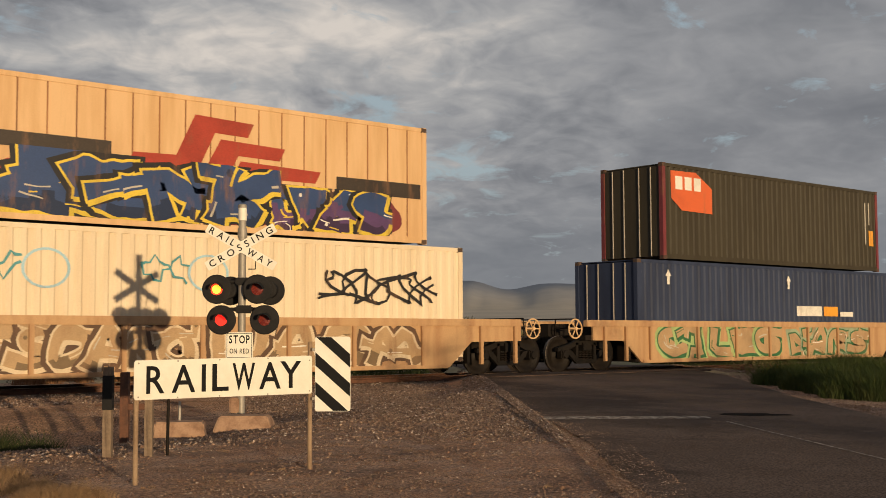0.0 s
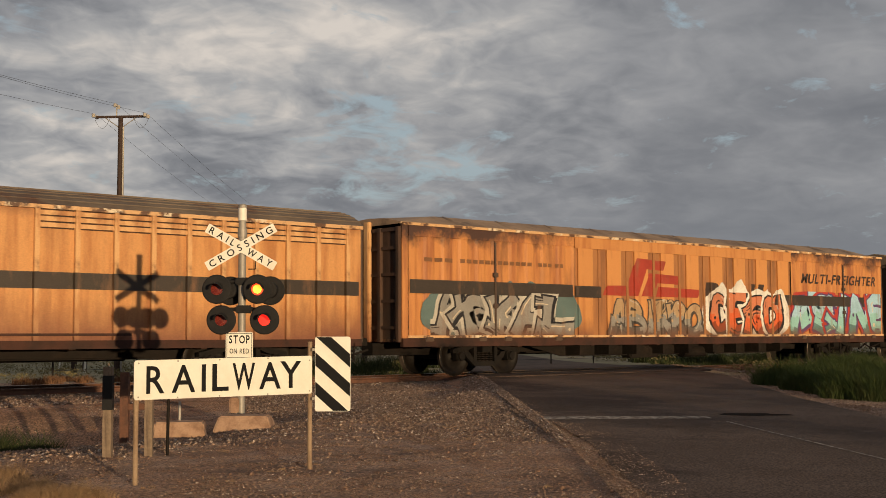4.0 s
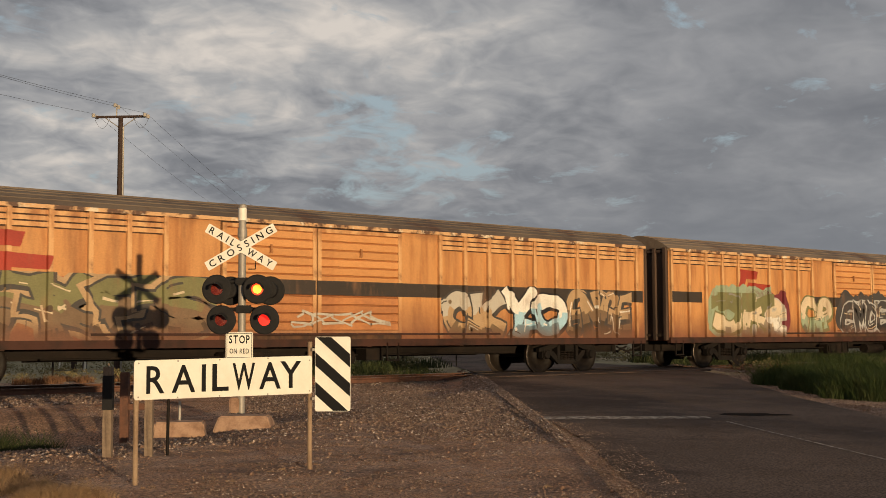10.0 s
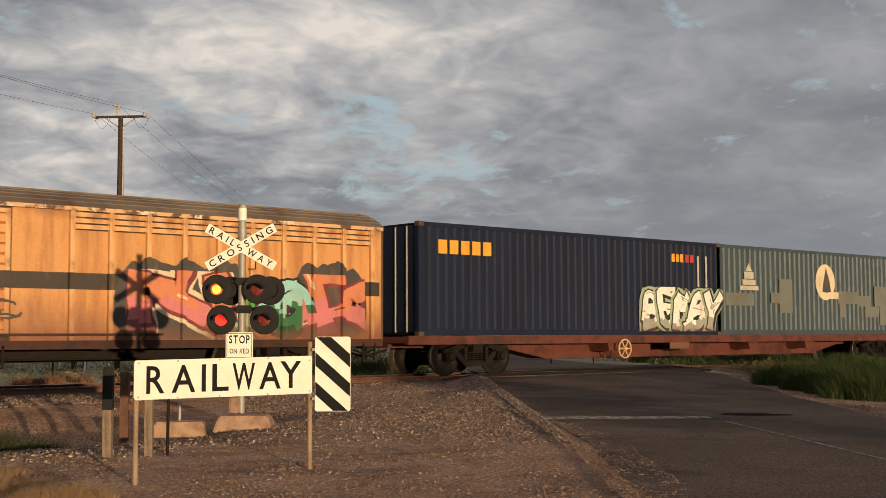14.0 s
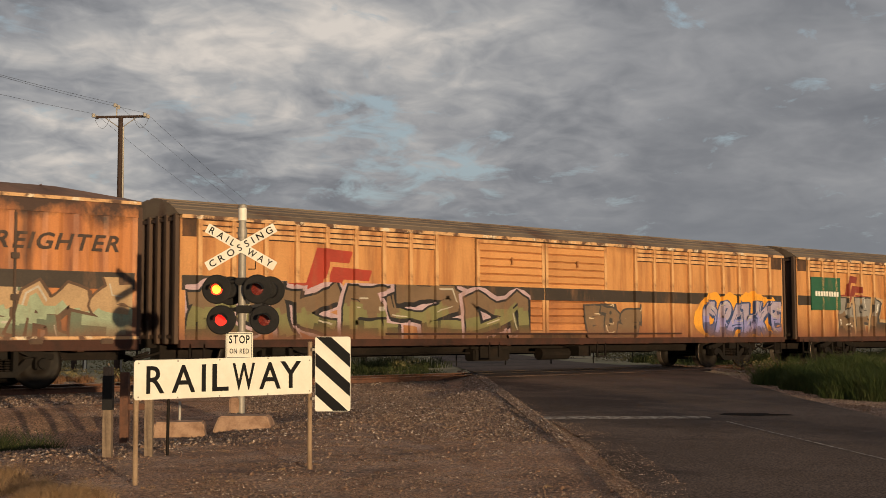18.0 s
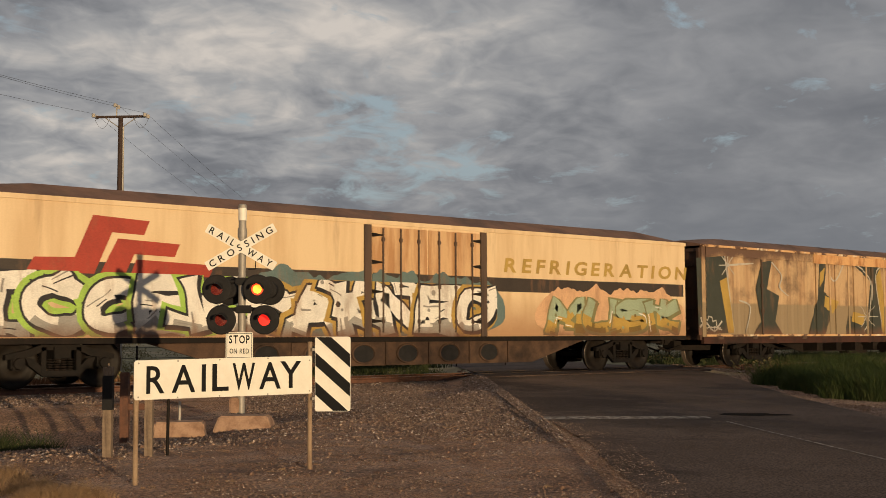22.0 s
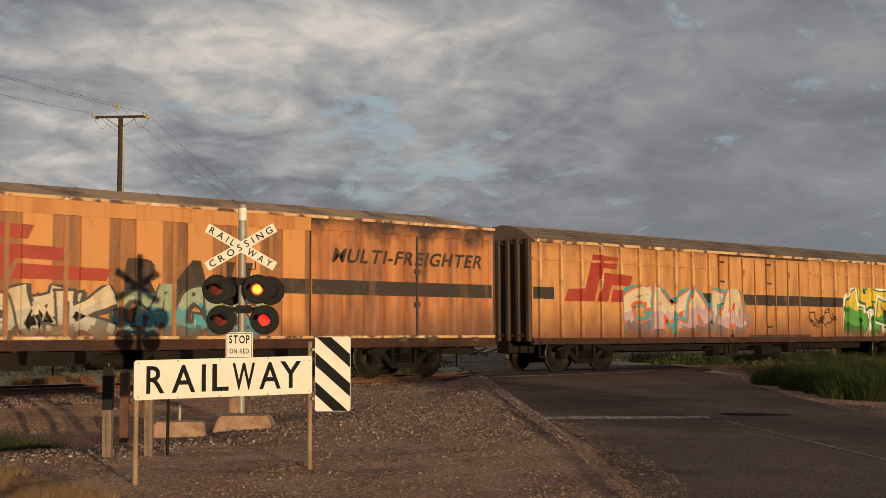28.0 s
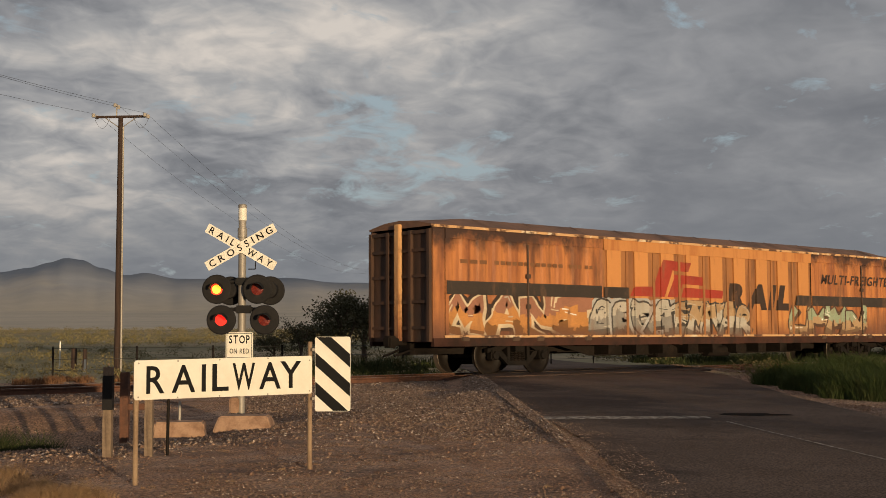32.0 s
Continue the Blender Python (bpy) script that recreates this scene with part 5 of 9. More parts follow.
def mf_van(i, label, paint="orange", end_paint="orange_end", roof="roof_pale", marks=True, half=11.05, band="orange", back=0.15):
    """Long high van with two door bays and fluted middle wall."""
    w, mid, L = wagon(i, "box_van", label)      # the rear end stands a little further out than the front
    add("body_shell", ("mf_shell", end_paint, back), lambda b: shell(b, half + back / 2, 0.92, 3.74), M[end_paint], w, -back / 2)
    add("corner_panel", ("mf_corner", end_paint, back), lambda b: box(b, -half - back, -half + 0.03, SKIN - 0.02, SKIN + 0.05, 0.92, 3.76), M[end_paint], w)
    add("side_wall", ("mf_wall", paint), lambda b: box(b, -5.12, 5.30, SKIN, SKIN + 0.05, 0.92, 3.74), M[{"orange": "orange_dark", "silver": "silver_dirty"}.get(paint, paint)], w)
    for a, b_ in MF_FLATS:
        add("wall_panel", ("mf_flat", paint), lambda b: box(b, -0.3, 0.3, SKIN - 0.045, SKIN - 0.001, 0.94, 3.40), M[paint], w, (a + b_) / 2)
        add("flute", ("mf_flute", paint), lambda b: box(b, -0.05, 0.05, SKIN - 0.022, SKIN - 0.001, 0.94, 3.40), M[{"orange": "orange_dark", "silver": "silver_dirty"}.get(paint, paint)], w, b_ + 0.295)
    add("top_band", ("mf_top", paint, band), lambda b: (box(b, -5.12, 5.30, SKIN - 0.06, SKIN - 0.001, 3.40, 3.76)), M[band], w)
    for x0, x1, m in ((-half + 0.04, -5.14, -8.13), (5.32, half - 0.04, 8.45)):
        add("door", ("mf_door_a", end_paint, x0), lambda b: mf_leaf(b, x0, m - 0.012), M[end_paint], w)
        add("door", ("mf_door_b", end_paint, x0), lambda b: mf_leaf(b, m + 0.012, x1), M[end_paint], w)
        add("door_frame", ("mf_frame", x0), lambda b: box(b, x0, x1, SKIN + 0.004, SKIN + 0.04, 0.92, 3.5), M["grime_and_shade"], w)
        add("lintel", ("mf_lintel", end_paint, x0), lambda b: box(b, x0, x1, SKIN - 0.05, SKIN + 0.03, 3.44, 3.76), M[end_paint], w)
        add("lock_rod", ("mf_rod", x0), lambda b: tube(b, (m, SKIN - 0.06, 1.0), (m, SKIN - 0.06, 3.4), 0.03, n=8), M["end_dark"], w)
        for z in (1.7, 2.5):
            add("latch", ("mf_latch", x0, z), lambda b: bevel_box(b, m - 0.08, m + 0.08, SKIN - 0.1, SKIN - 0.04, z, z + 0.12, 0.01), M["end_dark"], w)
        for x in (x0 + 0.5, m - 0.6, m + 0.3, x1 - 0.8):
            add("door_roller", "mf_roller", lambda b: bevel_box(b, 0, 0.28, SKIN - 0.09, SKIN - 0.03, 0.86, 0.97, 0.02), M["end_dark"], w, x)
    add("roof", ("mf_roof", roof, back), lambda b: (hip_roof(b, half + back / 2 + 0.05, 3.78, 0.26), roof_bands(b, half + back / 2, 3.78, 0.26)), M[roof], w, -back / 2)
    add("foot_strip", "mf_foot", lambda b: box(b, -half, half, SKIN - 0.062, SKIN - 0.047, 0.95, 1.01), M["eave"], w)
    add("eave_strip", ("mf_eave", back), lambda b: box(b, -half - back, half, -1.325, -1.25, 3.70, 3.765), M["eave"], w)
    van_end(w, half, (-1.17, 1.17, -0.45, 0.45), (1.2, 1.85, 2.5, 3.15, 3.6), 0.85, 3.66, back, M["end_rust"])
    for s in (-1, 1):
        add("door_pillar", "mf_post", lambda b: bevel_box(b, 0.03, 0.15, -0.10, 0.10, 0.85, 3.84, 0.02), M["orange_rib"], w, half if s > 0 else -half - back, turn=s < 0)
    add("sill", ("mf_sill", back), lambda b: sill_beam(b, half + back / 2, 0.73, 0.94), M["sill"], w, -back / 2)
    add("girder", "mf_girder", mf_girder, M["under"], w)
    add("underframe", "centre_sill", lambda b: centre_sill(b, 11.4), M["under"], w)
    running_gear(w, mid, (-8.25, 8.25), L - 0.55)
    if marks:
        for p in (rect(-10.98, -5.2, 2.04, 2.38), rect(-5.1, -4.05, 2.04, 2.36), [(4.35, 1.96), (5.28, 1.96), (5.28, 2.30), (4.45, 2.30)], rect(5.34, 10.95, 1.96, 2.30)):
            shapes(w, [p], "stripe", SKIN - 0.048, (), "stripe")
        logo(w, -3.95, 0.45, 2.12, 3.22, "logo", SKIN - 0.004, MF_PROUD)
        writing(w, "RAIL", 0.62, 3.95, 1.86, 2.58, "letter", SKIN - 0.004, MF_PROUD, 0.25, gap=0.1, fat=0.075)
        writing(w, "MULTI-FREIGHTER", 5.9, 10.6, 2.72, 3.05, "letter", SKIN - 0.036, (), 0.3, fat=0.025)
        cells = [p for a, b, n in ((-10.55, -9.55, 3), (-9.35, -6.75, 12), (-6.55, -6.0, 3), (-5.9, -5.55, 2)) for p in bars_for((1,) * n, a, b, 2.83, 2.93)]
        for p in cells:
            shapes(w, [p], "bar", SKIN - 0.036, (), "lettering_bar")
    return w


def reefer(i, label, door=(-0.75, 3.05), left=-10.45, right=11.6, paint="cream", stripe=True, roof="roof_cream"):
    """Smooth-sided insulated van with hinged doors, a cooling unit and a deep girder."""
    w, mid, L = wagon(i, "refrigerated_van", label)
    bm = bmesh.new()
    box(bm, left, right, -1.28, 1.28, 0.98, 3.72)
    part("body", bm, M[paint], w)
    bm = bmesh.new()
    box(bm, left - 0.02, right + 0.02, -1.31, 1.31, 3.66, 3.76)
    part("eave_strip", bm, M["cream"], w)
    bm = bmesh.new()
    b2 = bmesh.new()
    hip_roof(b2, (right - left) / 2, 3.76, 0.3)
    merge(bm, b2, Matrix.Translation(((left + right) / 2, 0, 0)))
    part("roof", bm, M[roof], w)
    # cooling unit on one end
    bm = bmesh.new()
    bevel_box(bm, left - 0.75, left, -1.05, 1.05, 2.0, 3.7, 0.08)
    # van 23: the shade at its end is put into a dark colour
    u = part("cooling_unit", bm, M["cream"] if i != 23 else M["end_dark"], w, "white cooling unit with a red grille" if i != 23 else "cooling unit coloured dark for its shaded end")
    bm = bmesh.new()
    box(bm, left - 0.775, left - 0.70, -0.9, 0.9, 2.75, 3.6)
    part("grille", bm, spray("maroon") if i != 23 else M["black"], u)
    for k in range(5):
        bm = bmesh.new()
        box(bm, left - 0.80, left - 0.775, -0.85, 0.85, 2.84 + 0.16 * k, 2.90 + 0.16 * k)
        part("slat", bm, M["black"], u)
    bm = bmesh.new()
    box(bm, left - 0.5, left, -1.1, 1.1, 0.98, 1.95)
    part("end_tank", bm, M["black"], w)
    # doors: two leaves with lock rods and hinges
    x0, x1 = door
    xm = (x0 + x1) / 2
    for a, b in ((x0 + 0.12, xm - 0.02), (xm + 0.02, x1 - 0.12)):
        bm = bmesh.new()
        bevel_box(bm, a, b, -1.315, -1.27, 1.06, 3.6, 0.012)
        d = part("door", bm, M["cream_stained"] if i in (21, 22) else M["cream"], w)
        for x in (a + 0.32, a + (b - a) * 0.5, b - 0.3):
            bm = bmesh.new()
            tube(bm, (x, -1.34, 1.08), (x, -1.34, 3.58), 0.024, n=8)
            for z in (1.35, 2.2, 3.3):
                bevel_box(bm, x - 0.045, x + 0.045, -1.365, -1.31, z - 0.05, z + 0.05, 0.01)
            part("lock_rod", bm, M["end_dark"], d)
        hx = a if a < xm - 0.5 else b
        for z in (1.35, 2.05, 2.75, 3.4):
            bm = bmesh.new()
            sgn = 1 if hx == a else -1
            prism(bm, [(hx, z - 0.05), (hx + sgn * 0.3, z - 0.015), (hx + sgn * 0.3, z + 0.015), (hx, z + 0.05)], -1.345, -1.312)
            part("hinge", bm, M["under"], d)
    for x in (x0, x1):
        bm = bmesh.new()
        box(bm, x - 0.1, x + 0.1, -1.33, -1.25, 0.98, 3.64)
        part("door_post", bm, M["end_dark"], w)
    # girder with round openings, whose shaded inside is painted as black discs
    bm = bmesh.new()
    box(bm, left, right, -1.29, 1.29, 0.86, 0.98)
    part("sill", bm, M["under"], w)
    bm = bmesh.new()
    pts = [(-6.6, 0.86), (-4.6, 0.30), (4.6, 0.30), (6.6, 0.86)]
    prism(bm, pts, -1.16, -1.10)
    for k in range(7):
        x = -4.4 + 1.35 * k
        box(bm, x - 0.02, x + 0.02, -1.2, -1.16, 0.32, 0.86)
    g = part("girder", bm, M["girder"], w)
    for k in range(6):
        x = -3.72 + 1.35 * k
        at = Matrix.Translation((x, -1.172, 0.58)) @ Matrix.Diagonal((1.5, 1, 1, 1)) @ Matrix.Rotation(math.pi / 2, 4, "X")
        bm = bmesh.new()
        lathe(bm, [(0.001, 0.0), (0.20, 0.0)], 20, at)
        hole = part("lightening_hole", bm, M["black"], g)
        bm = bmesh.new()
        lathe(bm, [(0.20, 0.0), (0.21, 0.03), (0.235, 0.03), (0.245, 0.0)], 20, at)
        part("rim", bm, M["girder"], hole)
    running_gear(w, mid, (-8.4, 8.4), L - 0.55)
    if stripe:
        for p in (rect(left + 0.05, x0 - 0.12, 2.14, 2.5), rect(x1 + 0.12, right - 0.1, 2.14, 2.5)):
            shapes(w, [p], "stripe", -1.284, (), "stripe")
        shapes(w, [rect(x0 + 0.14, x1 - 0.14, 2.14, 2.5)], "stripe", -1.3165, (), "stripe")
    return w


def corrugated(bm, x0, x1, y, z0, z1, out, period=0.28, depth=0.036):
    """A wall of pressed corrugations; out is -1 or 1, the way it faces."""
    n = max(2, round((x1 - x0) / period))
    p = (x1 - x0) / n
    prof = []
    for k in range(n):
        a = x0 + p * k
        prof += [(a, 0.0), (a + p * 0.34, 0.0), (a + p * 0.5, depth), (a + p * 0.84, depth)]
    prof.append((x1, 0.0))
    lo = [bm.verts.new((x, y - out * d, z0)) for x, d in prof]
    hi = [bm.verts.new((x, y - out * d, z1)) for x, d in prof]
    for i in range(len(prof) - 1):
        f = (lo[i], lo[i + 1], hi[i + 1], hi[i])
        bm.faces.new(f if out < 0 else f[::-1])


def container(u0, length, z0, height, paint, label, posts=None, period=0.28, width=2.44, corr=True, fork=False):
    """A shipping container that rides on a wagon; u0 is its rear end at the start."""
    mid = u0 + length / 2
    ob = thing("shipping_container", label, "container", "containers on the train", (mid, TRACK_Y, 0))
    MOVERS.append((ob, mid))
    h, hw = length / 2, width / 2
    m = M[paint]
    for s, nm in ((-1, "side_wall"), (1, "side_wall")):
        bm = bmesh.new()
        if corr:
            corrugated(bm, -h + 0.12, h - 0.12, s * (hw - 0.008), z0 + 0.16, z0 + height - 0.1, s, period)
        else:
            box(bm, -h + 0.12, h - 0.12, min(s * (hw - 0.02), s * (hw - 0.06)), max(s * (hw - 0.02), s * (hw - 0.06)), z0 + 0.16, z0 + height - 0.1)
            n = int(length / 0.6)
            for k in range(1, n):
                x = -h + length * k / n
                b2 = bmesh.new()
                box(b2, x - 0.014, x + 0.014, min(s * (hw - 0.008), s * (hw - 0.0195)), max(s * (hw - 0.008), s * (hw - 0.0195)), z0 + 0.16, z0 + height - 0.1)
                part("panel_joint", b2, M["orange_dark"], ob)
        part(nm, bm, m, ob)
    for s in (-1, 1):
        for e in (-1, 1):
            bm = bmesh.new()
            box(bm, min(e * h, e * (h - 0.14)), max(e * h, e * (h - 0.14)), min(s * hw, s * (hw - 0.14)), max(s * hw, s * (hw - 0.14)), z0, z0 + height)
            part("corner_post", bm, spray(posts) if posts else m, ob)
            for z in (z0, z0 + height - 0.12):
                bm = bmesh.new()
                bevel_box(bm, min(e * (h + 0.004), e * (h - 0.178)), max(e * (h + 0.004), e * (h - 0.178)), min(s * (hw + 0.004), s * (hw - 0.16)), max(s * (hw + 0.004), s * (hw - 0.16)), z - 0.002, z + 0.122, 0.01)
                part("corner_casting", bm, M["end_dark"], ob)
        for z, t in ((z0 + 0.02, 0.15), (z0 + height - 0.11, 0.1)):
            bm = bmesh.new()
            box(bm, -h + 0.14, h - 0.14, min(s * hw, s * (hw - 0.07)), max(s * hw, s * (hw - 0.07)), z, z + t)
            part("side_rail", bm, m, ob)
    bm = bmesh.new()
    box(bm, -h + 0.1, h - 0.1, -hw + 0.05, hw - 0.05, z0 + height - 0.05, z0 + height - 0.02)
    part("roof", bm, m, ob)
    bm = bmesh.new()
    box(bm, -h + 0.1, h - 0.1, -hw + 0.08, hw - 0.08, z0 + 0.05, z0 + 0.15)
    part("floor", bm, M["under"], ob)
    # end doors with lock rods, blind front end
    for e in (-1, 1):
        bm = bmesh.new()
        box(bm, min(e * (h - 0.03), e * (h - 0.08)), max(e * (h - 0.03), e * (h - 0.08)), -hw + 0.14, hw - 0.14, z0 + 0.1, z0 + height - 0.08)
        d = part("end_door", bm, m, ob)
        for y in (-0.75, -0.3, 0.3, 0.75):
            bm = bmesh.new()
            tube(bm, (e * (h - 0.01), y, z0 + 0.1), (e * (h - 0.01), y, z0 + height - 0.1), 0.02, n=8)
            part("lock_rod", bm, M["galv"], d)
    return ob


def well_wagon(i, label):
    """Low well wagon with deep side walls between raised ends."""
    w, mid, L = wagon(i, "well_wagon", label)
    def side(b, s):
        y0, y1 = (s * 1.30, s * 1.36) if s > 0 else (-1.36, -1.30)
        prism(b, [(-9.05, 0.86), (-7.75, 0.84), (-7.0, 0.22), (6.25, 0.22), (7.0, 0.84), (8.75, 0.86), (8.75, 1.34), (-9.05, 1.34)], y0, y1)
    for s in (-1, 1):
        add("side_wall", ("well_side", s), lambda b: side(b, s), M["tan_well"], w)
        add("top_chord", ("well_chord", s), lambda b: bevel_box(b, -9.35, 8.72, min(s * 1.26, s * 1.42), max(s * 1.26, s * 1.42), 1.24, 1.42, 0.015), M["tan_well"], w)
        add("bottom_chord", ("well_low", s), lambda b: bevel_box(b, -6.95, 6.2, min(s * 1.24, s * 1.39), max(s * 1.24, s * 1.39), 0.2, 0.30, 0.012), M["tan_well"], w)
    for x in (-8.6, -7.7, -6.63, -4.42, -2.5, -0.71, 1.47, 3.28, 5.37, 7.3, 8.5):
        add("post", "well_post", lambda b: box(b, -0.05, 0.05, -1.43, -1.36, 0.28, 1.24), M["tan_well"], w, x)
    add("floor", "well_floor", lambda b: box(b, -7.2, 6.4, -1.3, 1.3, 0.24, 0.32), M["under"], w)
    for s, xe in ((-1, -9.3), (1, 8.8)):
        add("end_platform", ("well_end", s), lambda b: (box(b, min(xe, xe - s * 2.2), max(xe, xe - s * 2.2), -1.3, 1.3, 0.86, 1.0), box(b, min(xe - 1.9 * s, xe - 1.8 * s), max(xe - 1.9 * s, xe - 1.8 * s), -1.3, 1.3, 0.3, 1.3),
                                                              box(b, xe - 0.5, xe + 0.5, -0.35, 0.35, 0.6, 1.32)), M["under"], w)
        rail = add("end_rail", ("well_rail", s), lambda b: [tube(b, (xe + s * 0.25, y, 0.9), (xe + s * 0.25, y, 1.45), 0.02, n=6) for y in (-1.15, -0.4, 0.4, 1.15)] + [tube(b, (xe + s * 0.25, -1.15, z), (xe + s * 0.25, 1.15, z), 0.02, n=6) for z in (1.2, 1.45)], M["under"], w)
    hw = add("handwheel", "handwheel", build_handwheel, M["cream_box"], w, 0, "pale spoked brake handwheel")
    hw.matrix_basis = pose(9.3, -1.25, 1.18)
    hw = add("handwheel", "handwheel", build_handwheel, M["cream_box"], w, 0, "pale spoked brake handwheel")
    hw.matrix_basis = pose(-9.65, -1.25, 1.18)
    running_gear(w, mid, (-9.0, 8.6), L - 0.75)
    return w


def build_handwheel(b):
    r = 0.26
    n = 18
    for k in range(n):
        a, c = 2 * math.pi * k / n, 2 * math.pi * (k + 1) / n
        tube(b, (r * math.cos(a), 0, r * math.sin(a)), (r * math.cos(c), 0, r * math.sin(c)), 0.022, n=6, caps=False)
    for k in range(6):
        a = 2 * math.pi * k / 6
        tube(b, (0, 0, 0), (r * math.cos(a), 0, r * math.sin(a)), 0.015, n=5)
    tube(b, (0, -0.05, 0), (0, 0.2, 0), 0.05, n=10)


def flat_wagon(i, label):
    w, mid, L = wagon(i, "container_flat", label)
    add("side_sill", "flat_sill", lambda b: [bevel_box(b, -12.3, 12.3, s * 1.2 - 0.08, s * 1.2 + 0.08, 0.78, 1.0, 0.01) for s in (-1, 1)], M["sill_red"], w)
    add("deck", "flat_deck", lambda b: [box(b, -12.3 + 2.05 * k, -12.1 + 2.05 * k, -1.15, 1.15, 0.82, 0.98) for k in range(13)], M["sill_red"], w)
    add("centre_beam", "flat_beam", lambda b: prism(b, [(-12.2, 0.98), (12.2, 0.98), (12.2, 0.7), (8.2, 0.66), (6.6, 0.36), (-6.6, 0.36), (-8.2, 0.66), (-12.2, 0.7)], -0.35, 0.35), M["sill_red"], w)
    for x in (-4.6, -1.4, 2.1, 5.3):
        add("bracket", "flat_bracket", lambda b: prism(b, [(-0.35, 0.98), (0.35, 0.98), (0.2, 0.55), (-0.2, 0.55)], -1.1, 1.1), M["sill_red"], w, x)
    hw = add("handwheel", "handwheel", build_handwheel, M["cream_box"], w, 0, "pale spoked brake handwheel")
    hw.matrix_basis = pose(-4.4, -1.33, 0.62)
    b = add("number_board", "flat_board", lambda b: box(b, -0.45, 0.45, -1.30, -1.285, 0.60, 0.78), spray("pale"), w, -1.9)
    running_gear(w, mid, (-9.85, 9.85), L - 0.55)
    return w


def sign_board(w, x0, x1, z0, z1):
    """A green company board bolted to the side, its name shown as a pale bar."""
    bm = bmesh.new()
    bevel_box(bm, x0, x1, -1.325, -1.292, z0, z1, 0.006)
    b = part("sign_board", bm, spray("sign_green"), w, "green painted sign board")
    h = z1 - z0
    for p in bars_for((1,) * 9, x0 + 0.22, x1 - 0.12, z0 + h * 0.42, z0 + h * 0.57):
        shapes(b, [p], "white", -1.327, (), "lettering_bar")
# ---------- the train, wagon by wagon ----------
LV, MF, RE_Y = (SKIN - 0.003, LV_PROUD), (SKIN - 0.004, MF_PROUD), -1.286
GRID = (SKIN - 0.003, GRID_PROUD)

w = mf_van(2, "chalky grey box van with tall black outline graffiti", "silver", "silver", "roof_black", False, band="orange_rib")
y, ribs = MF
graffiti(w, "637", -7.73, -6.59, 1.09, 1.54, "letter", "letter", "", "", "", y, ribs, 1)
brushed(w, [(-3.22, 2.01), (-3.10, 2.84), (-2.95, 2.01)], 0.38, "black", y, ribs, 132)
brushed(w, [(-2.88, 2.16), (-1.90, 2.10), (-0.63, 2.06)], 0.06, "black", y, ribs, 133)
brushed(w, [(-0.59, 3.49), (-0.24, 2.74), (-0.03, 1.67), (0.21, 0.95)], 0.2, "black", y, ribs, 134)
brushed(w, [(0.32, 3.46), (0.04, 3.35), (-0.11, 2.50)], 0.19, "black", y, ribs, 135)
brushed(w, [(-0.95, 2.57), (-0.31, 2.49)], 0.11, "black", y, ribs, 136)
brushed(w, [(2.50, 2.70), (2.47, 2.02), (2.63, 1.83)], 0.28, "black", y, ribs, 137)
brushed(w, [(2.75, 2.03), (3.73, 2.16), (5.23, 2.04)], 0.06, "black", y, ribs, 138)
brushed(w, [(6.03, 3.45), (5.50, 3.25), (5.39, 2.29), (5.67, 1.20)], 0.1, "black", y, ribs, 139)
brushed(w, [(5.41, 1.77), (6.66, 2.11), (7.83, 2.42), (8.82, 2.33)], 0.14, "black", y, ribs, 140)
brushed(w, [(5.51, 1.64), (7.99, 2.09)], 0.08, "black", y, ribs, 141)
brushed(w, [(7.64, 2.32), (8.42, 2.42)], 0.43, "black", y, ribs, 142)
brushed(w, [(7.44, 1.59), (8.77, 1.79), (10.23, 2.03)], 0.08, "black", y, ribs, 143)
brushed(w, [(10.57, 3.48), (10.89, 2.89), (10.55, 2.12), (10.99, 1.21)], 0.08, "black", y, ribs, 144)
brushed(w, [(-3.36, 1.68), (-2.38, 1.66)], 0.11, "black", y, ribs, 145)
brushed(w, [(-3.25, 1.62), (-3.20, 0.96)], 0.22, "black", y, ribs, 146)
brushed(w, [(-2.82, 1.63), (-2.79, 0.96)], 0.16, "black", y, ribs, 147)
brushed(w, [(-3.96, 1.04), (-3.29, 1.02)], 0.16, "black", y, ribs, 148)
brushed(w, [(-11.49, 3.02), (-10.97, 1.97), (-10.32, 0.98)], 0.3, "black", y, ribs, 149)
brushed(w, [(-10.84, 3.20), (-9.71, 3.21), (-10.27, 1.52)], 0.11, "black", y, ribs, 150)
brushed(w, [(-9.17, 1.14), (-8.42, 2.98), (-7.92, 3.32), (-7.73, 1.06)], 0.1, "black", y, ribs, 151)
brushed(w, [(-7.44, 2.85), (-5.88, 3.06), (-6.18, 1.89), (-7.22, 1.54)], 0.08, "black", y, ribs, 152)
brushed(w, [(-1.44, 3.22), (-1.27, 1.95), (-1.00, 0.96)], 0.22, "black", y, ribs, 153)
brushed(w, [(-4.27, 2.26), (-1.93, 2.45), (0.94, 2.32)], 0.06, "black", y, ribs, 154)
brushed(w, [(1.55, 1.04), (2.67, 2.78), (3.42, 3.39)], 0.19, "black", y, ribs, 155)
brushed(w, [(3.41, 3.19), (4.84, 2.44), (4.40, 1.04)], 0.08, "black", y, ribs, 156)

w = louvre_van(3, "faded orange louvred van with green and lavender graffiti")
y, ribs = LV
graffiti(w, "SOTE", 5.28, 10.82, 0.96, 2.32, "green", "deep_green", "rose", "lime", "", y, ribs, 2)
graffiti(w, "SOMER", -11.2, -3.26, 0.96, 1.98, "pale_green", "deep_green", "lavender", "lime", "", y, ribs, 3)
scribble(w, 0.65, 2.70, 0.96, 2.12, "smoke", y, ribs, 4)
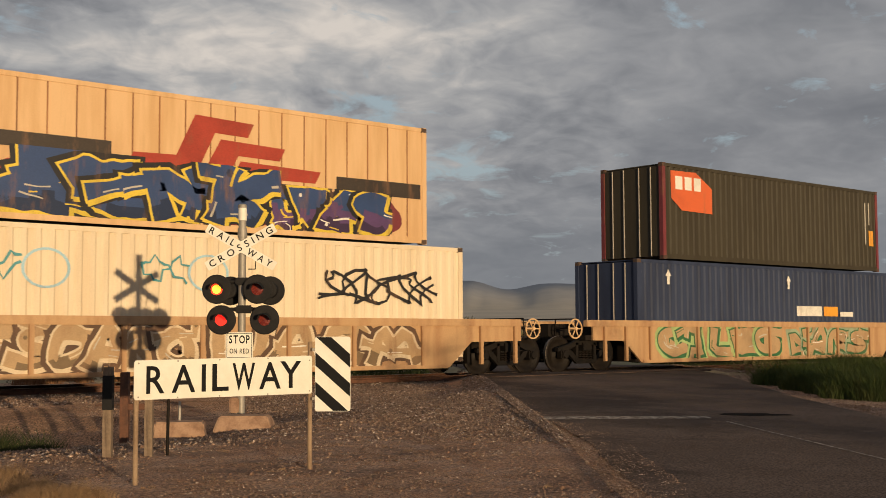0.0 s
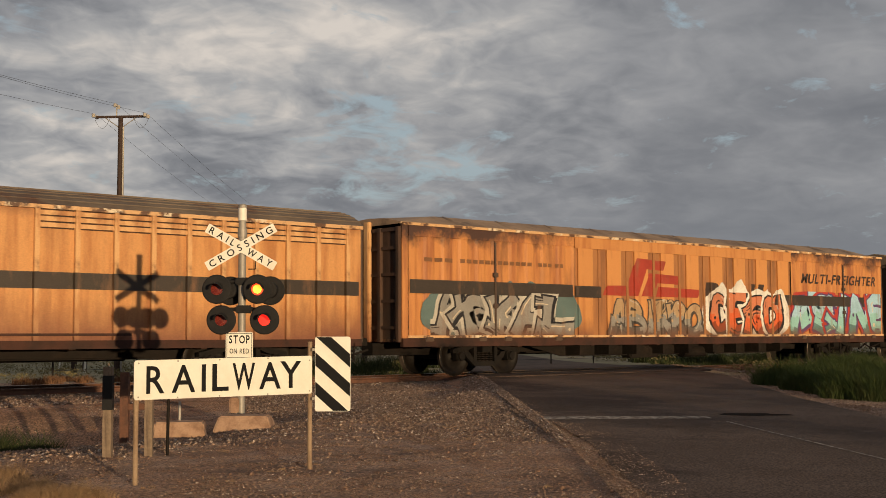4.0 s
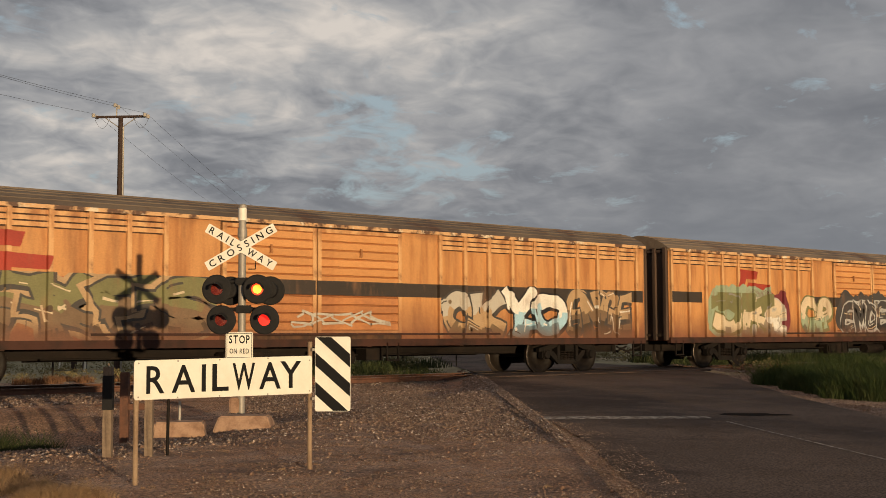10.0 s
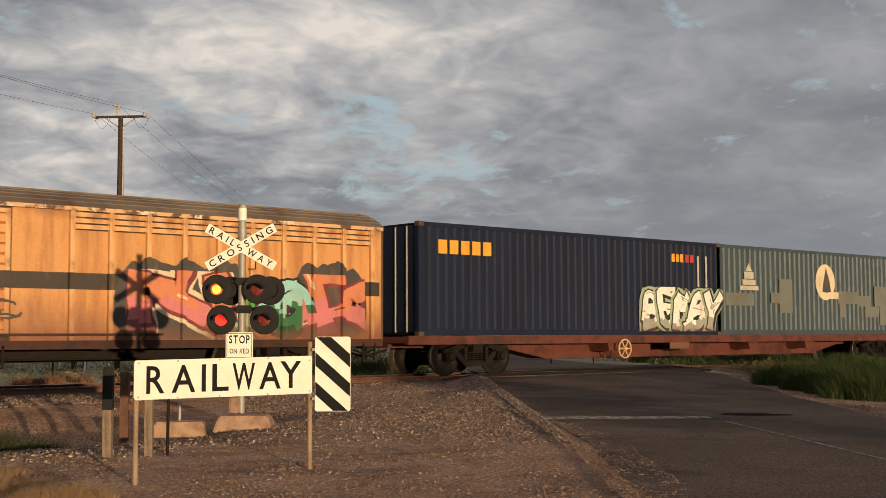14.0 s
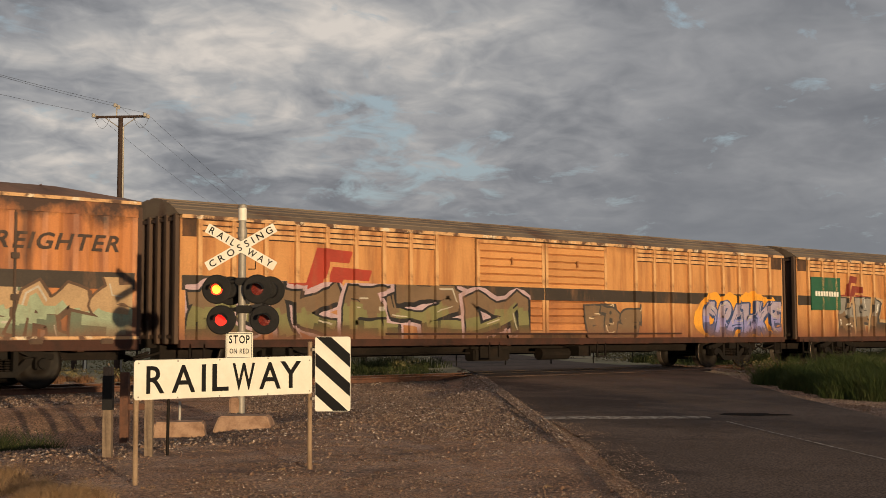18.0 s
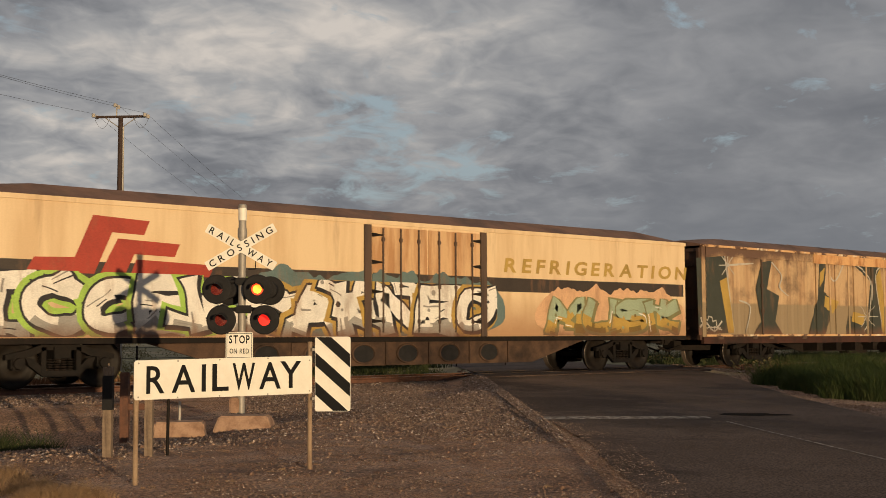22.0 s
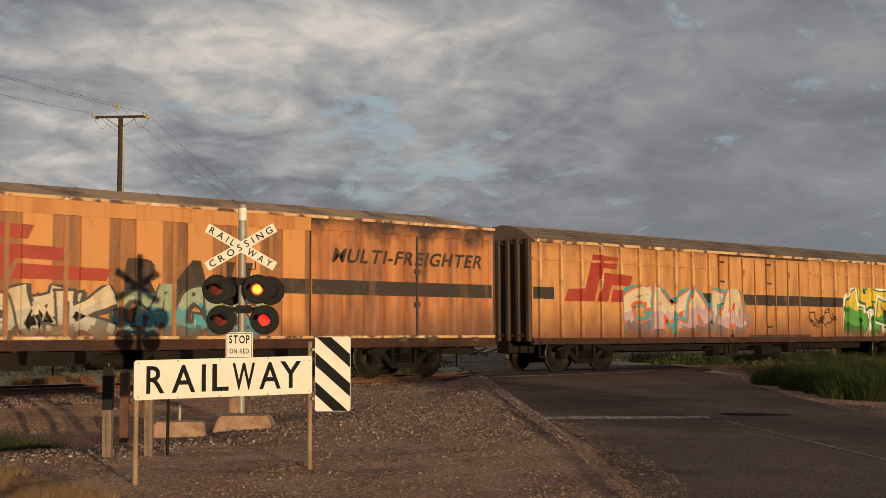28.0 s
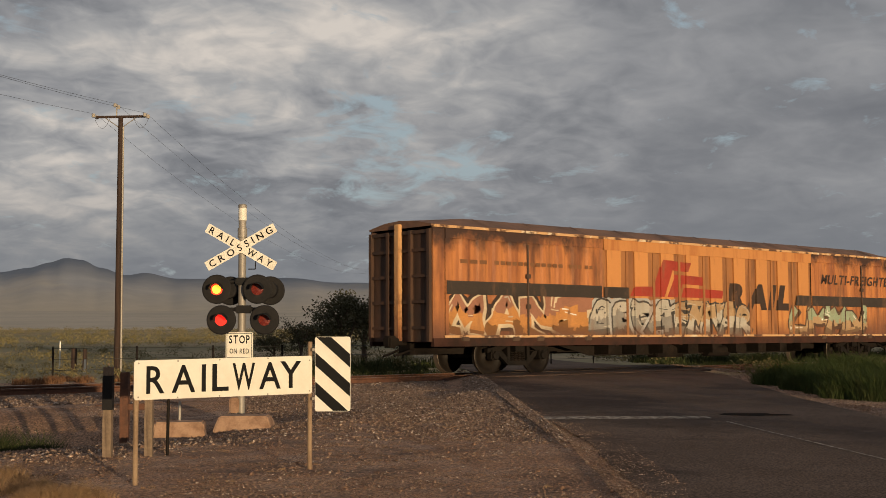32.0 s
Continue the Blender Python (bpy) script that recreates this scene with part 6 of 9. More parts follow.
logo(w, -9.35, -6.47, 2.16, 3.02, "logo_dull", y - 0.001, ribs, 3)

w = mf_van(4, "orange box van with red mark, grey and aqua graffiti")
y, ribs = MF
graffiti(w, "ARKAL", -10.13, -5.36, 0.99, 2.00, "grey", "black", "slate", "", "pale", y, ribs, 5)
graffiti(w, "ABIKRO", -3.62, 0.43, 0.96, 1.93, "grey", "dark", "", "tan", "", y, ribs, 6)
graffiti(w, "DERD", 1.07, 4.69, 0.96, 2.20, "orange_red", "black", "white", "coral", "white", y, ribs, 7)
graffiti(w, "NSINE", 5.46, 11.30, 0.96, 2.32, "aqua", "purple", "", "sky", "red", y, ribs, 8)

w = louvre_van(5, "faded orange louvred van with lime graffiti")
y, ribs = LV
graffiti(w, "SEWG", -10.92, -6.65, 1.98, 2.88, "tan", "tan", "", "", "rose", y, ribs, 9)
graffiti(w, "WOS", -10.26, -6.55, 0.96, 1.82, "lime", "purple", "", "green", "white", y, ribs, 10)
writing(w, "RAIL", -5.61, -3.73, 1.90, 2.29, "letter", y, ribs, 0.12)

w = louvre_van(6, "faded orange louvred van with green sign and black lettering graffiti")
y, ribs = LV
graffiti(w, "PYARX", -8.68, -4.71, 0.96, 1.72, "black", "black", "", "", "", y, ribs, 12)
graffiti(w, "GOLEM", -3.96, 1.25, 0.96, 2.00, "pale", "black", "green", "sage", "pale_green", y, ribs, 13)
writing(w, "LO LIFE, OLD LIFE", 2.97, 10.8, 2.24, 2.88, "black", y - 0.004, ribs, 0.03, "graffiti", 0.10, 0.075)
graffiti(w, "UNONHO", 2.63, 10.89, 0.96, 1.84, "faded", "grey", "", "tan", "", y, ribs, 18)
writing(w, "RAIL", -5.51, -4.11, 1.96, 2.27, "letter", y, ribs, 0.12)
logo(w, -8.92, -5.74, 1.85, 3.05, "logo", y - 0.001, ribs, 3)
sign_board(w, -10.64, -8.87, 1.83, 2.95)

w = louvre_van(7, "faded orange louvred van with red and cream bubble graffiti")
y, ribs = LV
graffiti(w, "Y", -11.14, -9.32, 0.96, 2.27, "red", "black", "slate", "coral", "white", y, ribs, 20)
graffiti(w, "U", -9.32, -7.70, 0.96, 2.44, "white", "black", "slate", "cream", "", y, ribs, 21)
graffiti(w, "MM", -7.55, -4.93, 0.96, 2.35, "magenta", "maroon", "slate", "pink", "white", y, ribs, 22)
graffiti(w, "O", -4.66, -3.21, 0.96, 2.31, "cream", "black", "slate", "white", "", y, ribs, 23)
graffiti(w, "!", -3.16, -2.55, 0.96, 2.34, "pink", "black", "slate", "white", "", y, ribs, 24)
graffiti(w, "ROBS", -2.16, 2.33, 0.96, 2.35, "pale", "black", "black", "silver", "", y, ribs, 25)
graffiti(w, "BUNSHI", 2.93, 10.9, 0.96, 2.45, "pine", "black", "", "slate", "peach", y, ribs, 26)
logo(w, -9.04, -6.92, 2.27, 3.03, "logo_dull", y - 0.001, ribs, 3)

w = louvre_van(8, "faded orange louvred van with cream and olive graffiti")
y, ribs = LV
graffiti(w, "OIYEL", -10.9, -4.9, 0.96, 2.45, "cream", "dark", "", "tan", "", y, ribs, 27)
graffiti(w, "NIT", 7.99, 11.0, 0.96, 1.83, "umber", "olive", "", "olive", "tan", y, ribs, 28)
graffiti(w, "OOO", 6.21, 10.83, 1.90, 2.66, "grey", "dark", "", "", "", y, ribs, 29)
graffiti(w, "PINAD", 2.80, 6.19, 1.14, 1.97, "tan", "pale", "", "", "", y, ribs, 30)
writing(w, "RAIL", -5.47, -4.20, 1.95, 2.27, "letter", y, ribs, 0.12)
scribble(w, -2.42, 2.04, 1.28, 1.56, "letter", y, ribs, 32)
logo(w, -9.20, -6.30, 2.34, 3.00, "logo", y - 0.001, ribs, 3)

w = louvre_van(9, "faded orange louvred van with magenta and dark blue graffiti")
y, ribs = LV
graffiti(w, "JK", -9.26, -6.31, 0.96, 2.20, "cream", "olive", "sage", "olive", "", y, ribs, 33)
graffiti(w, "FR", -7.51, -5.71, 0.96, 2.12, "white", "pale", "maroon", "cream", "", y, ribs, 34)
graffiti(w, "OP", -4.54, -2.67, 0.96, 2.20, "sage", "olive", "", "cream", "", y, ribs, 35)
graffiti(w, "EMDE", -2.09, 0.87, 1.05, 2.1, "dark", "silver", "dark", "dark", "", y, ribs, 36)
graffiti(w, "SUMON", 2.83, 10.60, 0.96, 2.30, "magenta", "maroon", "black", "pink", "aqua", y, ribs, 37)
logo(w, -9.00, -5.79, 1.99, 3.07, "logo", y - 0.001, ribs, 3)

w = louvre_van(10, "faded orange louvred van with pale blue and olive graffiti")
y, ribs = LV
graffiti(w, "OK", 3.80, 5.75, 0.96, 2.07, "tan", "dark", "", "pale", "", y, ribs, 38)
graffiti(w, "YO", 5.81, 8.03, 0.96, 2.18, "sky", "black", "", "white", "", y, ribs, 39)
graffiti(w, "GNBE", 8.19, 10.9, 0.96, 2.15, "umber", "dark", "", "tan", "", y, ribs, 40)
graffiti(w, "SMYKES", -10.4, -2.90, 0.96, 2.15, "umber", "dark", "", "olive", "tan", y, ribs, 41)
scribble(w, -0.74, 2.01, 1.20, 1.59, "pale", y, ribs, 42)
logo(w, -8.97, -5.72, 1.91, 3.09, "logo", y - 0.001, ribs, 3)

w = louvre_van(11, "faded orange louvred van with teal and cream graffiti")
y, ribs = LV
graffiti(w, "GEUD", 3.5, 8.3, 1.25, 2.85, "cream", "black", "lavender", "amber", "teal", y, ribs, 43)
graffiti(w, "NS", 8.26, 10.43, 0.96, 2.24, "coral", "white", "deep_green", "orange_red", "", y, ribs, 44)
graffiti(w, "GMC", -1.91, -0.97, 2.38, 2.80, "white", "black", "", "", "", y, ribs, 45)
graffiti(w, "NBK", -0.13, 0.77, 2.44, 2.81, "white", "black", "", "", "", y, ribs, 46)
graffiti(w, "C2G", 1.30, 2.16, 2.48, 2.79, "white", "black", "", "", "", y, ribs, 47)
graffiti(w, "SPAVE", -9.39, -3.93, 0.96, 2.87, "teal", "black", "lavender", "amber", "cream", y, ribs, 49)

w = louvre_van(12, "faded orange louvred van with yellow and cream graffiti")
y, ribs = LV
graffiti(w, "MMMMM", 5.07, 10.9, 0.96, 2.15, "ochre", "dark", "pine", "cream", "", y, ribs, 50)
scribble(w, -3.58, -2.35, 0.91, 1.62, "ochre", y, ribs, 51)
graffiti(w, "X", 3.23, 5.15, 0.96, 1.98, "black", "black", "black", "", "", y, ribs, 52)
graffiti(w, "DO", -9.15, -6.65, 0.96, 2.25, "umber", "pale", "", "pine", "", y, ribs, 53)
graffiti(w, "UVX", -6.52, -2.6, 0.96, 2.3, "pine", "pine", "umber", "umber", "", y, ribs, 54)
scribble(w, -2.04, 1.9, 1.15, 1.75, "letter", y, ribs, 55, 2, 0.025)
logo(w, -8.90, -5.60, 2.18, 3.07, "logo_dull", y - 0.001, ribs, 3)

w = louvre_van(14, "faded orange louvred van with pink and green graffiti")
y, ribs = LV
graffiti(w, "N", 5.00, 7.33, 0.96, 2.27, "pink", "maroon", "dark", "coral", "cream", y, ribs, 56)
graffiti(w, "I", 7.38, 8.02, 0.96, 2.07, "sage", "black", "", "green", "", y, ribs, 57)
graffiti(w, "O", 8.14, 9.25, 0.96, 2.25, "deep_green", "black", "", "aqua", "", y, ribs, 58)
graffiti(w, "K", 9.33, 11.70, 0.96, 2.29, "pink", "maroon", "dark", "coral", "", y, ribs, 59)
graffiti(w, "SORNED", -8.53, -4.10, 0.96, 2.43, "slate", "black", "", "silver", "pale", y, ribs, 60)
scribble(w, -2.01, 0.31, 1.22, 1.59, "dark", y, ribs, 61)
scribble(w, 0.48, 2.61, 1.34, 1.75, "dark", y, ribs, 62)
logo(w, -8.73, -6.32, 2.29, 3.11, "logo_dull", y - 0.001, ribs, 3)

w = louvre_van(15, "faded orange louvred van with small pale graffiti")
y, ribs = LV
graffiti(w, "OGE", -8.07, -5.99, 0.96, 1.53, "pale", "tan", "", "", "", y, ribs, 63)
graffiti(w, "EMDS", -5.76, -2.32, 0.96, 2.04, "pale", "black", "", "white", "", y, ribs, 64)
graffiti(w, "ONER", -3.08, 2.10, 1.90, 3.15, "slate", "pale", "", "sky", "", y, ribs, 65)
scribble(w, -10.87, -8.47, 1.05, 1.71, "pale", y, ribs, 66)
logo(w, -9.11, -5.39, 1.48, 3.04, "logo", y - 0.001, ribs, 3)

w = louvre_van(16, "faded orange louvred van with green sign and grey graffiti")
y, ribs = LV
graffiti(w, "HIRKEY", 5.39, 11.21, 0.96, 1.87, "deep_green", "black", "dark", "teal", "white", y, ribs, 67)
scribble(w, 2.95, 5.21, 1.13, 1.74, "dark", y, ribs, 68)
graffiti(w, "KFLANE", -8.60, -2.2, 0.96, 2.2, "umber", "dark", "", "grey", "tan", y, ribs, 69)
logo(w, -8.76, -6.68, 2.13, 3.06, "logo_dull", y - 0.001, ribs, 3)
sign_board(w, -10.48, -8.68, 1.83, 2.94)

w = louvre_van(17, "faded orange louvred van with violet and olive graffiti")
y, ribs = LV
graffiti(w, "DRAWKE", 6.83, 10.91, 0.96, 1.97, "violet", "blue", "amber", "lavender", "", y, ribs, 70)
graffiti(w, "BKEZM", -10.81, -0.9, 0.96, 2.12, "olive", "black", "", "umber", "rose", y, ribs, 71)
graffiti(w, "EDS", 1.55, 3.70, 0.96, 1.77, "umber", "dark", "", "", "", y, ribs, 72)
writing(w, "RAIL", -4.90, -3.51, 1.99, 2.25, "letter", y, ribs, 0.12)
logo(w, -8.63, -5.25, 1.91, 3.03, "logo", y - 0.001, ribs, 3)

w = mf_van(18, "sooty orange box van with pink and sage graffiti", "orange", "orange_sooty", "roof_rust")
y, ribs = MF
graffiti(w, "ANDO", -10.00, -5.10, 0.96, 2.13, "coral", "brown", "brown", "tan", "pale", y, ribs, 74)
graffiti(w, "AN", -4.00, -2.11, 0.96, 1.96, "peach", "dark", "deep_green", "pink", "", y, ribs, 75)
graffiti(w, "GU", -2.01, -0.05, 0.96, 2.00, "peach", "dark", "", "rose", "pale_green", y, ribs, 76)
graffiti(w, "O", -0.05, 1.87, 0.96, 2.03, "sage", "dark", "deep_green", "pale_green", "", y, ribs, 77)
graffiti(w, "ITEMS", 4.67, 11.15, 0.96, 2.08, "sage", "brown", "", "tan", "", y, ribs, 78)

w = mf_van(19, "sooty orange box van with purple and teal graffiti", "orange", "orange_sooty", "roof_rust", back=0.03)
y, ribs = MF
graffiti(w, "MABO", -3.57, 2.4, 0.96, 2.2, "maroon", "purple", "teal", "purple", "pink", y, ribs, 79)
graffiti(w, "WEAKDO", 2.71, 10.9, 0.96, 2.2, "pink", "black", "", "slate", "rose", y, ribs, 80)
scribble(w, -6.01, -4.94, 0.94, 2.08, "dark", y, ribs, 81)

w = mf_van(20, "tan box van under huge cream letters on dark green", "brown_van", "brown_van", "roof_rust", False, band="orange_rib")
y, ribs = MF
shapes(w, [[(-11.44, 3.34), (-10.06, 3.45), (-9.87, 2.29), (-9.64, 1.07), (-11.38, 1.0)]], "pine", y - 0.002, ribs, "graffiti")
# dark paint between two letters, with the signal's cast shadow painted in
shapes(w, [[(-8.1, 3.33), (-7.53, 3.4), (-7.83, 2.47), (-7.15, 2.26), (-7.4, 1.42), (-7.0, 1.02), (-8.6, 1.03), (-8.17, 1.42), (-8.44, 2.45)]], "pine", y - 0.002, ribs, "graffiti")
shapes(w, [[(-4.77, 3.46), (-4.31, 3.46), (-4.53, 2.46), (-3.87, 2.16), (-4.15, 1.45), (-4.53, 0.99), (-5.48, 1.0), (-4.91, 2.2)]], "pine", y - 0.002, ribs, "graffiti")
shapes(w, [[(-2.81, 3.51), (-0.75, 3.48), (-1.11, 2.71), (-0.79, 0.95), (-3.21, 0.95), (-2.97, 1.66), (-1.72, 1.47), (-1.44, 2.9)]], "pine", y - 0.002, ribs, "graffiti")
shapes(w, [[(0.79, 3.49), (2.22, 3.47), (2.17, 3.03), (1.21, 2.93), (1.07, 2.14)]], "pine", y - 0.002, ribs, "graffiti")
shapes(w, [[(1.59, 0.95), (1.84, 1.72), (2.31, 0.95)]], "pine", y - 0.002, ribs, "graffiti")
shapes(w, [[(3.64, 3.43), (5.2, 3.44), (4.57, 0.95), (3.95, 0.95), (3.93, 2.12)]], "pine", y - 0.002, ribs, "graffiti")
shapes(w, [[(7.65, 3.55), (9.6, 3.55), (12.05, 3.55), (12.07, 0.95), (8.5, 0.95), (8.99, 1.89), (9.18, 3.07)]], "pine", y - 0.002, ribs, "graffiti")
shapes(w, [[(-10.33, 2.66), (-9.88, 2.82), (-9.64, 1.07), (-9.94, 1.05)]], "ochre", y - 0.0035, ribs, "graffiti")
shapes(w, [[(-1.16, 3.05), (-0.78, 3.41), (-0.23, 1.04), (-0.7, 0.95)]], "ochre", y - 0.0035, ribs, "graffiti")
shapes(w, [[(-4.76, 3.08), (-4.43, 3.29), (-4.54, 2.84), (-4.79, 2.58)]], "ochre", y - 0.0035, ribs, "graffiti")
shapes(w, [[(-4.46, 2.33), (-3.61, 2.13), (-3.92, 1.71), (-4.53, 1.95)]], "ochre", y - 0.0035, ribs, "graffiti")
shapes(w, [[(4.6, 3.06), (5.08, 3.26), (4.66, 1.44), (4.26, 1.29)]], "ochre", y - 0.0035, ribs, "graffiti")
shapes(w, [[(6.68, 2.42), (7.32, 2.27), (6.86, 1.54), (6.53, 1.77)]], "ochre", y - 0.0035, ribs, "graffiti")
shapes(w, [[(-2.64, 1.79), (-1.85, 1.67), (-2.14, 1.31), (-2.76, 1.46)]], "ochre", y - 0.0035, ribs, "graffiti")
brushed(w, [(-9.89, 3.17), (-8.55, 3.27)], 0.06, "pale", y - 0.001, ribs, 160)
brushed(w, [(-10.06, 3.45), (-9.62, 1.05)], 0.06, "pale", y - 0.001, ribs, 161)
brushed(w, [(-7.56, 3.36), (-7.0, 2.92), (-7.13, 2.55), (-6.64, 2.27)], 0.06, "pale", y - 0.001, ribs, 162)
brushed(w, [(-4.16, 3.18), (-3.81, 2.84), (-3.21, 3.48)], 0.06, "pale", y - 0.001, ribs, 163)
brushed(w, [(-2.64, 3.51), (-1.44, 2.9), (-1.65, 1.47), (-2.06, 1.07)], 0.06, "pale", y - 0.001, ribs, 164)
brushed(w, [(-0.75, 3.44), (-1.16, 2.98), (-0.7, 0.95)], 0.06, "pale", y - 0.001, ribs, 165)
brushed(w, [(0.83, 3.42), (1.07, 2.18)], 0.06, "pale", y - 0.001, ribs, 166)
brushed(w, [(2.22, 3.41), (2.37, 2.16)], 0.06, "pale", y - 0.001, ribs, 167)
brushed(w, [(3.64, 3.42), (2.72, 2.47), (3.45, 1.96)], 0.06, "pale", y - 0.001, ribs, 168)
brushed(w, [(4.98, 1.75), (6.62, 1.69), (8.4, 3.04)], 0.06, "pale", y - 0.001, ribs, 169)
brushed(w, [(8.15, 3.36), (9.18, 3.1), (8.93, 1.55)], 0.06, "pale", y - 0.001, ribs, 170)
brushed(w, [(0.16, 2.26), (0.44, 1.7), (-0.12, 1.41), (0.15, 0.95)], 0.06, "pale", y - 0.001, ribs, 171)
brushed(w, [(-9.36, 2.08), (-8.77, 1.87), (-9.03, 1.07)], 0.06, "pale", y - 0.001, ribs, 172)
brushed(w, [(5.15, 3.39), (4.52, 0.95)], 0.06, "pale", y - 0.001, ribs, 173)
brushed(w, [(-10.36, 3.15), (-9.91, 3.17), (-9.44, 3.2)], 0.035, "pale", y - 0.0015, ribs, 180)
brushed(w, [(-10.24, 3.46), (-9.91, 3.17), (-9.58, 2.88)], 0.035, "pale", y - 0.0015, ribs, 181)
brushed(w, [(-9.92, 3.55), (-9.91, 3.17), (-9.9, 2.73)], 0.035, "pale", y - 0.0015, ribs, 182)
brushed(w, [(-10.22, 2.85), (-9.91, 3.17), (-9.59, 3.51)], 0.035, "pale", y - 0.0015, ribs, 183)
brushed(w, [(-2.43, 1.62), (-1.75, 1.63), (-1.06, 1.64)], 0.035, "pale", y - 0.0015, ribs, 184)
brushed(w, [(-2.23, 2.0), (-1.75, 1.63), (-1.27, 1.26)], 0.035, "pale", y - 0.0015, ribs, 185)
brushed(w, [(-1.75, 2.17), (-1.75, 1.63), (-1.75, 1.09)], 0.035, "pale", y - 0.0015, ribs, 186)
brushed(w, [(-2.23, 1.25), (-1.75, 1.63), (-1.27, 2.02)], 0.035, "pale", y - 0.0015, ribs, 187)
brushed(w, [(2.93, 2.85), (3.78, 2.88), (4.67, 2.91)], 0.035, "pale", y - 0.0015, ribs, 188)
brushed(w, [(3.19, 3.28), (3.78, 2.88), (4.39, 2.47)], 0.035, "pale", y - 0.0015, ribs, 189)
brushed(w, [(3.79, 3.49), (3.78, 2.88), (3.78, 2.27)], 0.035, "pale", y - 0.0015, ribs, 190)
brushed(w, [(3.18, 2.44), (3.78, 2.88), (4.41, 3.33)], 0.035, "pale", y - 0.0015, ribs, 191)
scribble(w, 9.79, 11.0, 1.14, 1.82, "pale", y, ribs, 87)
scribble(w, -11.3, -10.3, 1.1, 1.6, "pale", y, ribs, 88)

w = reefer(21, "cream refrigerated van with silver graffiti along its foot", door=(-1.0, 2.73), right=11.0, roof="roof_rust")
y, ribs = RE_Y, [(-0.87, 2.6, 0.034)]
graffiti(w, "TOCEK", -10.37, -4.5, 1.03, 2.18, "white", "black", "", "white", "lime", y, ribs, 88)
graffiti(w, "RAKNED", -4.3, 3.0, 1.01, 2.17, "white", "black", "slate", "white", "ochre", y, ribs, 89)
graffiti(w, "MUSK", 5.1, 10.6, 1.02, 1.95, "ochre", "olive", "peach", "sage", "", y, ribs, 90)
logo(w, -9.27, -5.12, 2.26, 3.44, "logo", y - 0.001, ribs, 3)
writing(w, "REFRIGERATION", 3.47, 11.01, 2.66, 3.03, "ochre", y - 0.001, ribs, 0.18, gap=0.26, fat=0.03)

w = reefer(22, "cream refrigerated van with pink and grey graffiti", door=(-0.75, 3.05), right=11.6)
y, ribs = RE_Y, [(-0.62, 2.92, 0.034)]
graffiti(w, "FEDUP", -8.2, -3.3, 1.05, 2.28, "maroon", "dark", "", "pink", "rose", y, ribs, 91)
graffiti(w, "JESUS", 3.31, 9.60, 1.0, 2.10, "silver", "dark", "maroon", "pale", "", y, ribs, 92)
graffiti(w, "ND", 10.09, 11.48, 1.05, 2.04, "pale", "dark", "", "", "", y, ribs, 93)
writing(w, "HIPO", 8.92, 10.75, 2.63, 3.44, "letter", y, ribs, 0.05, "graffiti")
writing(w, "!", 10.78, 11.06, 2.70, 3.44, "letter", y, ribs, 0.05, "graffiti")
logo(w, -8.00, -4.14, 2.34, 3.50, "logo", y - 0.001, ribs, 3)
writing(w, "REFRIGERATION", 3.74, 8.68, 2.68, 3.03, "peach", y - 0.001, ribs, 0.18, gap=0.26, fat=0.045)

w = reefer(23, "cream refrigerated van with black and yellow graffiti", door=(-2.3, 1.28), right=11.0, roof="roof")
y, ribs = RE_Y, [(-2.17, 1.15, 0.034)]
graffiti(w, "HENG", 3.80, 10.04, 1.06, 2.30, "purple", "black", "ochre", "dark", "tan", y, ribs, 96)
graffiti(w, "+", 10.16, 10.99, 1.37, 2.17, "black", "black", "ochre", "", "cream", y, ribs, 97)
scribble(w, 1.33, 2.32, 1.33, 1.86, "dark", y, ribs, 99)
for x0, x1, zt, c in ((-9.9, -4.8, 2.75, "maroon"), (-5.4, -0.2, 3.0, "bush"), (-1.0, 2.2, 2.2, "bush")):
    cloud(w, x0, x1, 1.0, zt, c, y + 0.0012, ribs)
graffiti(w, "OPER", -9.31, -5.0, 1.05, 2.10, "coral", "maroon", "maroon", "cream", "red", y, ribs, 100)
graffiti(w, "SEINE", -5.01, -0.6, 1.08, 2.30, "slate", "black", "", "tan", "sage", y, ribs, 101)
logo(w, -8.76, -5.71, 2.25, 3.37, "logo", y - 0.001, ribs, 3)
writing(w, "REFRIGERATION", 3.22, 10.66, 2.68, 3.03, "letter", y - 0.001, ribs, 0.18, gap=0.26, fat=0.045)

w = louvre_van(24, "orange ribbed van with cream and aqua graffiti", stripe=True, grid=True, half=10.75)
y, ribs = GRID
graffiti(w, "GESCO", -6.73, -2.44, 0.96, 2.23, "slate", "black", "", "aqua", "tan", y, ribs, 102)
graffiti(w, "VATECH", 2.09, 9.78, 0.96, 2.18, "cream", "dark", "", "pale", "", y, ribs, 103)
writing(w, "ATION", -2.57, -0.95, 2.09, 2.42, "letter", y, ribs, 0.12)
logo(w, -9.18, -6.16, 1.62, 3.31, "logo", y - 0.001, ribs, 3)

w = louvre_van(25, "orange ribbed van with fat black graffiti", stripe=True, grid=True, half=10.75)
y, ribs = GRID
graffiti(w, "DHEE", 7.22, 10.97, 0.96, 2.17, "black", "black", "amber", "", "white", y, ribs, 105)
graffiti(w, "BABES", -9.14, -4.98, 0.96, 1.93, "pale", "maroon", "", "silver", "white", y, ribs, 108)
logo(w, -9.08, -5.22, 2.03, 3.31, "logo_dull", y - 0.001, ribs, 3)

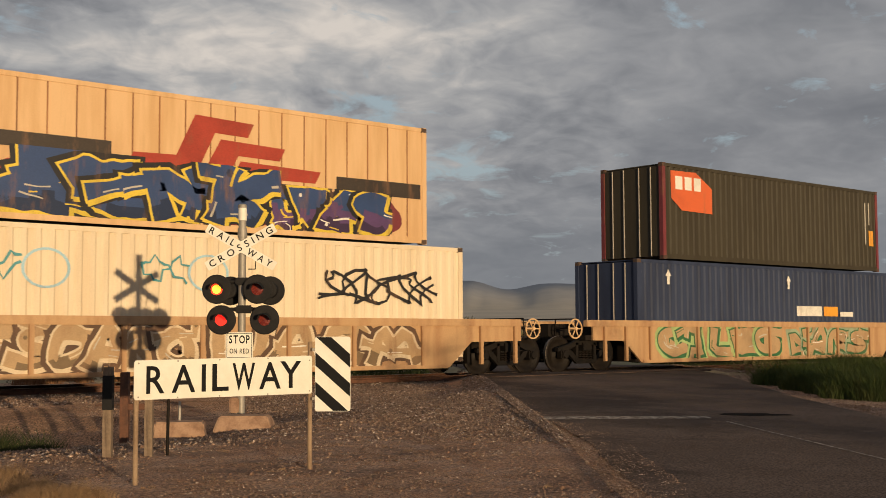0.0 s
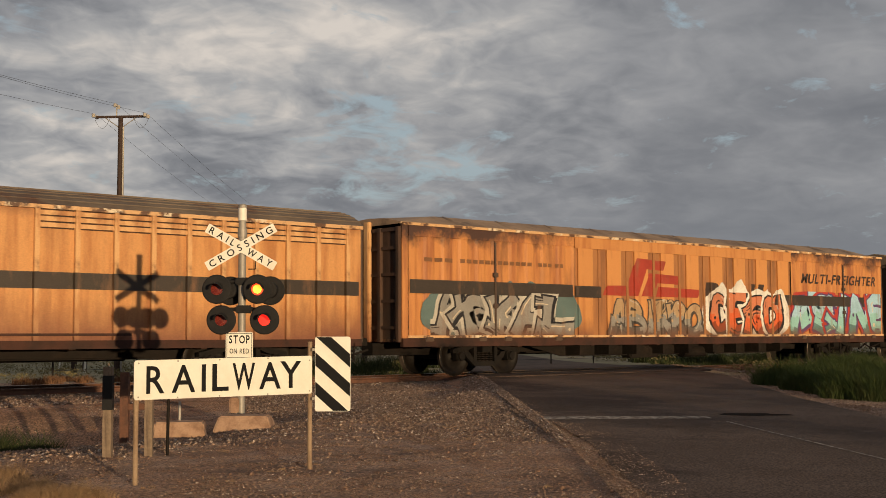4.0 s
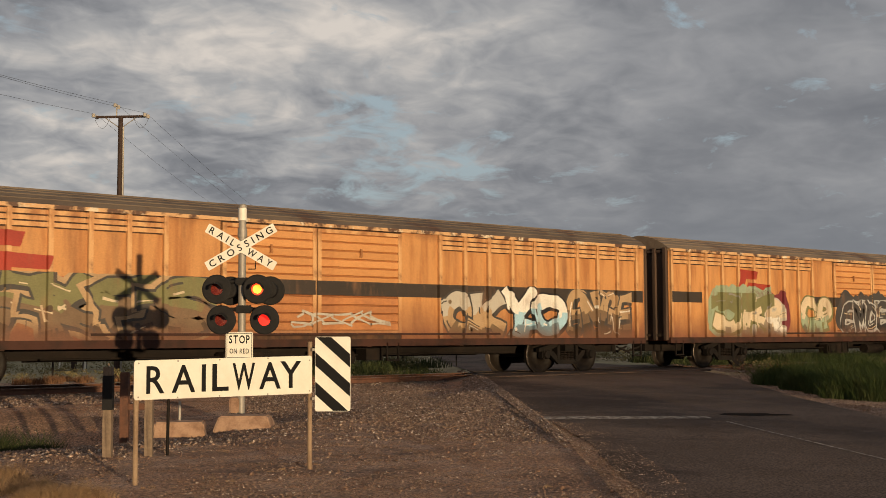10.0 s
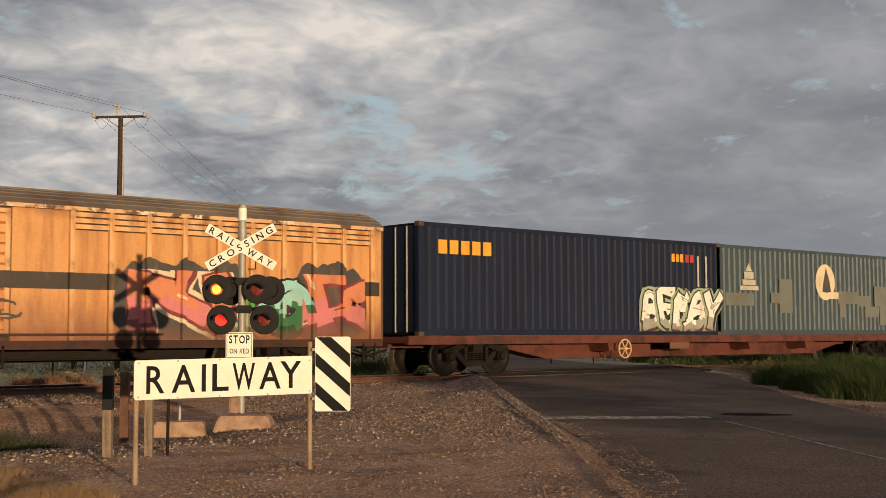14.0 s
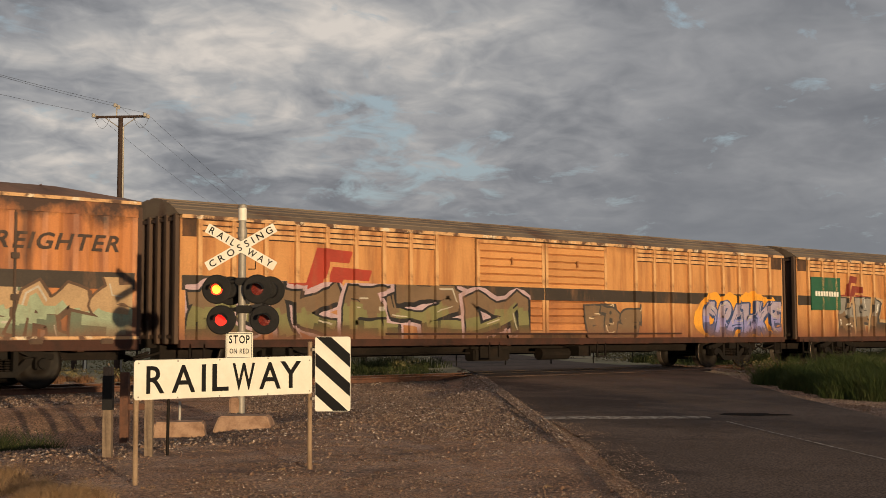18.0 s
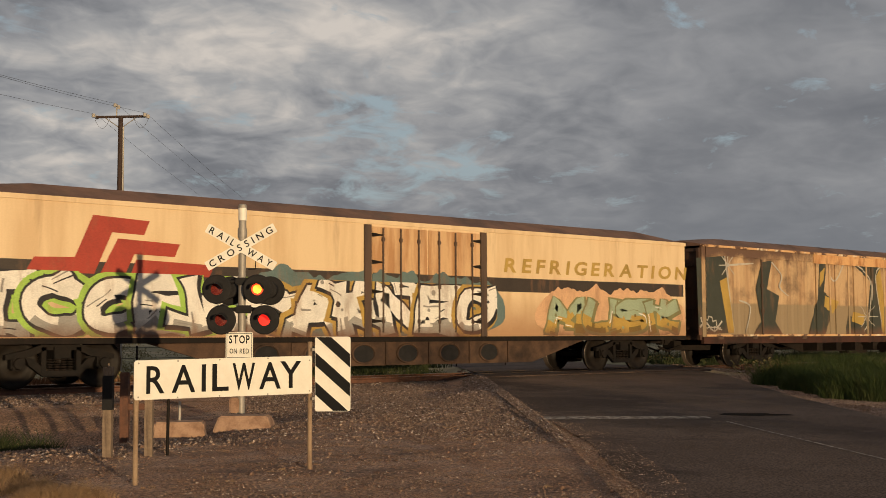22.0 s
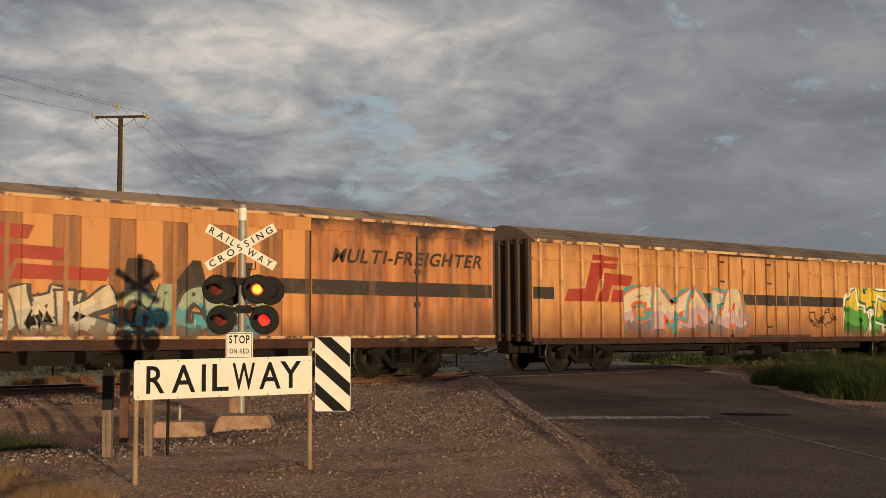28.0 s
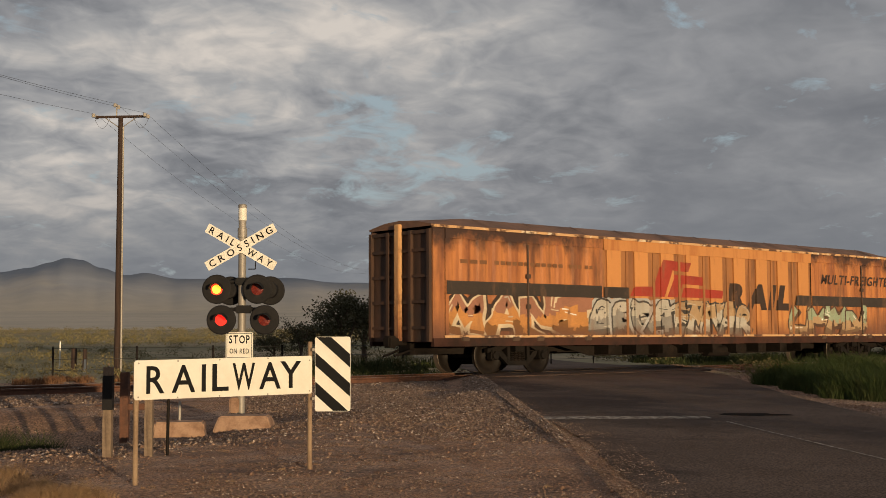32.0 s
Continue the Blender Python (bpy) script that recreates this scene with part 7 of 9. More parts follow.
w = louvre_van(26, "orange ribbed van with pale rose and green graffiti", stripe=True, grid=True, half=10.75)
y, ribs = GRID
graffiti(w, "STEAM", 4.69, 11.58, 0.96, 2.52, "green", "deep_green", "", "yellow", "white", y, ribs, 106)
graffiti(w, "OMNA", -6.98, -1.29, 0.96, 2.32, "rose", "orange_red", "", "cream", "teal", y, ribs, 107)
scribble(w, 2.31, 3.84, 1.21, 1.92, "letter", y, ribs, 109)
logo(w, -9.50, -5.94, 1.94, 3.26, "logo", y - 0.001, ribs, 3)

w = mf_van(27, "sooty orange box van with pale and teal graffiti", "orange", "orange_sooty")
y, ribs = MF
graffiti(w, "CARK", -10.80, -7.40, 1.09, 1.90, "brown", "tan", "", "", "", y, ribs, 110)
graffiti(w, "LAKHO", -7.36, -3.64, 0.96, 2.20, "cream", "dark", "", "tan", "", y, ribs, 111)
graffiti(w, "KOWK", -3.51, 0.39, 0.96, 1.92, "pale", "dark", "", "cream", "", y, ribs, 112)
graffiti(w, "CACKO", 0.55, 4.07, 0.96, 1.98, "teal", "dark", "", "sage", "", y, ribs, 113)
scribble(w, -11.02, -9.46, 0.96, 1.88, "brown", y, ribs, 131)

w = mf_van(28, "sooty orange box van with dark brown graffiti", "orange", "orange_sooty", "roof_rust")
y, ribs = MF
graffiti(w, "TED", -10.87, -5.09, 0.96, 2.10, "smoke", "peach", "", "smoke", "smoke", y, ribs, 114)
graffiti(w, "CAR", -4.34, -0.24, 0.96, 1.90, "smoke", "coral", "", "brown", "", y, ribs, 115)
graffiti(w, "GT", -0.24, 4.19, 0.96, 2.05, "brown", "maroon", "", "dark", "", y, ribs, 116)
graffiti(w, "DGED", 5.48, 10.9, 0.96, 2.00, "smoke", "peach", "", "smoke", "smoke", y, ribs, 117)
graffiti(w, "RVEN", -0.80, 3.69, 0.96, 2.09, "smoke", "rust", "", "brown", "", y, ribs, 158)

w = mf_van(29, "orange box van with white number graffiti", "orange", "orange_sooty")
y, ribs = MF
graffiti(w, "1312", -10.3, -4.8, 0.96, 2.45, "white", "black", "", "white", "magenta", y, ribs, 118, 1.35, 0.02)
graffiti(w, "REKAB", -4.14, 1.81, 0.96, 2.0, "red", "cream", "", "coral", "red", y, ribs, 119)
graffiti(w, "II", 1.97, 3.07, 0.96, 2.14, "deep_green", "green", "", "", "", y, ribs, 120)
graffiti(w, "NAWA", 3.39, 8.47, 0.96, 1.95, "grey", "olive", "", "sage", "", y, ribs, 121)
shapes(w, bars_for((2, 2, 2, 2), -11.19, -10.22, 2.64, 2.95), "lime", y - 0.02, ribs, "graffiti_bars")
shapes(w, bars_for((2, 2, 2, 2), -11.13, -10.28, 2.38, 2.56), "lime", y - 0.02, ribs, "graffiti_bars")

w = mf_van(30, "last orange box van with pale outlined graffiti", "orange", "orange_sooty", "roof_rust", back=0.36)
y, ribs = MF
graffiti(w, "M", -11.00, -9.75, 0.98, 2.03, "orange", "cream", "", "rust", "letter", y, ribs, 124)
graffiti(w, "A", -9.50, -8.44, 0.97, 2.06, "orange", "cream", "", "rust", "letter", y, ribs, 125)
graffiti(w, "N", -8.40, -7.16, 0.97, 2.08, "orange", "cream", "", "rust", "letter", y, ribs, 126)
graffiti(w, "E", -7.05, -5.82, 0.97, 2.11, "orange", "cream", "", "rust", "letter", y, ribs, 127)
graffiti(w, "BRGA", -5.59, -2.13, 0.96, 1.94, "grey", "dark", "", "pale", "silver", y, ribs, 128)
graffiti(w, "EMNAR", -1.99, 1.83, 0.96, 1.92, "pale", "dark", "", "tan", "", y, ribs, 129)
graffiti(w, "UMMN", 4.03, 8.58, 0.96, 1.91, "tan", "brown", "", "sage", "", y, ribs, 130)

# ---------- well wagons, flat and their containers ----------
well_wagon(-1, "tan low well wagon at the front of the train")
w = well_wagon(0, "tan low well wagon with green outline graffiti")
graffiti(w, "CILEG", -6.2, -0.2, 0.34, 1.2, "tan", "deep_green", "", "", "pale_green", -1.362, (), 3)
graffiti(w, "NARS", 0.4, 5.2, 0.34, 1.15, "tan", "deep_green", "", "", "sage", -1.362, (), 5)
w = well_wagon(1, "tan low well wagon with pale outline graffiti")
graffiti(w, "GESDARO", -6.3, -0.9, 0.30, 1.2, "tan", "cream", "", "tan", "brown", -1.362, (), 7)
graffiti(w, "WARM", -0.5, 5.2, 0.30, 1.2, "tan", "cream", "", "tan", "brown", -1.362, (), 9)
container(47.3, 14.63, 0.36, 2.86, "blue_box", "dark blue corrugated container riding in a well wagon")
c = container(27.56, 14.63, 0.36, 2.86, "blue_box", "dark blue corrugated container riding in a well wagon")
shapes(c, bars_for((4,), 0.75, 2.35, 1.62, 1.95), "white", -1.224, (), "lettering_bar", "white painted bar")
shapes(c, bars_for((2,), 2.35, 3.35, 1.62, 1.95), "amber", -1.224, (), "lettering_bar", "amber painted bar")
shapes(c, bars_for((3,), 3.4, 4.3, 1.62, 1.78), "white", -1.224, (), "lettering_bar", "white painted bar")
shapes(c, [[(x - 0.06, 2.5), (x + 0.06, 2.5), (x + 0.06, 2.75), (x + 0.13, 2.75), (x, 2.95), (x - 0.13, 2.75), (x - 0.06, 2.75)] for x in (-5.9, 0.35)], "white", -1.224, (), "arrow", "white painted arrows")
c = container(28.78, 12.19, 3.25, 2.896, "olive_box", "dark olive container with red corner posts, stacked on another", "maroon")
shapes(c, [[(-5.7, 5.1), (-5.2, 4.75), (-3.7, 4.72), (-3.7, 5.5), (-4.5, 5.95), (-5.72, 5.93)]], "orange_red", -1.224, (), "painted_patch", "orange-red painted patch")
for p in bars_for((1, 1, 1), -5.55, -4.2, 5.38, 5.78):
    shapes(c, [p], "white", -1.2255, (), "lettering_bar")
for x, z in ((5.2, 4.2), (5.45, 4.9)):
    shapes(c, [rect(x, x + 0.07, z, 5.7)], "pale", -1.224, (), "number_bar")
shapes(c, [rect(5.45, 5.75, 4.15, 4.7)], "amber", -1.224, (), "label", "amber notice label")
c = container(6.15, 14.63, 0.36, 2.86, "pale_box", "long white corrugated container riding in a well wagon")
for k, x in enumerate((-5.2, -1.6)):
    scribble(c, x, x + 1.1, 2.1, 2.7, "teal", -1.224, (), 30 + k, 2, 0.05)
    n = 26
    shapes(c, [[(x + 1.6 + r * math.cos(6.2832 * j / n), 2.35 + r * 0.8 * math.sin(6.2832 * j / n)) for r, j in ((0.5, i), (0.5, i + 1), (0.44, i + 1), (0.44, i))] for i in range(n)], "sky", -1.226, (), "graffiti")
scribble(c, 3.0, 6.3, 1.75, 2.6, "black", -1.224, (), 41, 4, 0.07)
c = container(7.4, 12.19, 3.25, 2.896, "cream_box", "cream ribbed insulated container with bold blue graffiti, stacked on another", corr=False)
y = -1.214
for p in (rect(-5.3, -2.3, 4.68, 4.98), rect(3.35, 5.9, 4.36, 4.72)):
    shapes(c, [p], "stripe", y, (), "stripe")
logo(c, -2.0, 2.9, 4.5, 5.75, "logo", y - 0.001)
graffiti(c, "ZENK", -4.5, 1.6, 3.42, 4.6, "blue", "yellow", "red", "blue", "black", y - 0.002, (), 51, 1.15, 0.6)
graffiti(c, "DEES", 1.6, 4.8, 3.42, 4.3, "purple", "yellow", "maroon", "blue", "black", y - 0.004, (), 53, 1.15, 0.4)
bm = bmesh.new()
box(bm, -6.112, -6.098, -1.2, 1.2, 3.28, 6.12)
part("end_frame", bm, M["end_dark"], c)
bm = bmesh.new()
bevel_box(bm, -6.17, -6.115, -1.0, 1.0, 3.8, 6.0, 0.02)
u = part("cooling_unit", bm, M["cream"], c, "white cooling unit with a red grille")
bm = bmesh.new()
box(bm, -6.19, -6.168, -0.98, 0.98, 5.1, 5.96)
part("grille", bm, spray("maroon"), u)

w = flat_wagon(13, "rust-red flat wagon that carries two containers")
c = container(-272.5, 12.19, 0.99, 2.84, "teal_box", "grey-teal corrugated container with faded patches")
for x0, x1, z0, z1 in ((-5.7, -4.19, 1.92, 2.32), (-3.26, -2.72, 2.02, 2.36), (-2.79, -2.04, 1.71, 2.82), (0.73, 2.08, 2.06, 2.49), (0.81, 1.13, 1.59, 2.05), (2.08, 2.82, 1.98, 2.36), (2.47, 3.35, 1.61, 1.99), (3.12, 3.76, 2.0, 2.72), (3.45, 5.13, 1.32, 2.71)):
    shapes(c, [rect(x0, x1, z0, z1)], "patch", -1.224, (), "faded_patch", "pale repainted patch")
n = 20
shapes(c, [[(-0.05 + 0.60 * math.cos(6.2832 * k / n), 2.78 + 0.62 * math.sin(6.2832 * k / n)) for k in range(n)]], "cream", -1.226, (), "painted_emblem", "cream round emblem")
shapes(c, [[(-0.25, 2.45), (0.3, 2.40), (0.2, 2.85), (0.0, 3.28), (-0.15, 2.85)]], "dark", -1.2275, (), "emblem_shape")
shapes(c, [rect(0.12, 0.75, 2.22, 2.45)], "cream", -1.2285, (), "emblem_shape")
shapes(c, [rect(-4.95, -3.95, 2.42, 2.55), rect(-4.8, -4.1, 2.58, 2.75), rect(-4.7, -4.2, 2.78, 3.0), [(-4.62, 3.02), (-4.28, 3.02), (-4.45, 3.3)]], "pale", -1.226, (), "painted_emblem", "pale stepped emblem")
shapes(c, [rect(5.1, 5.42, 1.45, 1.75)], "amber", -1.2275, (), "label", "amber notice label")
for x in (4.95, 5.3):
    shapes(c, [rect(x, x + 0.08, 2.45, 3.4)], "pale", -1.2275, (), "number_bar")
c = container(-284.55, 12.19, 0.99, 2.84, "navy_box", "navy blue corrugated container with white graffiti at one end")
for p in bars_for((1, 1, 1, 1, 1), -5.5, -3.6, 3.05, 3.4):
    shapes(c, [p], "amber", -1.224, (), "lettering_bar")
for p in bars_for((1, 1, 1), 3.7, 4.3, 3.18, 3.42):
    shapes(c, [p], "amber", -1.224, (), "lettering_bar")
for p in bars_for((1, 1), 4.35, 4.8, 3.18, 3.42):
    shapes(c, [p], "red", -1.224, (), "lettering_bar")
graffiti(c, "BEMBY", 2.4, 6.0, 1.14, 2.3, "white", "black", "", "white", "sage", -1.224, (), 61)
for x in (4.95, 5.35):
    shapes(c, [rect(x, x + 0.08, 2.45, 3.4)], "pale", -1.224, (), "number_bar")
# ---------- the crossing: signal, signs, posts ----------
VIEW_TURN = -40.99      # signs at the signal face the road user


def sign_text(parent, text, x0, x1, z0, z1, y, m=None, name="lettering", gap=0.1, fat=0.02, material=None):
    """Raised sheet letters on a sign face that looks along -y."""
    bm = bmesh.new()
    glyphs = [(c, letter(c, fat)) for c in text]
    wide = sum((g[3] - g[2] if c != " " else 0.3) for c, g in glyphs) + gap * (len(text) - 1)
    s, u = (x1 - x0) / wide, 0.0
    for c, g in glyphs:
        if c == " ":
            u += 0.3 + gap
            continue
        hi = g[5] - g[4]
        base = u
        add_flat(bm, g[0], g[1], y, 0, lambda a, b: (x0 + s * (base + a - g[2]), z0 + (b - g[4]) / hi * (z1 - z0)))
        u += g[3] - g[2] + gap
    face_camera_side(bm)
    if m is not None:
        bm.transform(m)
    return part(name, bm, material or M["sign_black"], parent)


def rounded_plate(bm, x0, x1, z0, z1, y0, y1, r=0.03, n=5, m=None):
    pts = []
    for cx, cz, a0 in ((x1 - r, z1 - r, 0), (x0 + r, z1 - r, 90), (x0 + r, z0 + r, 180), (x1 - r, z0 + r, 270)):
        for k in range(n + 1):
            a = radians(a0 + 90 * k / n)
            pts.append((cx + r * math.cos(a), cz + r * math.sin(a)))
    prism(bm, pts[::-1], y0, y1, m)


def screw_heads(parent, spots, y, r=0.008):
    for x, z in spots:
        bm = bmesh.new()
        lathe(bm, [(r, 0.0), (r * 0.8, 0.004), (0.0, 0.005)], 8, Matrix.Translation((x, y, z)) @ Matrix.Rotation(math.pi / 2, 4, "X"))
        part("screw", bm, M["galv"], parent)


# long name board on two posts
board = thing("railway_sign", "long white board with black lettering on two posts", "sign", at=(0, 0, 0))
for x, z0, z1 in ((5.345, -0.52, 0.70), (7.285, -0.52, 0.93)):
    bm = bmesh.new()
    tube(bm, (x, 10.475, z0), (x, 10.475, z1), 0.024, n=12)
    part("post", bm, M["post_tan"], board, "thin weathered tan post")
bm = bmesh.new()
prism(bm, [(5.302, 0.425), (5.318, 0.404), (7.27, 0.402), (7.284, 0.42), (7.284, 0.77), (7.268, 0.786), (5.32, 0.768), (5.302, 0.75)], 10.436, 10.444)
plate = part("plate", bm, M["sign_white"], board)
for ch, x0, x1, z0, z1 in (("R", 5.424, 5.612, 0.458, 0.714), ("A", 5.686, 5.935, 0.459, 0.719), ("I", 6.003, 6.049, 0.46, 0.721), ("L", 6.119, 6.300, 0.46, 0.722),
                           ("W", 6.343, 6.600, 0.461, 0.727), ("A", 6.648, 6.902, 0.463, 0.730), ("Y", 6.895, 7.147, 0.465, 0.735)):
    sign_text(board, ch, x0, x1, z0, z1, 10.432, fat=0.012)
screw_heads(plate, [(5.345, 0.74), (5.345, 0.43), (7.25, 0.74), (7.25, 0.43), (5.75, 0.757), (6.2, 0.762), (6.75, 0.768), (5.75, 0.414), (6.2, 0.414), (6.75, 0.414)], 10.434)

# striped width marker, clamped to the right-hand post
bm = bmesh.new()
rounded_plate(bm, 0.0, 0.362, 0.222, 0.98, -0.035, -0.027, 0.025)
mark = part("hazard_marker", bm, M["sign_white"], board, "black and white diagonally striped marker board")
mark.matrix_basis = pose(7.30, 10.40, 0.0, 0, 0, VIEW_TURN)
for k in range(3):
    # stripes run down to the right
    za = 1.123 - 0.297 * k
    pts = [(0.0, za), (0.362, za - 0.325), (0.362, za - 0.46), (0.0, za - 0.135)]
    bm = bmesh.new()
    bm.faces.new([bm.verts.new((x, -0.038, z)) for x, z in pts])
    for co, no in (((0, 0, 0.976), (0, 0, 1)), ((0, 0, 0.226), (0, 0, -1)), ((0.004, 0, 0), (-1, 0, 0)), ((0.358, 0, 0), (1, 0, 0))):
        bmesh.ops.bisect_plane(bm, geom=bm.verts[:] + bm.edges[:] + bm.faces[:], plane_co=co, plane_no=no, clear_outer=True)
    face_camera_side(bm)
    part("stripe", bm, M["sign_black"], mark)
for z in (0.35, 0.85):
    bm = bmesh.new()
    box(bm, -0.03, 0.2, -0.027, 0.0, z - 0.015, z + 0.015)
    part("clamp", bm, M["galv"], mark)

# flashing signal
SIG = thing("crossing_signal", "railway crossing signal mast with crossbuck and flashing red lamps", "signal", at=(9.94, 16.04, -0.17))
SIG.rotation_euler = (0, 0, radians(VIEW_TURN))
bm = bmesh.new()
tube(bm, (-0.03, 0, -0.1), (-0.03, 0, 3.14), 0.058, n=20)
mast = part("mast", bm, M["galv"], SIG, smooth=False)
bm = bmesh.new()
tube(bm, (-0.03, 0, 2.66), (-0.03, 0, 2.80), 0.072, n=20)
part("collar", bm, M["galv"], mast)
bm = bmesh.new()
lathe(bm, [(0.061, 2.92), (0.064, 2.925), (0.064, 3.10), (0.061, 3.11)], 20, Matrix.Translation((-0.03, 0, 0)))
part("sleeve", bm, M["sign_white"], mast, "white painted sleeve")
bm = bmesh.new()
lathe(bm, [(0.066, 3.11), (0.066, 3.15), (0.05, 3.17), (0.0, 3.175)], 20, Matrix.Translation((-0.03, 0, 0)))
part("cap", bm, M["galv"], mast)
for ang, words, y in ((-29.9, (("RAIL", -0.54, -0.11), ("WAY", 0.12, 0.53)), -0.085), (29.9, (("CROSSING", -0.54, 0.54),), -0.10)):
    m = Matrix.Translation((-0.036, 0, 2.51)) @ Matrix.Rotation(radians(-ang), 4, "Y")
    bm = bmesh.new()
    rounded_plate(bm, -0.595, 0.595, -0.073, 0.073, y, y + 0.008, 0.012, 2, m)
    blade = part("crossbuck_blade", bm, M["sign_white"], SIG, "white crossbuck blade with black letters")
    for word, a, b in words:
        sign_text(blade, word, a, b, -0.052, 0.052, y - 0.004, m, gap=0.42, fat=0.012)
bm = bmesh.new()
tube(bm, (0.06, 0, 2.18), (0.17, 0, 2.18), 0.008, n=6)
tube(bm, (0.17, 0, 2.18), (0.17, 0, 2.30), 0.008, n=6)
part("bracket", bm, M["under"], mast)
for z, x0, x1 in ((1.99, -0.32, 0.24), (1.57, -0.25, 0.36)):
    bm = bmesh.new()
    tube(bm, (x0, 0.0, z), (x1, 0.0, z), 0.03, n=10)
    bevel_box(bm, -0.13, 0.13, -0.085, 0.085, z - 0.06, z + 0.06, 0.025)
    part("cross_arm", bm, M["black"], SIG)

M["lamp_on"] = mat("lit_red_lamp", (0.6, 0.04, 0.02), 0.4, bump=0, fine=0, emit=(1.0, 0.05, 0.012), emit_strength=1.5)
M["lamp_core"] = mat("lit_lamp_core", (0.9, 0.4, 0.1), 0.4, bump=0, fine=0, emit=(1.0, 0.56, 0.035), emit_strength=1.5)
M["lamp_dim"] = mat("lit_red_lamp_aslant", (0.6, 0.03, 0.02), 0.4, bump=0, fine=0, emit=(1.0, 0.02, 0.012), emit_strength=0.95)
M["lamp_off"] = mat("dark_red_lens", (0.12, 0.012, 0.008), 0.25, second=(0.2, 0.03, 0.015), scale=30, bump=0.2, bump_scale=90, fine=0.2)
FLASHERS = []


def lamp(x, z, bright, phase, back):
    """One lamp: target disc, hood, housing and the flasher unit, which turns its lit face out."""
    n = 28
    bm = bmesh.new()
    lathe(bm, [(0.092, 0.0), (0.205, 0.0), (0.222, -0.012), (0.222, -0.03), (0.205, -0.035), (0.092, -0.035)], n, Matrix.Translation((x, -0.16, z)) @ Matrix.Rotation(math.pi / 2, 4, "X"))
    disc = part("target_disc", bm, M["black"], SIG, "round matt black target board")
    bm = bmesh.new()
    lathe(bm, [(0.13, 0.0), (0.13, 0.14), (0.10, 0.22), (0.0, 0.24)], 20, Matrix.Translation((x, -0.125, z)) @ Matrix.Rotation(-math.pi / 2, 4, "X"))
    part("housing", bm, M["black"], disc)
    bm = bmesh.new()
    r0, r1 = 0.098, 0.104
    prof = []
    for k in range(13):
        a = radians(8 + 164 * k / 12)
        prof.append((math.cos(a), math.sin(a)))
    for k in range(12):
        (c0, s0), (c1, s1) = prof[k], prof[k + 1]
        quad = []
        for r in (r0, r1):
            long0, long1 = 0.10 + 0.12 * s0, 0.10 + 0.12 * s1
            quad.append([bm.verts.new(v) for v in ((x + r * c0, -0.165, z + r * s0), (x + r * c1, -0.165, z + r * s1), (x + r * c1, -0.165 - long1, z + r * s1 - 0.02), (x + r * c0, -0.165 - long0, z + r * s0 - 0.02))])
        bm.faces.new(quad[0])
        bm.faces.new(quad[1][::-1])
        bm.faces.new((quad[0][2], quad[0][3], quad[1][3], quad[1][2]))
    part("hood", bm, M["black"], disc)
    if back:
        bm = bmesh.new()
        lathe(bm, [(0.0, 0.0), (0.205, 0.0), (0.222, 0.012), (0.222, 0.03), (0.0, 0.032)], n, Matrix.Translation((x + 0.14, 0.22, z - 0.01)) @ Matrix.Rotation(-math.pi / 2, 4, "X"))
        part("rear_disc", bm, M["black"], SIG, "target board of the lamp that faces the other way")
        bm = bmesh.new()
        tube(bm, (x + 0.14, 0.0, z), (x + 0.14, 0.22, z), 0.13, n=16)
        part("rear_housing", bm, M["black"], SIG)
    # the turning unit: lit face and dark face, back to back
    bm = bmesh.new()
    lathe(bm, [(0.0, 0.012), (0.09, 0.010)], 20, Matrix.Rotation(math.pi / 2, 4, "X"))
    lathe(bm, [(0.09, 0.010), (0.09, -0.010), (0.0, -0.016)], 20, Matrix.Rotation(math.pi / 2, 4, "X"))
    lathe(bm, [(0.0, 0.016), (0.068, 0.014)], 16, Matrix.Rotation(math.pi / 2, 4, "X"))
    me = mesh_of(bm)
    for k in (("lamp_on" if bright else "lamp_dim"), "lamp_off", "lamp_core" if bright else "lamp_dim"):
        me.materials.append(M[k])
    for p in me.polygons:
        rr = math.hypot(p.center.x, p.center.z)
        if p.center.y > -0.0095:
            p.material_index = 1
        elif p.center.y < -0.013 and rr < 0.066:
            p.material_index = 2
    unit = part_of("flasher_unit", me, None, disc, "lamp face that shows lit and dark in turn")
    unit.location = (x, -0.150, z)
    FLASHERS.append((unit, (x, -0.150, z), phase))


lamp(-0.385, 1.87, True, 0, True)
lamp(0.225, 1.87, True, 1, True)
lamp(-0.315, 1.41, False, 0, False)
lamp(0.335, 1.41, False, 1, False)
bm = bmesh.new()
rounded_plate(bm, -0.255, 0.155, 0.83, 1.225, -0.085, -0.078, 0.025)
stop = part("stop_plate", bm, M["sign_white"], SIG, "small white plate with black lettering")
for pts in (rect(-0.24, 0.14, 1.203, 1.210), rect(-0.24, 0.14, 0.845, 0.852), rect(-0.24, -0.233, 0.852, 1.203), rect(0.133, 0.14, 0.852, 1.203)):
    bm = bmesh.new()
    bm.faces.new([bm.verts.new((x, -0.088, z)) for x, z in pts])
    face_camera_side(bm)
    part("border", bm, M["sign_black"], stop)
sign_text(stop, "STOP", -0.205, 0.105, 1.055, 1.18, -0.0885, gap=0.16, fat=0.02)
sign_text(stop, "ON RED", -0.195, 0.095, 0.905, 0.98, -0.0885, gap=0.14, fat=0.012)
bm = bmesh.new()
bevel_box(bm, -0.19, -0.05, -0.12, 0.08, 0.02, 0.25, 0.02)
part("junction_box", bm, M["concrete"], SIG)


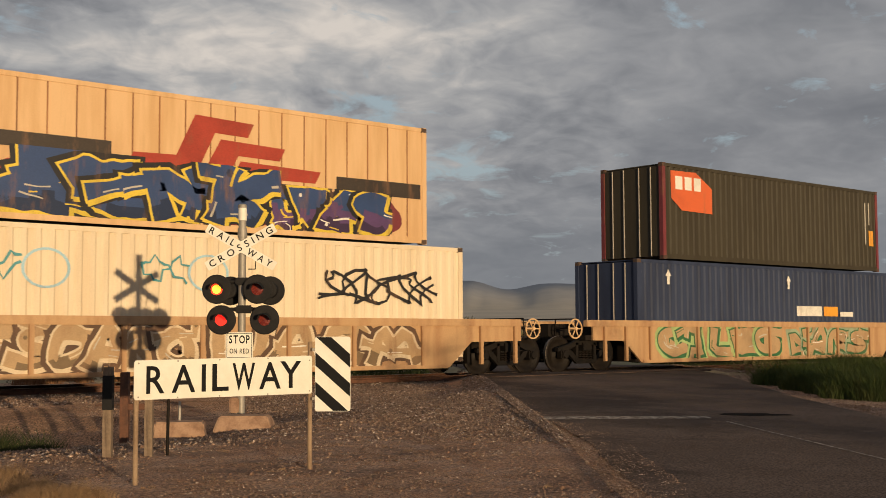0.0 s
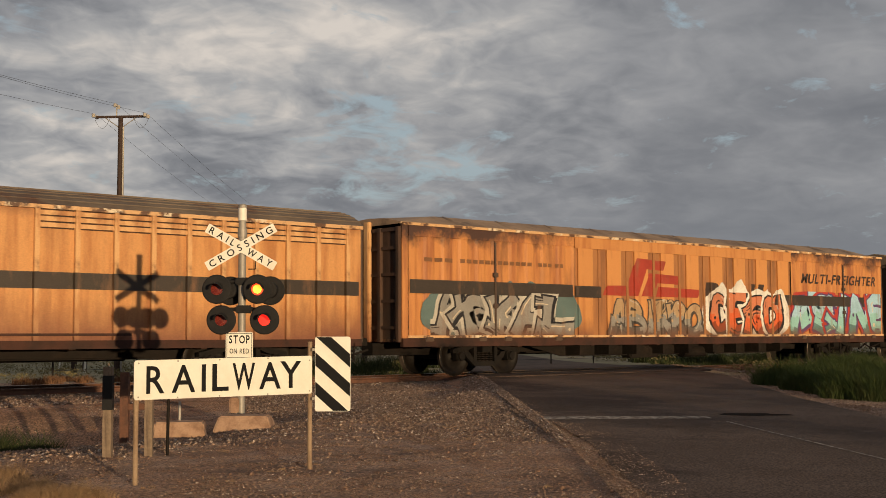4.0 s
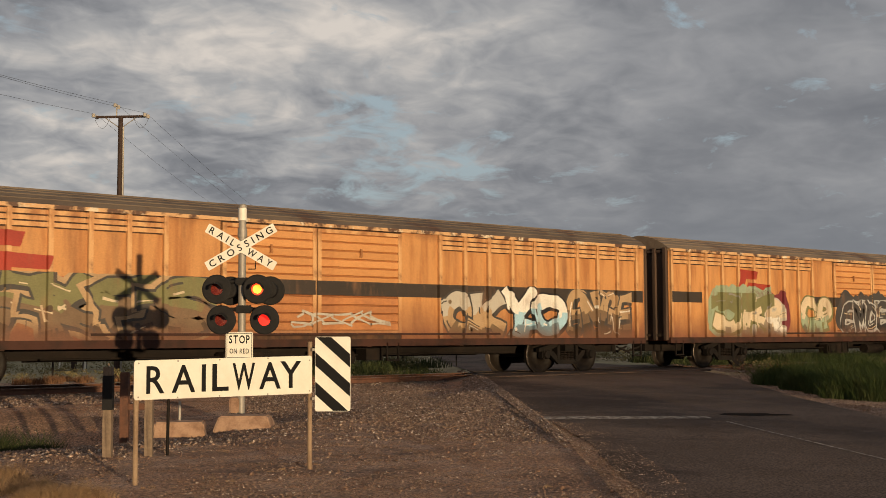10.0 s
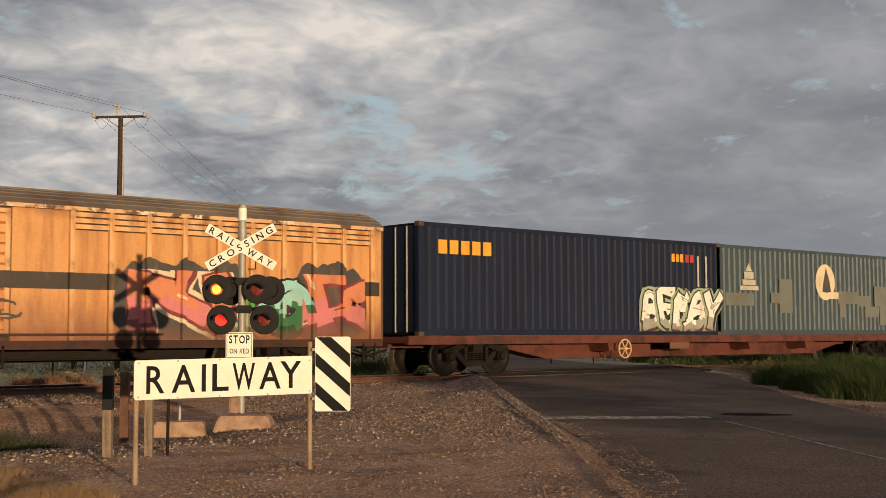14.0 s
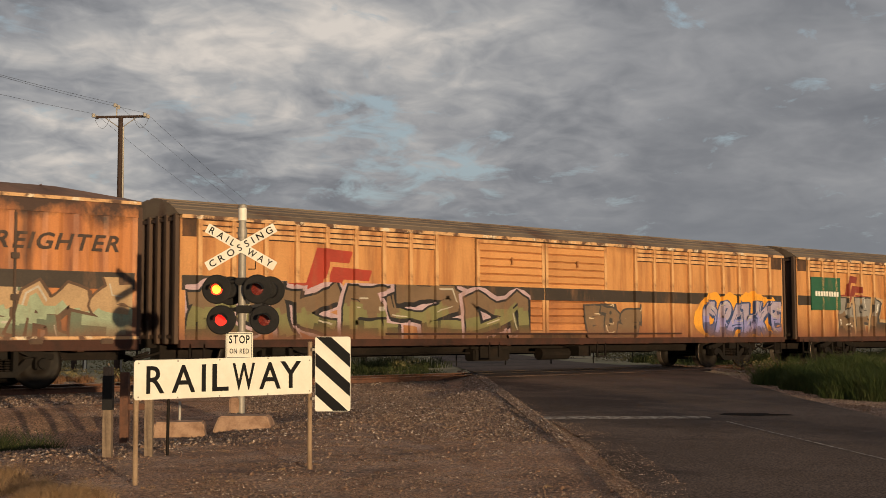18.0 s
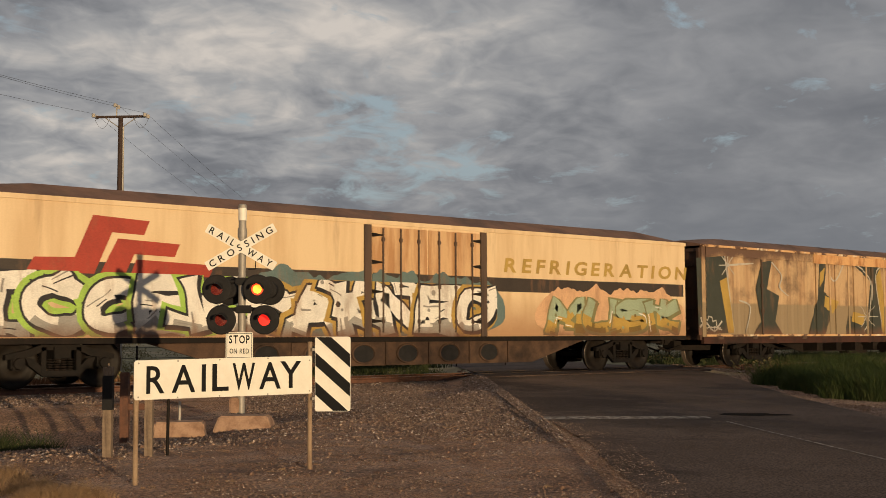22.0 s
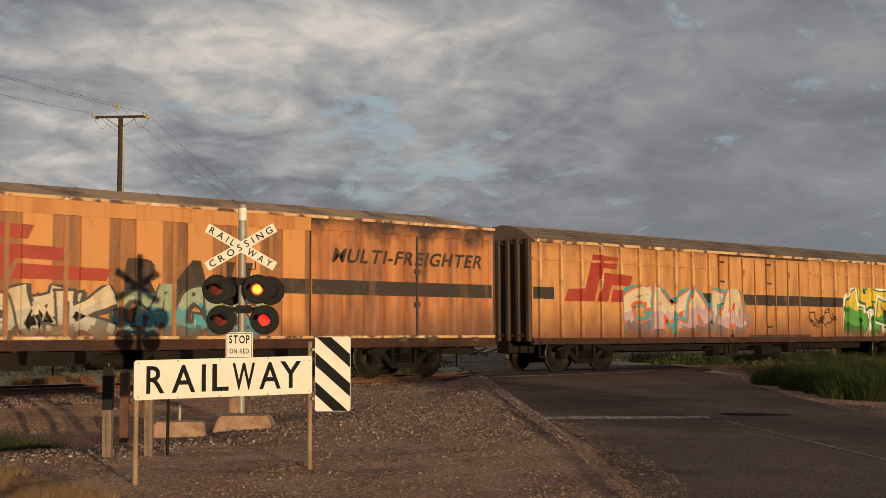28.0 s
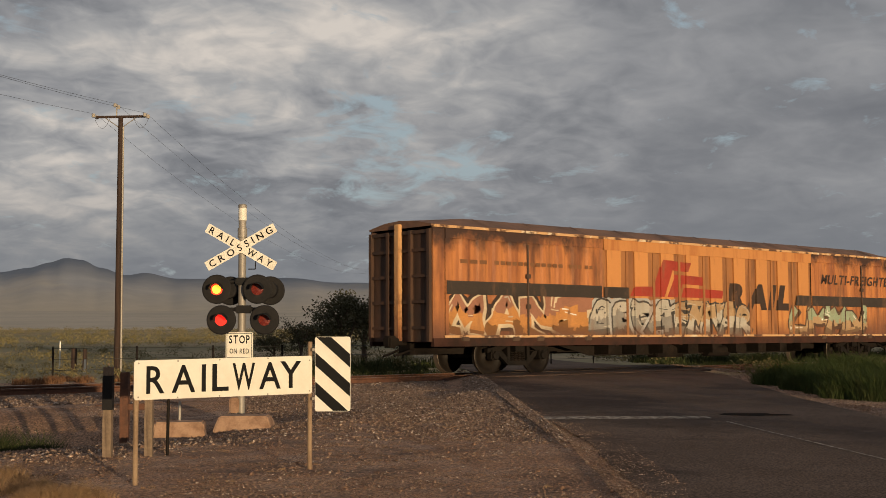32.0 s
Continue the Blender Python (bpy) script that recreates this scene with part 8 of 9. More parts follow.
def slab(name, label, x, y, z, lx, ly, lz, turn, taper=0.12):
    bm = bmesh.new()
    b2 = bmesh.new()
    box(b2, -lx / 2, lx / 2, -ly / 2, ly / 2, 0, lz)
    for v in b2.verts:
        if v.co.z > lz / 2:
            v.co.x *= 1 - taper
            v.co.y *= 1 - taper
    bmesh.ops.bevel(b2, geom=b2.edges[:], offset=0.02, segments=2, affect="EDGES")
    bmesh.ops.subdivide_edges(b2, edges=b2.edges[:], cuts=2, use_grid_fill=True)
    for v in b2.verts:
        v.co += Vector((0.012 * noise.noise(v.co * 9), 0.012 * noise.noise(v.co * 9 + Vector((5, 0, 0))), 0.015 * noise.noise(v.co * 7 + Vector((0, 9, 0)))))
    merge(bm, b2)
    ob = part(name, bm, M["concrete"])
    ob.matrix_basis = pose(x, y, z, 0, 0, turn)
    return tagged(ob, label, "block")


slab("concrete_block", "rounded concrete footing at the foot of the signal", 9.30, 14.95, -0.35, 0.84, 0.5, 0.24, VIEW_TURN, 0.2)
slab("concrete_block", "broken concrete slab lying in the gravel", 8.00, 14.45, -0.31, 0.68, 0.36, 0.20, VIEW_TURN + 6, 0.08)


def timber_post(name, label, x, y, z0, z1, wx, band=None, round_top=0.04, material="timber"):
    p = thing(name, label, "post", at=(x, y, 0))
    p.rotation_euler = (0, 0, radians(VIEW_TURN))
    bm = bmesh.new()
    b2 = bmesh.new()
    box(b2, -wx / 2, wx / 2, -wx * 0.4, wx * 0.4, z0, z1)
    top = [e for e in b2.edges if all(v.co.z > z1 - 0.01 for v in e.verts)]
    bmesh.ops.bevel(b2, geom=top, offset=round_top, segments=4, affect="EDGES")
    bmesh.ops.subdivide_edges(b2, edges=[e for e in b2.edges if e.calc_length() > 0.5], cuts=5)
    for v in b2.verts:
        v.co.x += 0.006 * noise.noise(v.co * 5)
    merge(bm, b2)
    shaft = part("shaft", bm, M[material], p)
    if band:
        bm = bmesh.new()
        box(bm, -wx / 2 - 0.006, wx / 2 + 0.006, -wx * 0.4 - 0.006, wx * 0.4 + 0.006, band[0], band[1])
        part("painted_band", bm, M["black"], p, "black painted band")
    return p


timber_post("guide_post", "grey weathered timber post with a black band", 6.053, 12.508, -0.55, 0.70, 0.095, (0.20, 0.57))
timber_post("guide_post", "grey weathered timber post beside a sign", 6.441, 12.315, -0.5, 0.55, 0.085)
rp = timber_post("rail_post", "rusty upright length of old rail", 7.595, 15.204, -0.7, 0.52, 0.11, None, 0.005, "rust")
bm = bmesh.new()
box(bm, 0.0, 0.32, -0.03, 0.03, 0.02, 0.10)
part("cross_piece", bm, M["rust"], rp)
p = thing("steel_stake", "thin dark steel stake in the gravel", "post", at=(6.678, 12.338, 0))
bm = bmesh.new()
tube(bm, (0, 0, -0.5), (0.01, 0, 0.55), 0.018, n=8)
part("shaft", bm, M["under"], p)
p = thing("marker_pipe", "short grey pipe standing in the ballast", "post", at=(9.265, 16.743, 0))
bm = bmesh.new()
tube(bm, (0, 0, -0.6), (0, 0, 0.02), 0.022, n=8)
part("shaft", bm, M["galv"], p)
bm = bmesh.new()
rail_dir = Matrix.Translation((12.1, 20.05, -0.20)) @ Matrix.Rotation(radians(-7.5), 4, "Z")
bevel_box(bm, -2.5, 2.5, -0.035, 0.035, -0.03, 0.01, 0.008, rail_dir)
box(bm, -2.5, 2.5, -0.010, 0.010, -0.125, -0.03, rail_dir)
box(bm, -2.5, 2.5, -0.07, 0.07, -0.15, -0.125, rail_dir)
tagged(part("old_rail", bm, M["rust"]), "rusty length of old rail lying beside the track", "rail")

# ---------- power line ----------
pole = thing("power_pole", "tall dark timber power pole with one crossarm", "power pole", at=(17.9, 36.4, -0.35))
bm = bmesh.new()
tube(bm, (0, 0, 0), (0, 0, 8.42), 0.105, 0.078, 14)
part("pole_shaft", bm, M["timber_dark"], pole)
bm = bmesh.new()
tube(bm, (0.075, -0.115, 0.0), (0.052, -0.085, 8.1), 0.038, 0.030, n=8)
part("earth_conduit", bm, M["galv"], pole, "pale conduit running up the pole")
LINE = Vector((0.702, 0.712, 0))
ARM = Vector((0.712, -0.702, 0))
armt = Matrix.Rotation(math.atan2(ARM.y, ARM.x), 4, "Z")
bm = bmesh.new()
box(bm, -0.80, 0.80, -0.04, 0.04, 8.40, 8.47, armt)
arm = part("crossarm", bm, M["timber_dark"], pole)
bm = bmesh.new()
tube(bm, armt @ Vector((-0.5, 0, 8.40)), armt @ Vector((0, 0, 8.05)), 0.014, n=6)
tube(bm, armt @ Vector((0.5, 0, 8.40)), armt @ Vector((0, 0, 8.05)), 0.014, n=6)
part("brace", bm, M["galv"], arm)
bm = bmesh.new()
tube(bm, (-0.1, 0.09, 8.4), (-0.1, 0.09, 8.85), 0.022, n=8)
part("top_pin", bm, M["galv"], pole)
TIPS = [armt @ Vector((-0.84, 0, 8.40)), Vector((-0.1, 0.09, 8.72)), armt @ Vector((0.84, 0, 8.40))]
for t in TIPS:
    for s in (-0.16, 0.16):
        bm = bmesh.new()
        o = t + LINE * s
        lathe(bm, [(0.0, 0.0), (0.05, 0.0), (0.065, 0.04), (0.045, 0.05), (0.065, 0.09), (0.04, 0.12), (0.0, 0.13)], 10, Matrix.Translation(o))
        part("insulator", bm, M["insul"], pole)
for t in TIPS:
    for far in (-1, 1):
        bm = bmesh.new()
        a = pole.location + t + Vector((0, 0, 0.14))
        b = a + LINE * far * 95
        line = []
        for k in range(41):
            u = k / 40
            line.append(a.lerp(b, u) - Vector((0, 0, 4 * 2.6 * u * (1 - u) + (0.8 * u if far < 0 else -0.6 * u))))
        cable(bm, line, 0.0042)
        tagged(part("power_line", bm, M["wire"]), "sagging bare wire of the power line", "wire", "wires of the power line")
for s in (-1, 1):
    bm = bmesh.new()
    cable(bm, [armt @ Vector((s * (0.88 - 0.0625 * k), 0.1, 8.38 - 1.3 * k / 8 * (1 - k / 8) + 0.05 * k / 8)) for k in range(9)], 0.005)
    part("jumper_wire", bm, M["wire"], pole)

# ---------- beyond the track ----------
for x, y, z1, r, mt, lb in ((20.49, 46.65, 0.85, 0.035, "sign_white", "white marker post"), (19.75, 43.72, 0.62, 0.12, "timber_dark", "dark old timber fence post"), (20.4, 44.2, 0.55, 0.09, "timber_dark", "dark old timber fence post"), (19.35, 41.9, 0.22, 0.05, "sign_white", "short white marker post")):
    p = thing("field_post", lb + " beyond the track", "post", at=(x, y, 0))
    bm = bmesh.new()
    tube(bm, (0, 0, -0.5), (0.02, 0, z1), r, r * 0.85, 8)
    part("shaft", bm, M[mt], p)
fence = thing("wire_fence", "low wire fence on thin steel posts beyond the track", "fence", at=(0, 0, 0))
one = bmesh.new()
tube(one, (0, 0, -0.5), (0, 0, 0.75), 0.028, n=6)
me = mesh_of(one, M["under"])
for k in range(26):
    f_ = part_of("fence_post", me, None, fence)
    f_.location = (14.0 + 2.55 * k, 32.3 + 0.12 * k, 0)
for z in (0.1, 0.4, 0.7):
    bm = bmesh.new()
    tube(bm, (14.0, 32.3, z), (14.0 + 2.55 * 25, 32.3 + 0.12 * 25, z), 0.008, n=5)
    part("fence_wire", bm, M["wire"], fence)


# skyline: column of the camera's view in pixels, height in metres
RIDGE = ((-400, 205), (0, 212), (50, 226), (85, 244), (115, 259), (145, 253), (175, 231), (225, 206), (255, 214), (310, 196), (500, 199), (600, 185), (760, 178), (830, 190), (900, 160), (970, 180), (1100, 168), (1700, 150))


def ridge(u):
    """Height of the skyline at a column of the camera's view."""
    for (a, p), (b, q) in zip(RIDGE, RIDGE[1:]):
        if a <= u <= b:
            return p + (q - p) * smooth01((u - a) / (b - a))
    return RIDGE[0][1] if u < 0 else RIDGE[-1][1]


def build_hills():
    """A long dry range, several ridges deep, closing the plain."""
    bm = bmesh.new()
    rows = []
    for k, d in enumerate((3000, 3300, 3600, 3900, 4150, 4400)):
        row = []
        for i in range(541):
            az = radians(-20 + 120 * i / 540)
            # column in the camera's view, from its focal length of 2177 pixels
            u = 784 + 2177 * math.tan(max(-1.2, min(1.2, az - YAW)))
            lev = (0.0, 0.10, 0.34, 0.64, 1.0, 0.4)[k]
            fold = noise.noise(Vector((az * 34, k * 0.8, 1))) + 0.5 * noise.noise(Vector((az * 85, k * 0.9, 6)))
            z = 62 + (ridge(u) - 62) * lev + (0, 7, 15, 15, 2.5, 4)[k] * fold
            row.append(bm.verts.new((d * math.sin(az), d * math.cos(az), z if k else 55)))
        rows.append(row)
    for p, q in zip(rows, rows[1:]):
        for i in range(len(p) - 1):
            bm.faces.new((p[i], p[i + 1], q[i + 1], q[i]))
    tagged(part("hill_range", bm, M["hills"], smooth=True), "range of dry hills tinted blue-grey for haze", "hills", kind="structure")


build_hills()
# ---------- plants, gravel ----------
def blades(name, label, category, spots, material, height, spread, per, seed, lean=0.35, width=0.012, kind=""):
    """A tuft of upright blades: each a narrow bent leaf."""
    rng = np.random.default_rng(seed)
    verts, faces = [], []
    for sx, sy, sz, sc in spots:
        for _ in range(per):
            a, r = rng.uniform(0, 6.283), spread * sc * math.sqrt(rng.uniform())
            x, y = sx + r * math.cos(a), sy + r * math.sin(a)
            h = height * sc * rng.uniform(0.45, 1.0) * (1 - 0.45 * (r / (spread * sc)) ** 2)
            b, l = rng.uniform(0, 6.283), lean * h * rng.uniform(0.2, 1.0)
            dx, dy = math.cos(b) * l, math.sin(b) * l
            c = rng.uniform(0, 6.283)
            wx, wy = math.cos(c) * width, math.sin(c) * width
            n = len(verts)
            verts += [(x - wx, y - wy, sz - 0.03), (x + wx, y + wy, sz - 0.03), (x + dx * 0.4 + wx * 0.8, y + dy * 0.4 + wy * 0.8, sz + h * 0.6),
                      (x + dx * 0.4 - wx * 0.8, y + dy * 0.4 - wy * 0.8, sz + h * 0.6), (x + dx, y + dy, sz + h)]
            faces += [(n, n + 1, n + 2, n + 3), (n + 3, n + 2, n + 4)]
    me = bpy.data.meshes.new(name)
    me.from_pydata(verts, [], faces)
    me.materials.append(material)
    ob = new(name, me)
    return tagged(ob, label, category, kind=kind)


rs = random.Random(4)
# roadside shrubs on the far verge, right of the road
VERGE = [(22.95, 15.5), (21.9, 14.2), (21.5, 13.4), (21.6, 12.95), (22.4, 12.8), (23.2, 12.6), (24.2, 16.6), (23.6, 15.2), (23.0, 14.2), (23.4, 13.6), (24.2, 13.2)]
for k, (x, y) in enumerate(VERGE):
    x, y = x + 0.4, y - 0.3
    spots = [(x + 0.75 + rs.uniform(-0.5, 0.6), y + 0.25 + rs.uniform(-0.35, 0.35), ground_z(x, y), rs.uniform(0.65, 1.1)) for _ in range(7)]
    tagged(blades("roadside_shrub", "soft green shrub on the gravel verge", "shrub", spots, M["grass"], 0.66, 0.55, 1150, 10 + k, 1.1, 0.0055), group="shrubs of the verge")
for k in range(7):
    x, y = 26.0 + rs.uniform(-0.6, 4), 17.6 - 0.75 * k + rs.uniform(-0.4, 0.4)
    spots = [(x + rs.uniform(-0.8, 0.8), y + rs.uniform(-0.6, 0.6), ground_z(x, y), rs.uniform(0.8, 1.15)) for _ in range(6)]
    tagged(blades("roadside_shrub", "soft green shrub on the gravel verge", "shrub", spots, M["grass"], 0.80, 0.6, 700, 40 + k, 1.0, 0.007), group="shrubs of the verge")
# grass in the ditch
spots = []
for k in range(46):
    x, y = rs.uniform(4.6, 6.5), rs.uniform(14.9, 16.4)
    spots.append((x, y, ground_z(x, y), rs.uniform(0.6, 1.1)))
blades("ditch_grass", "green grass growing in the ditch", "grass", spots, M["dark_growth"], 0.62, 0.36, 420, 71, 1.0, 0.004, "stuff")
# dry tufts
spots = []
for k in range(14):
    x, y = rs.uniform(3.0, 4.5), rs.uniform(9.6, 11.4)
    spots.append((x, y, ground_z(x, y), rs.uniform(0.6, 1.0)))
blades("dry_grass", "dry straw-coloured grass tufts in the gravel", "grass", spots, M["dry_grass"], 0.24, 0.28, 900, 72, 1.6, 0.0018, "stuff")
# rank green growth along the far side of the track
spots = []
for k in range(620):
    x, y = rs.uniform(17.0, 66.0), rs.uniform(27.6, 33.5)
    if not ROAD_LEFT - 0.6 < road_q(x, y) < ROAD_RIGHT + 2.2:
        spots.append((x, y, ground_z(x, y), rs.uniform(0.5, 1.15)))
blades("trackside_grass", "rank dark green growth beyond the track", "grass", spots, M["dark_growth"], 0.62, 0.5, 90, 74, 0.9, 0.013, "stuff")
# dry tussocks and debris on the bank beyond the track
spots = []
for k in range(80):
    x, y = rs.uniform(7.0, 17.5), rs.uniform(26.6, 33.0)
    spots.append((x, y, ground_z(x, y), rs.uniform(0.35, 1.1)))
blades("dry_tussocks", "dry tan tussocks on the bank beyond the track", "grass", spots, M["rusty_growth"], 0.24, 0.36, 200, 75, 1.3, 0.006, "stuff")
# scattered tiny weeds over the shoulder
spots = []
for k in range(36):
    x, y = rs.uniform(4.5, 14), rs.uniform(8, 17)
    if road_q(x, y) < ROAD_LEFT - 0.4:
        spots.append((x, y, ground_z(x, y), rs.uniform(0.4, 1.0)))
blades("low_weeds", "small weeds scattered over the gravel", "weeds", spots, M["dry_grass"], 0.05, 0.10, 40, 73, 1.4, 0.0016, "stuff")


def scrub(name, label, region, count, seed, size, material, kind="stuff"):
    """Many low clumps of small leaves in one object, for what nobody could count."""
    rng = np.random.default_rng(seed)
    verts, faces = [], []
    for _ in range(count):
        x, y = region(rng)
        if ROAD_LEFT - 1.2 < road_q(x, y) < ROAD_RIGHT + 1.5:
            continue
        z = ground_z(x, y)
        s = size * rng.uniform(0.5, 1.4) * (1 + 0.004 * math.hypot(x, y))
        for _ in range(60):
            a, b = rng.uniform(0, 6.283), rng.uniform(0, 1.45)
            r = s * rng.uniform(0.5, 1.0)
            c = Vector((x + r * math.cos(a) * math.cos(b) * 1.3, y + r * math.sin(a) * math.cos(b) * 1.3, z + 0.8 * r * math.sin(b)))
            e = s * 0.11
            u = Vector(rng.uniform(-1, 1, 3)).normalized() * e
            w = Vector(rng.uniform(-1, 1, 3)).normalized() * e
            n = len(verts)
            verts += [tuple(c - u), tuple(c + w), tuple(c + u)]
            faces.append((n, n + 1, n + 2))
    me = bpy.data.meshes.new(name)
    me.from_pydata(verts, [], faces)
    me.materials.append(material)
    return tagged(new(name, me), label, "scrub", kind=kind)


def wedge(d0, d1, a0, a1):
    def pick(rng):
        d = math.exp(rng.uniform(math.log(d0), math.log(d1)))
        a = radians(rng.uniform(a0, a1))
        return d * math.sin(a), d * math.cos(a)
    return pick


M["saltbush"] = mat("grey_green_saltbush", (0.20, 0.165, 0.080), 0.85, spec=0.1, second=(0.125, 0.112, 0.05), scale=0.6, bump=0, fine=0.25)
scrub("near_scrub", "low grey-green bushes beyond the track", wedge(33, 110, 18, 64), 900, 81, 0.34, M["saltbush"])
scrub("far_scrub", "scattered scrub over the plain", wedge(110, 900, 16, 66), 1700, 82, 0.6, M["saltbush"])


def tree(x, y, height, seed, width=1.0, leaf="leaf"):
    """A small gnarled tree: forked limbs and a crown of leaf clumps with gaps."""
    rng = random.Random(seed)
    t = thing("tree", "dark olive bushy tree", "tree", "trees beyond the track", (x, y, ground_z(x, y)))
    bm = bmesh.new()
    tips = []

    def limb(p, d, r, length, depth):
        q = p + d * length
        tube(bm, p, q, r, r * 0.68, 7, caps=False)
        if depth == 0:
            tips.append(q)
            return
        for _ in range(3 if depth > 1 else 2):
            nd = (d + Vector((rng.uniform(-0.8, 0.8), rng.uniform(-0.8, 0.8), rng.uniform(-0.1, 0.5)))).normalized()
            limb(q, nd, r * 0.62, length * rng.uniform(0.6, 0.85), depth - 1)
        tips.append(q)

    limb(Vector((0, 0, -0.1)), Vector((rng.uniform(-0.1, 0.1), rng.uniform(-0.1, 0.1), 1)).normalized(), 0.045 * height, height * 0.30, 3)
    part("trunk", bm, M["bark"], t)
    verts, faces = [], []
    for c in tips:
        for _ in range(3):
            cc = c + Vector((rng.gauss(0, 0.16), rng.gauss(0, 0.16), rng.gauss(0, 0.10))) * height * width
            rr = height * 0.13 * rng.uniform(0.6, 1.2)
            for _ in range(42):
                v = Vector((rng.gauss(0, 1), rng.gauss(0, 1), rng.gauss(0, 0.8))).normalized() * rr * rng.uniform(0.3, 1.0)
                p = cc + v
                e = height * 0.021
                u = Vector((rng.uniform(-1, 1), rng.uniform(-1, 1), rng.uniform(-1, 1))).normalized() * e
                w = Vector((rng.uniform(-1, 1), rng.uniform(-1, 1), rng.uniform(-1, 1))).normalized() * e * 0.6
                n = len(verts)
                verts += [tuple(p - u), tuple(p + w), tuple(p + u), tuple(p - w)]
                faces.append((n, n + 1, n + 2, n + 3))
    me = bpy.data.meshes.new("crown")
    me.from_pydata(verts, [], faces)
    part_of("crown", me, M[leaf], t)


for x, y, h, s, wd in ((31.0, 47.4, 1.9, 5, 1.1), (32.6, 47.6, 2.2, 6, 1.0), (34.2, 48.2, 2.3, 7, 1.1), (35.7, 48.1, 3.7, 8, 0.9), (36.9, 48.4, 3.5, 12, 0.9), (40.0, 49.2, 2.4, 9, 1.0), (42.5, 52, 2.6, 10, 1.2), (52, 58, 2.4, 11, 1.2)):
    tree(x, y, h, s, wd)
# unseen scrub trees added behind the camera, which shade the road from low sun
for k in range(11):
    tree(9.5 + 3.1 * k, -16.0 + rs.uniform(-1.2, 1.2), 2.7 + rs.uniform(-0.2, 0.3), 100 + k, 1.35)


def stones(name, label, place, count, seed, lo, hi, material):
    """Loose stones, each a small uneven lump, as one object."""
    rng = np.random.default_rng(seed)
    base = np.array([(1, 0, 0), (-1, 0, 0), (0, 1, 0), (0, -1, 0), (0, 0, 1), (0, 0, -1)], float)
    tri = np.array([(0, 2, 4), (2, 1, 4), (1, 3, 4), (3, 0, 4), (2, 0, 5), (1, 2, 5), (3, 1, 5), (0, 3, 5)])
    spots = np.array([p for p in (place(rng) for _ in range(count)) if p is not None])
    n = len(spots)
    size = (lo + (hi - lo) * rng.uniform(size=n) ** 2.5)[:, None, None]
    turn = rng.uniform(0, 6.283, n)[:, None]
    lump = base[None] * rng.uniform(0.55, 1.1, (n, 6, 1)) * np.stack([np.ones(n), rng.uniform(0.6, 1, n), rng.uniform(0.45, 0.8, n)], 1)[:, None] + rng.uniform(-0.25, 0.25, (n, 6, 3))
    lump = lump * size
    x = lump[..., 0] * np.cos(turn) - lump[..., 1] * np.sin(turn)
    y = lump[..., 0] * np.sin(turn) + lump[..., 1] * np.cos(turn)
    verts = np.stack([x, y, lump[..., 2] + size[..., 0] * 0.12], 2) + spots[:, None]
    faces = (tri[None] + (np.arange(n) * 6)[:, None, None]).reshape(-1)
    me = bpy.data.meshes.new(name)
    me.vertices.add(n * 6)
    me.vertices.foreach_set("co", verts.reshape(-1))
    me.loops.add(n * 24)
    me.loops.foreach_set("vertex_index", faces.astype(np.int32))
    me.polygons.add(n * 8)
    me.polygons.foreach_set("loop_start", np.arange(0, n * 24, 3, dtype=np.int32))
    me.update(calc_edges=True)
    me.materials.append(material)
    return tagged(new(name, me), label, "gravel", kind="stuff")


def on_shoulder(rng):
    d = 8.0 + 16.0 * rng.uniform() ** 0.8
    a = radians(rng.uniform(20, 60))
    x, y = d * math.sin(a), d * math.cos(a)
    q = road_q(x, y)
    if y > 20.6 or (ROAD_LEFT + 0.3 * rng.uniform() ** 2 < q < ROAD_RIGHT + 0.2):
        return None
    return x, y, (ground_z(x, y) if q < ROAD_LEFT - 0.2 else road_level(y))


def on_patches(rng):
    """Gravel that has gathered in patches, with bare trodden soil between them."""
    p = on_shoulder(rng)
    if p is None or rng.uniform() > smooth01(0.42 + 2.2 * noise.noise(Vector((p[0] * 0.55, p[1] * 0.8, 9)))) + 0.08:
        return None
    return p


def on_edge(rng):
    """Gravel carried on to the asphalt along the road's ragged edge."""
    s = rng.uniform(8.5, 20.5)
    q = edge_left(s) - 0.25 + rng.uniform() ** 2 * (0.75 if s < 18 else 0.4)
    x, y = ROAD_DIR.x * s + ROAD_N.x * q, ROAD_DIR.y * s + ROAD_N.y * q
    if rng.uniform() > 0.5 + 0.9 * noise.noise(Vector((s * 1.3, q * 3, 4))):
        return None
    return x, y, road_level(y) + 0.004


def on_verge(rng):
    s, q = rng.uniform(8, 34), ROAD_RIGHT + rng.uniform(0.0, 2.2)
    x, y = ROAD_DIR.x * s + ROAD_N.x * q, ROAD_DIR.y * s + ROAD_N.y * q
    if y > 21:
        return None
    return x, y, ground_z(x, y)


def on_ballast(rng):
    x = rng.uniform(3.5, 44)
    y = TRACK_Y - 0.95 - rng.uniform() ** 0.8 * 2.5 if rng.uniform() < 0.8 else TRACK_Y + rng.uniform(-0.6, 3.2)
    edge = 22.2 + (y - TRACK_Y) * 0.795
    if edge - 0.05 < x < edge + 9.2:
        return None
    u = abs(TRACK_Y - y)
    z = -0.13 if u < 0.95 else (-0.13 - 0.04 * (u - 0.95) / 0.8 if u < 1.75 else (-0.17 - 0.25 * (u - 1.75) if u < 2.75 else -0.42 - 0.27 * (u - 2.75)))
    return x, y, max(z, ground_z(x, y))


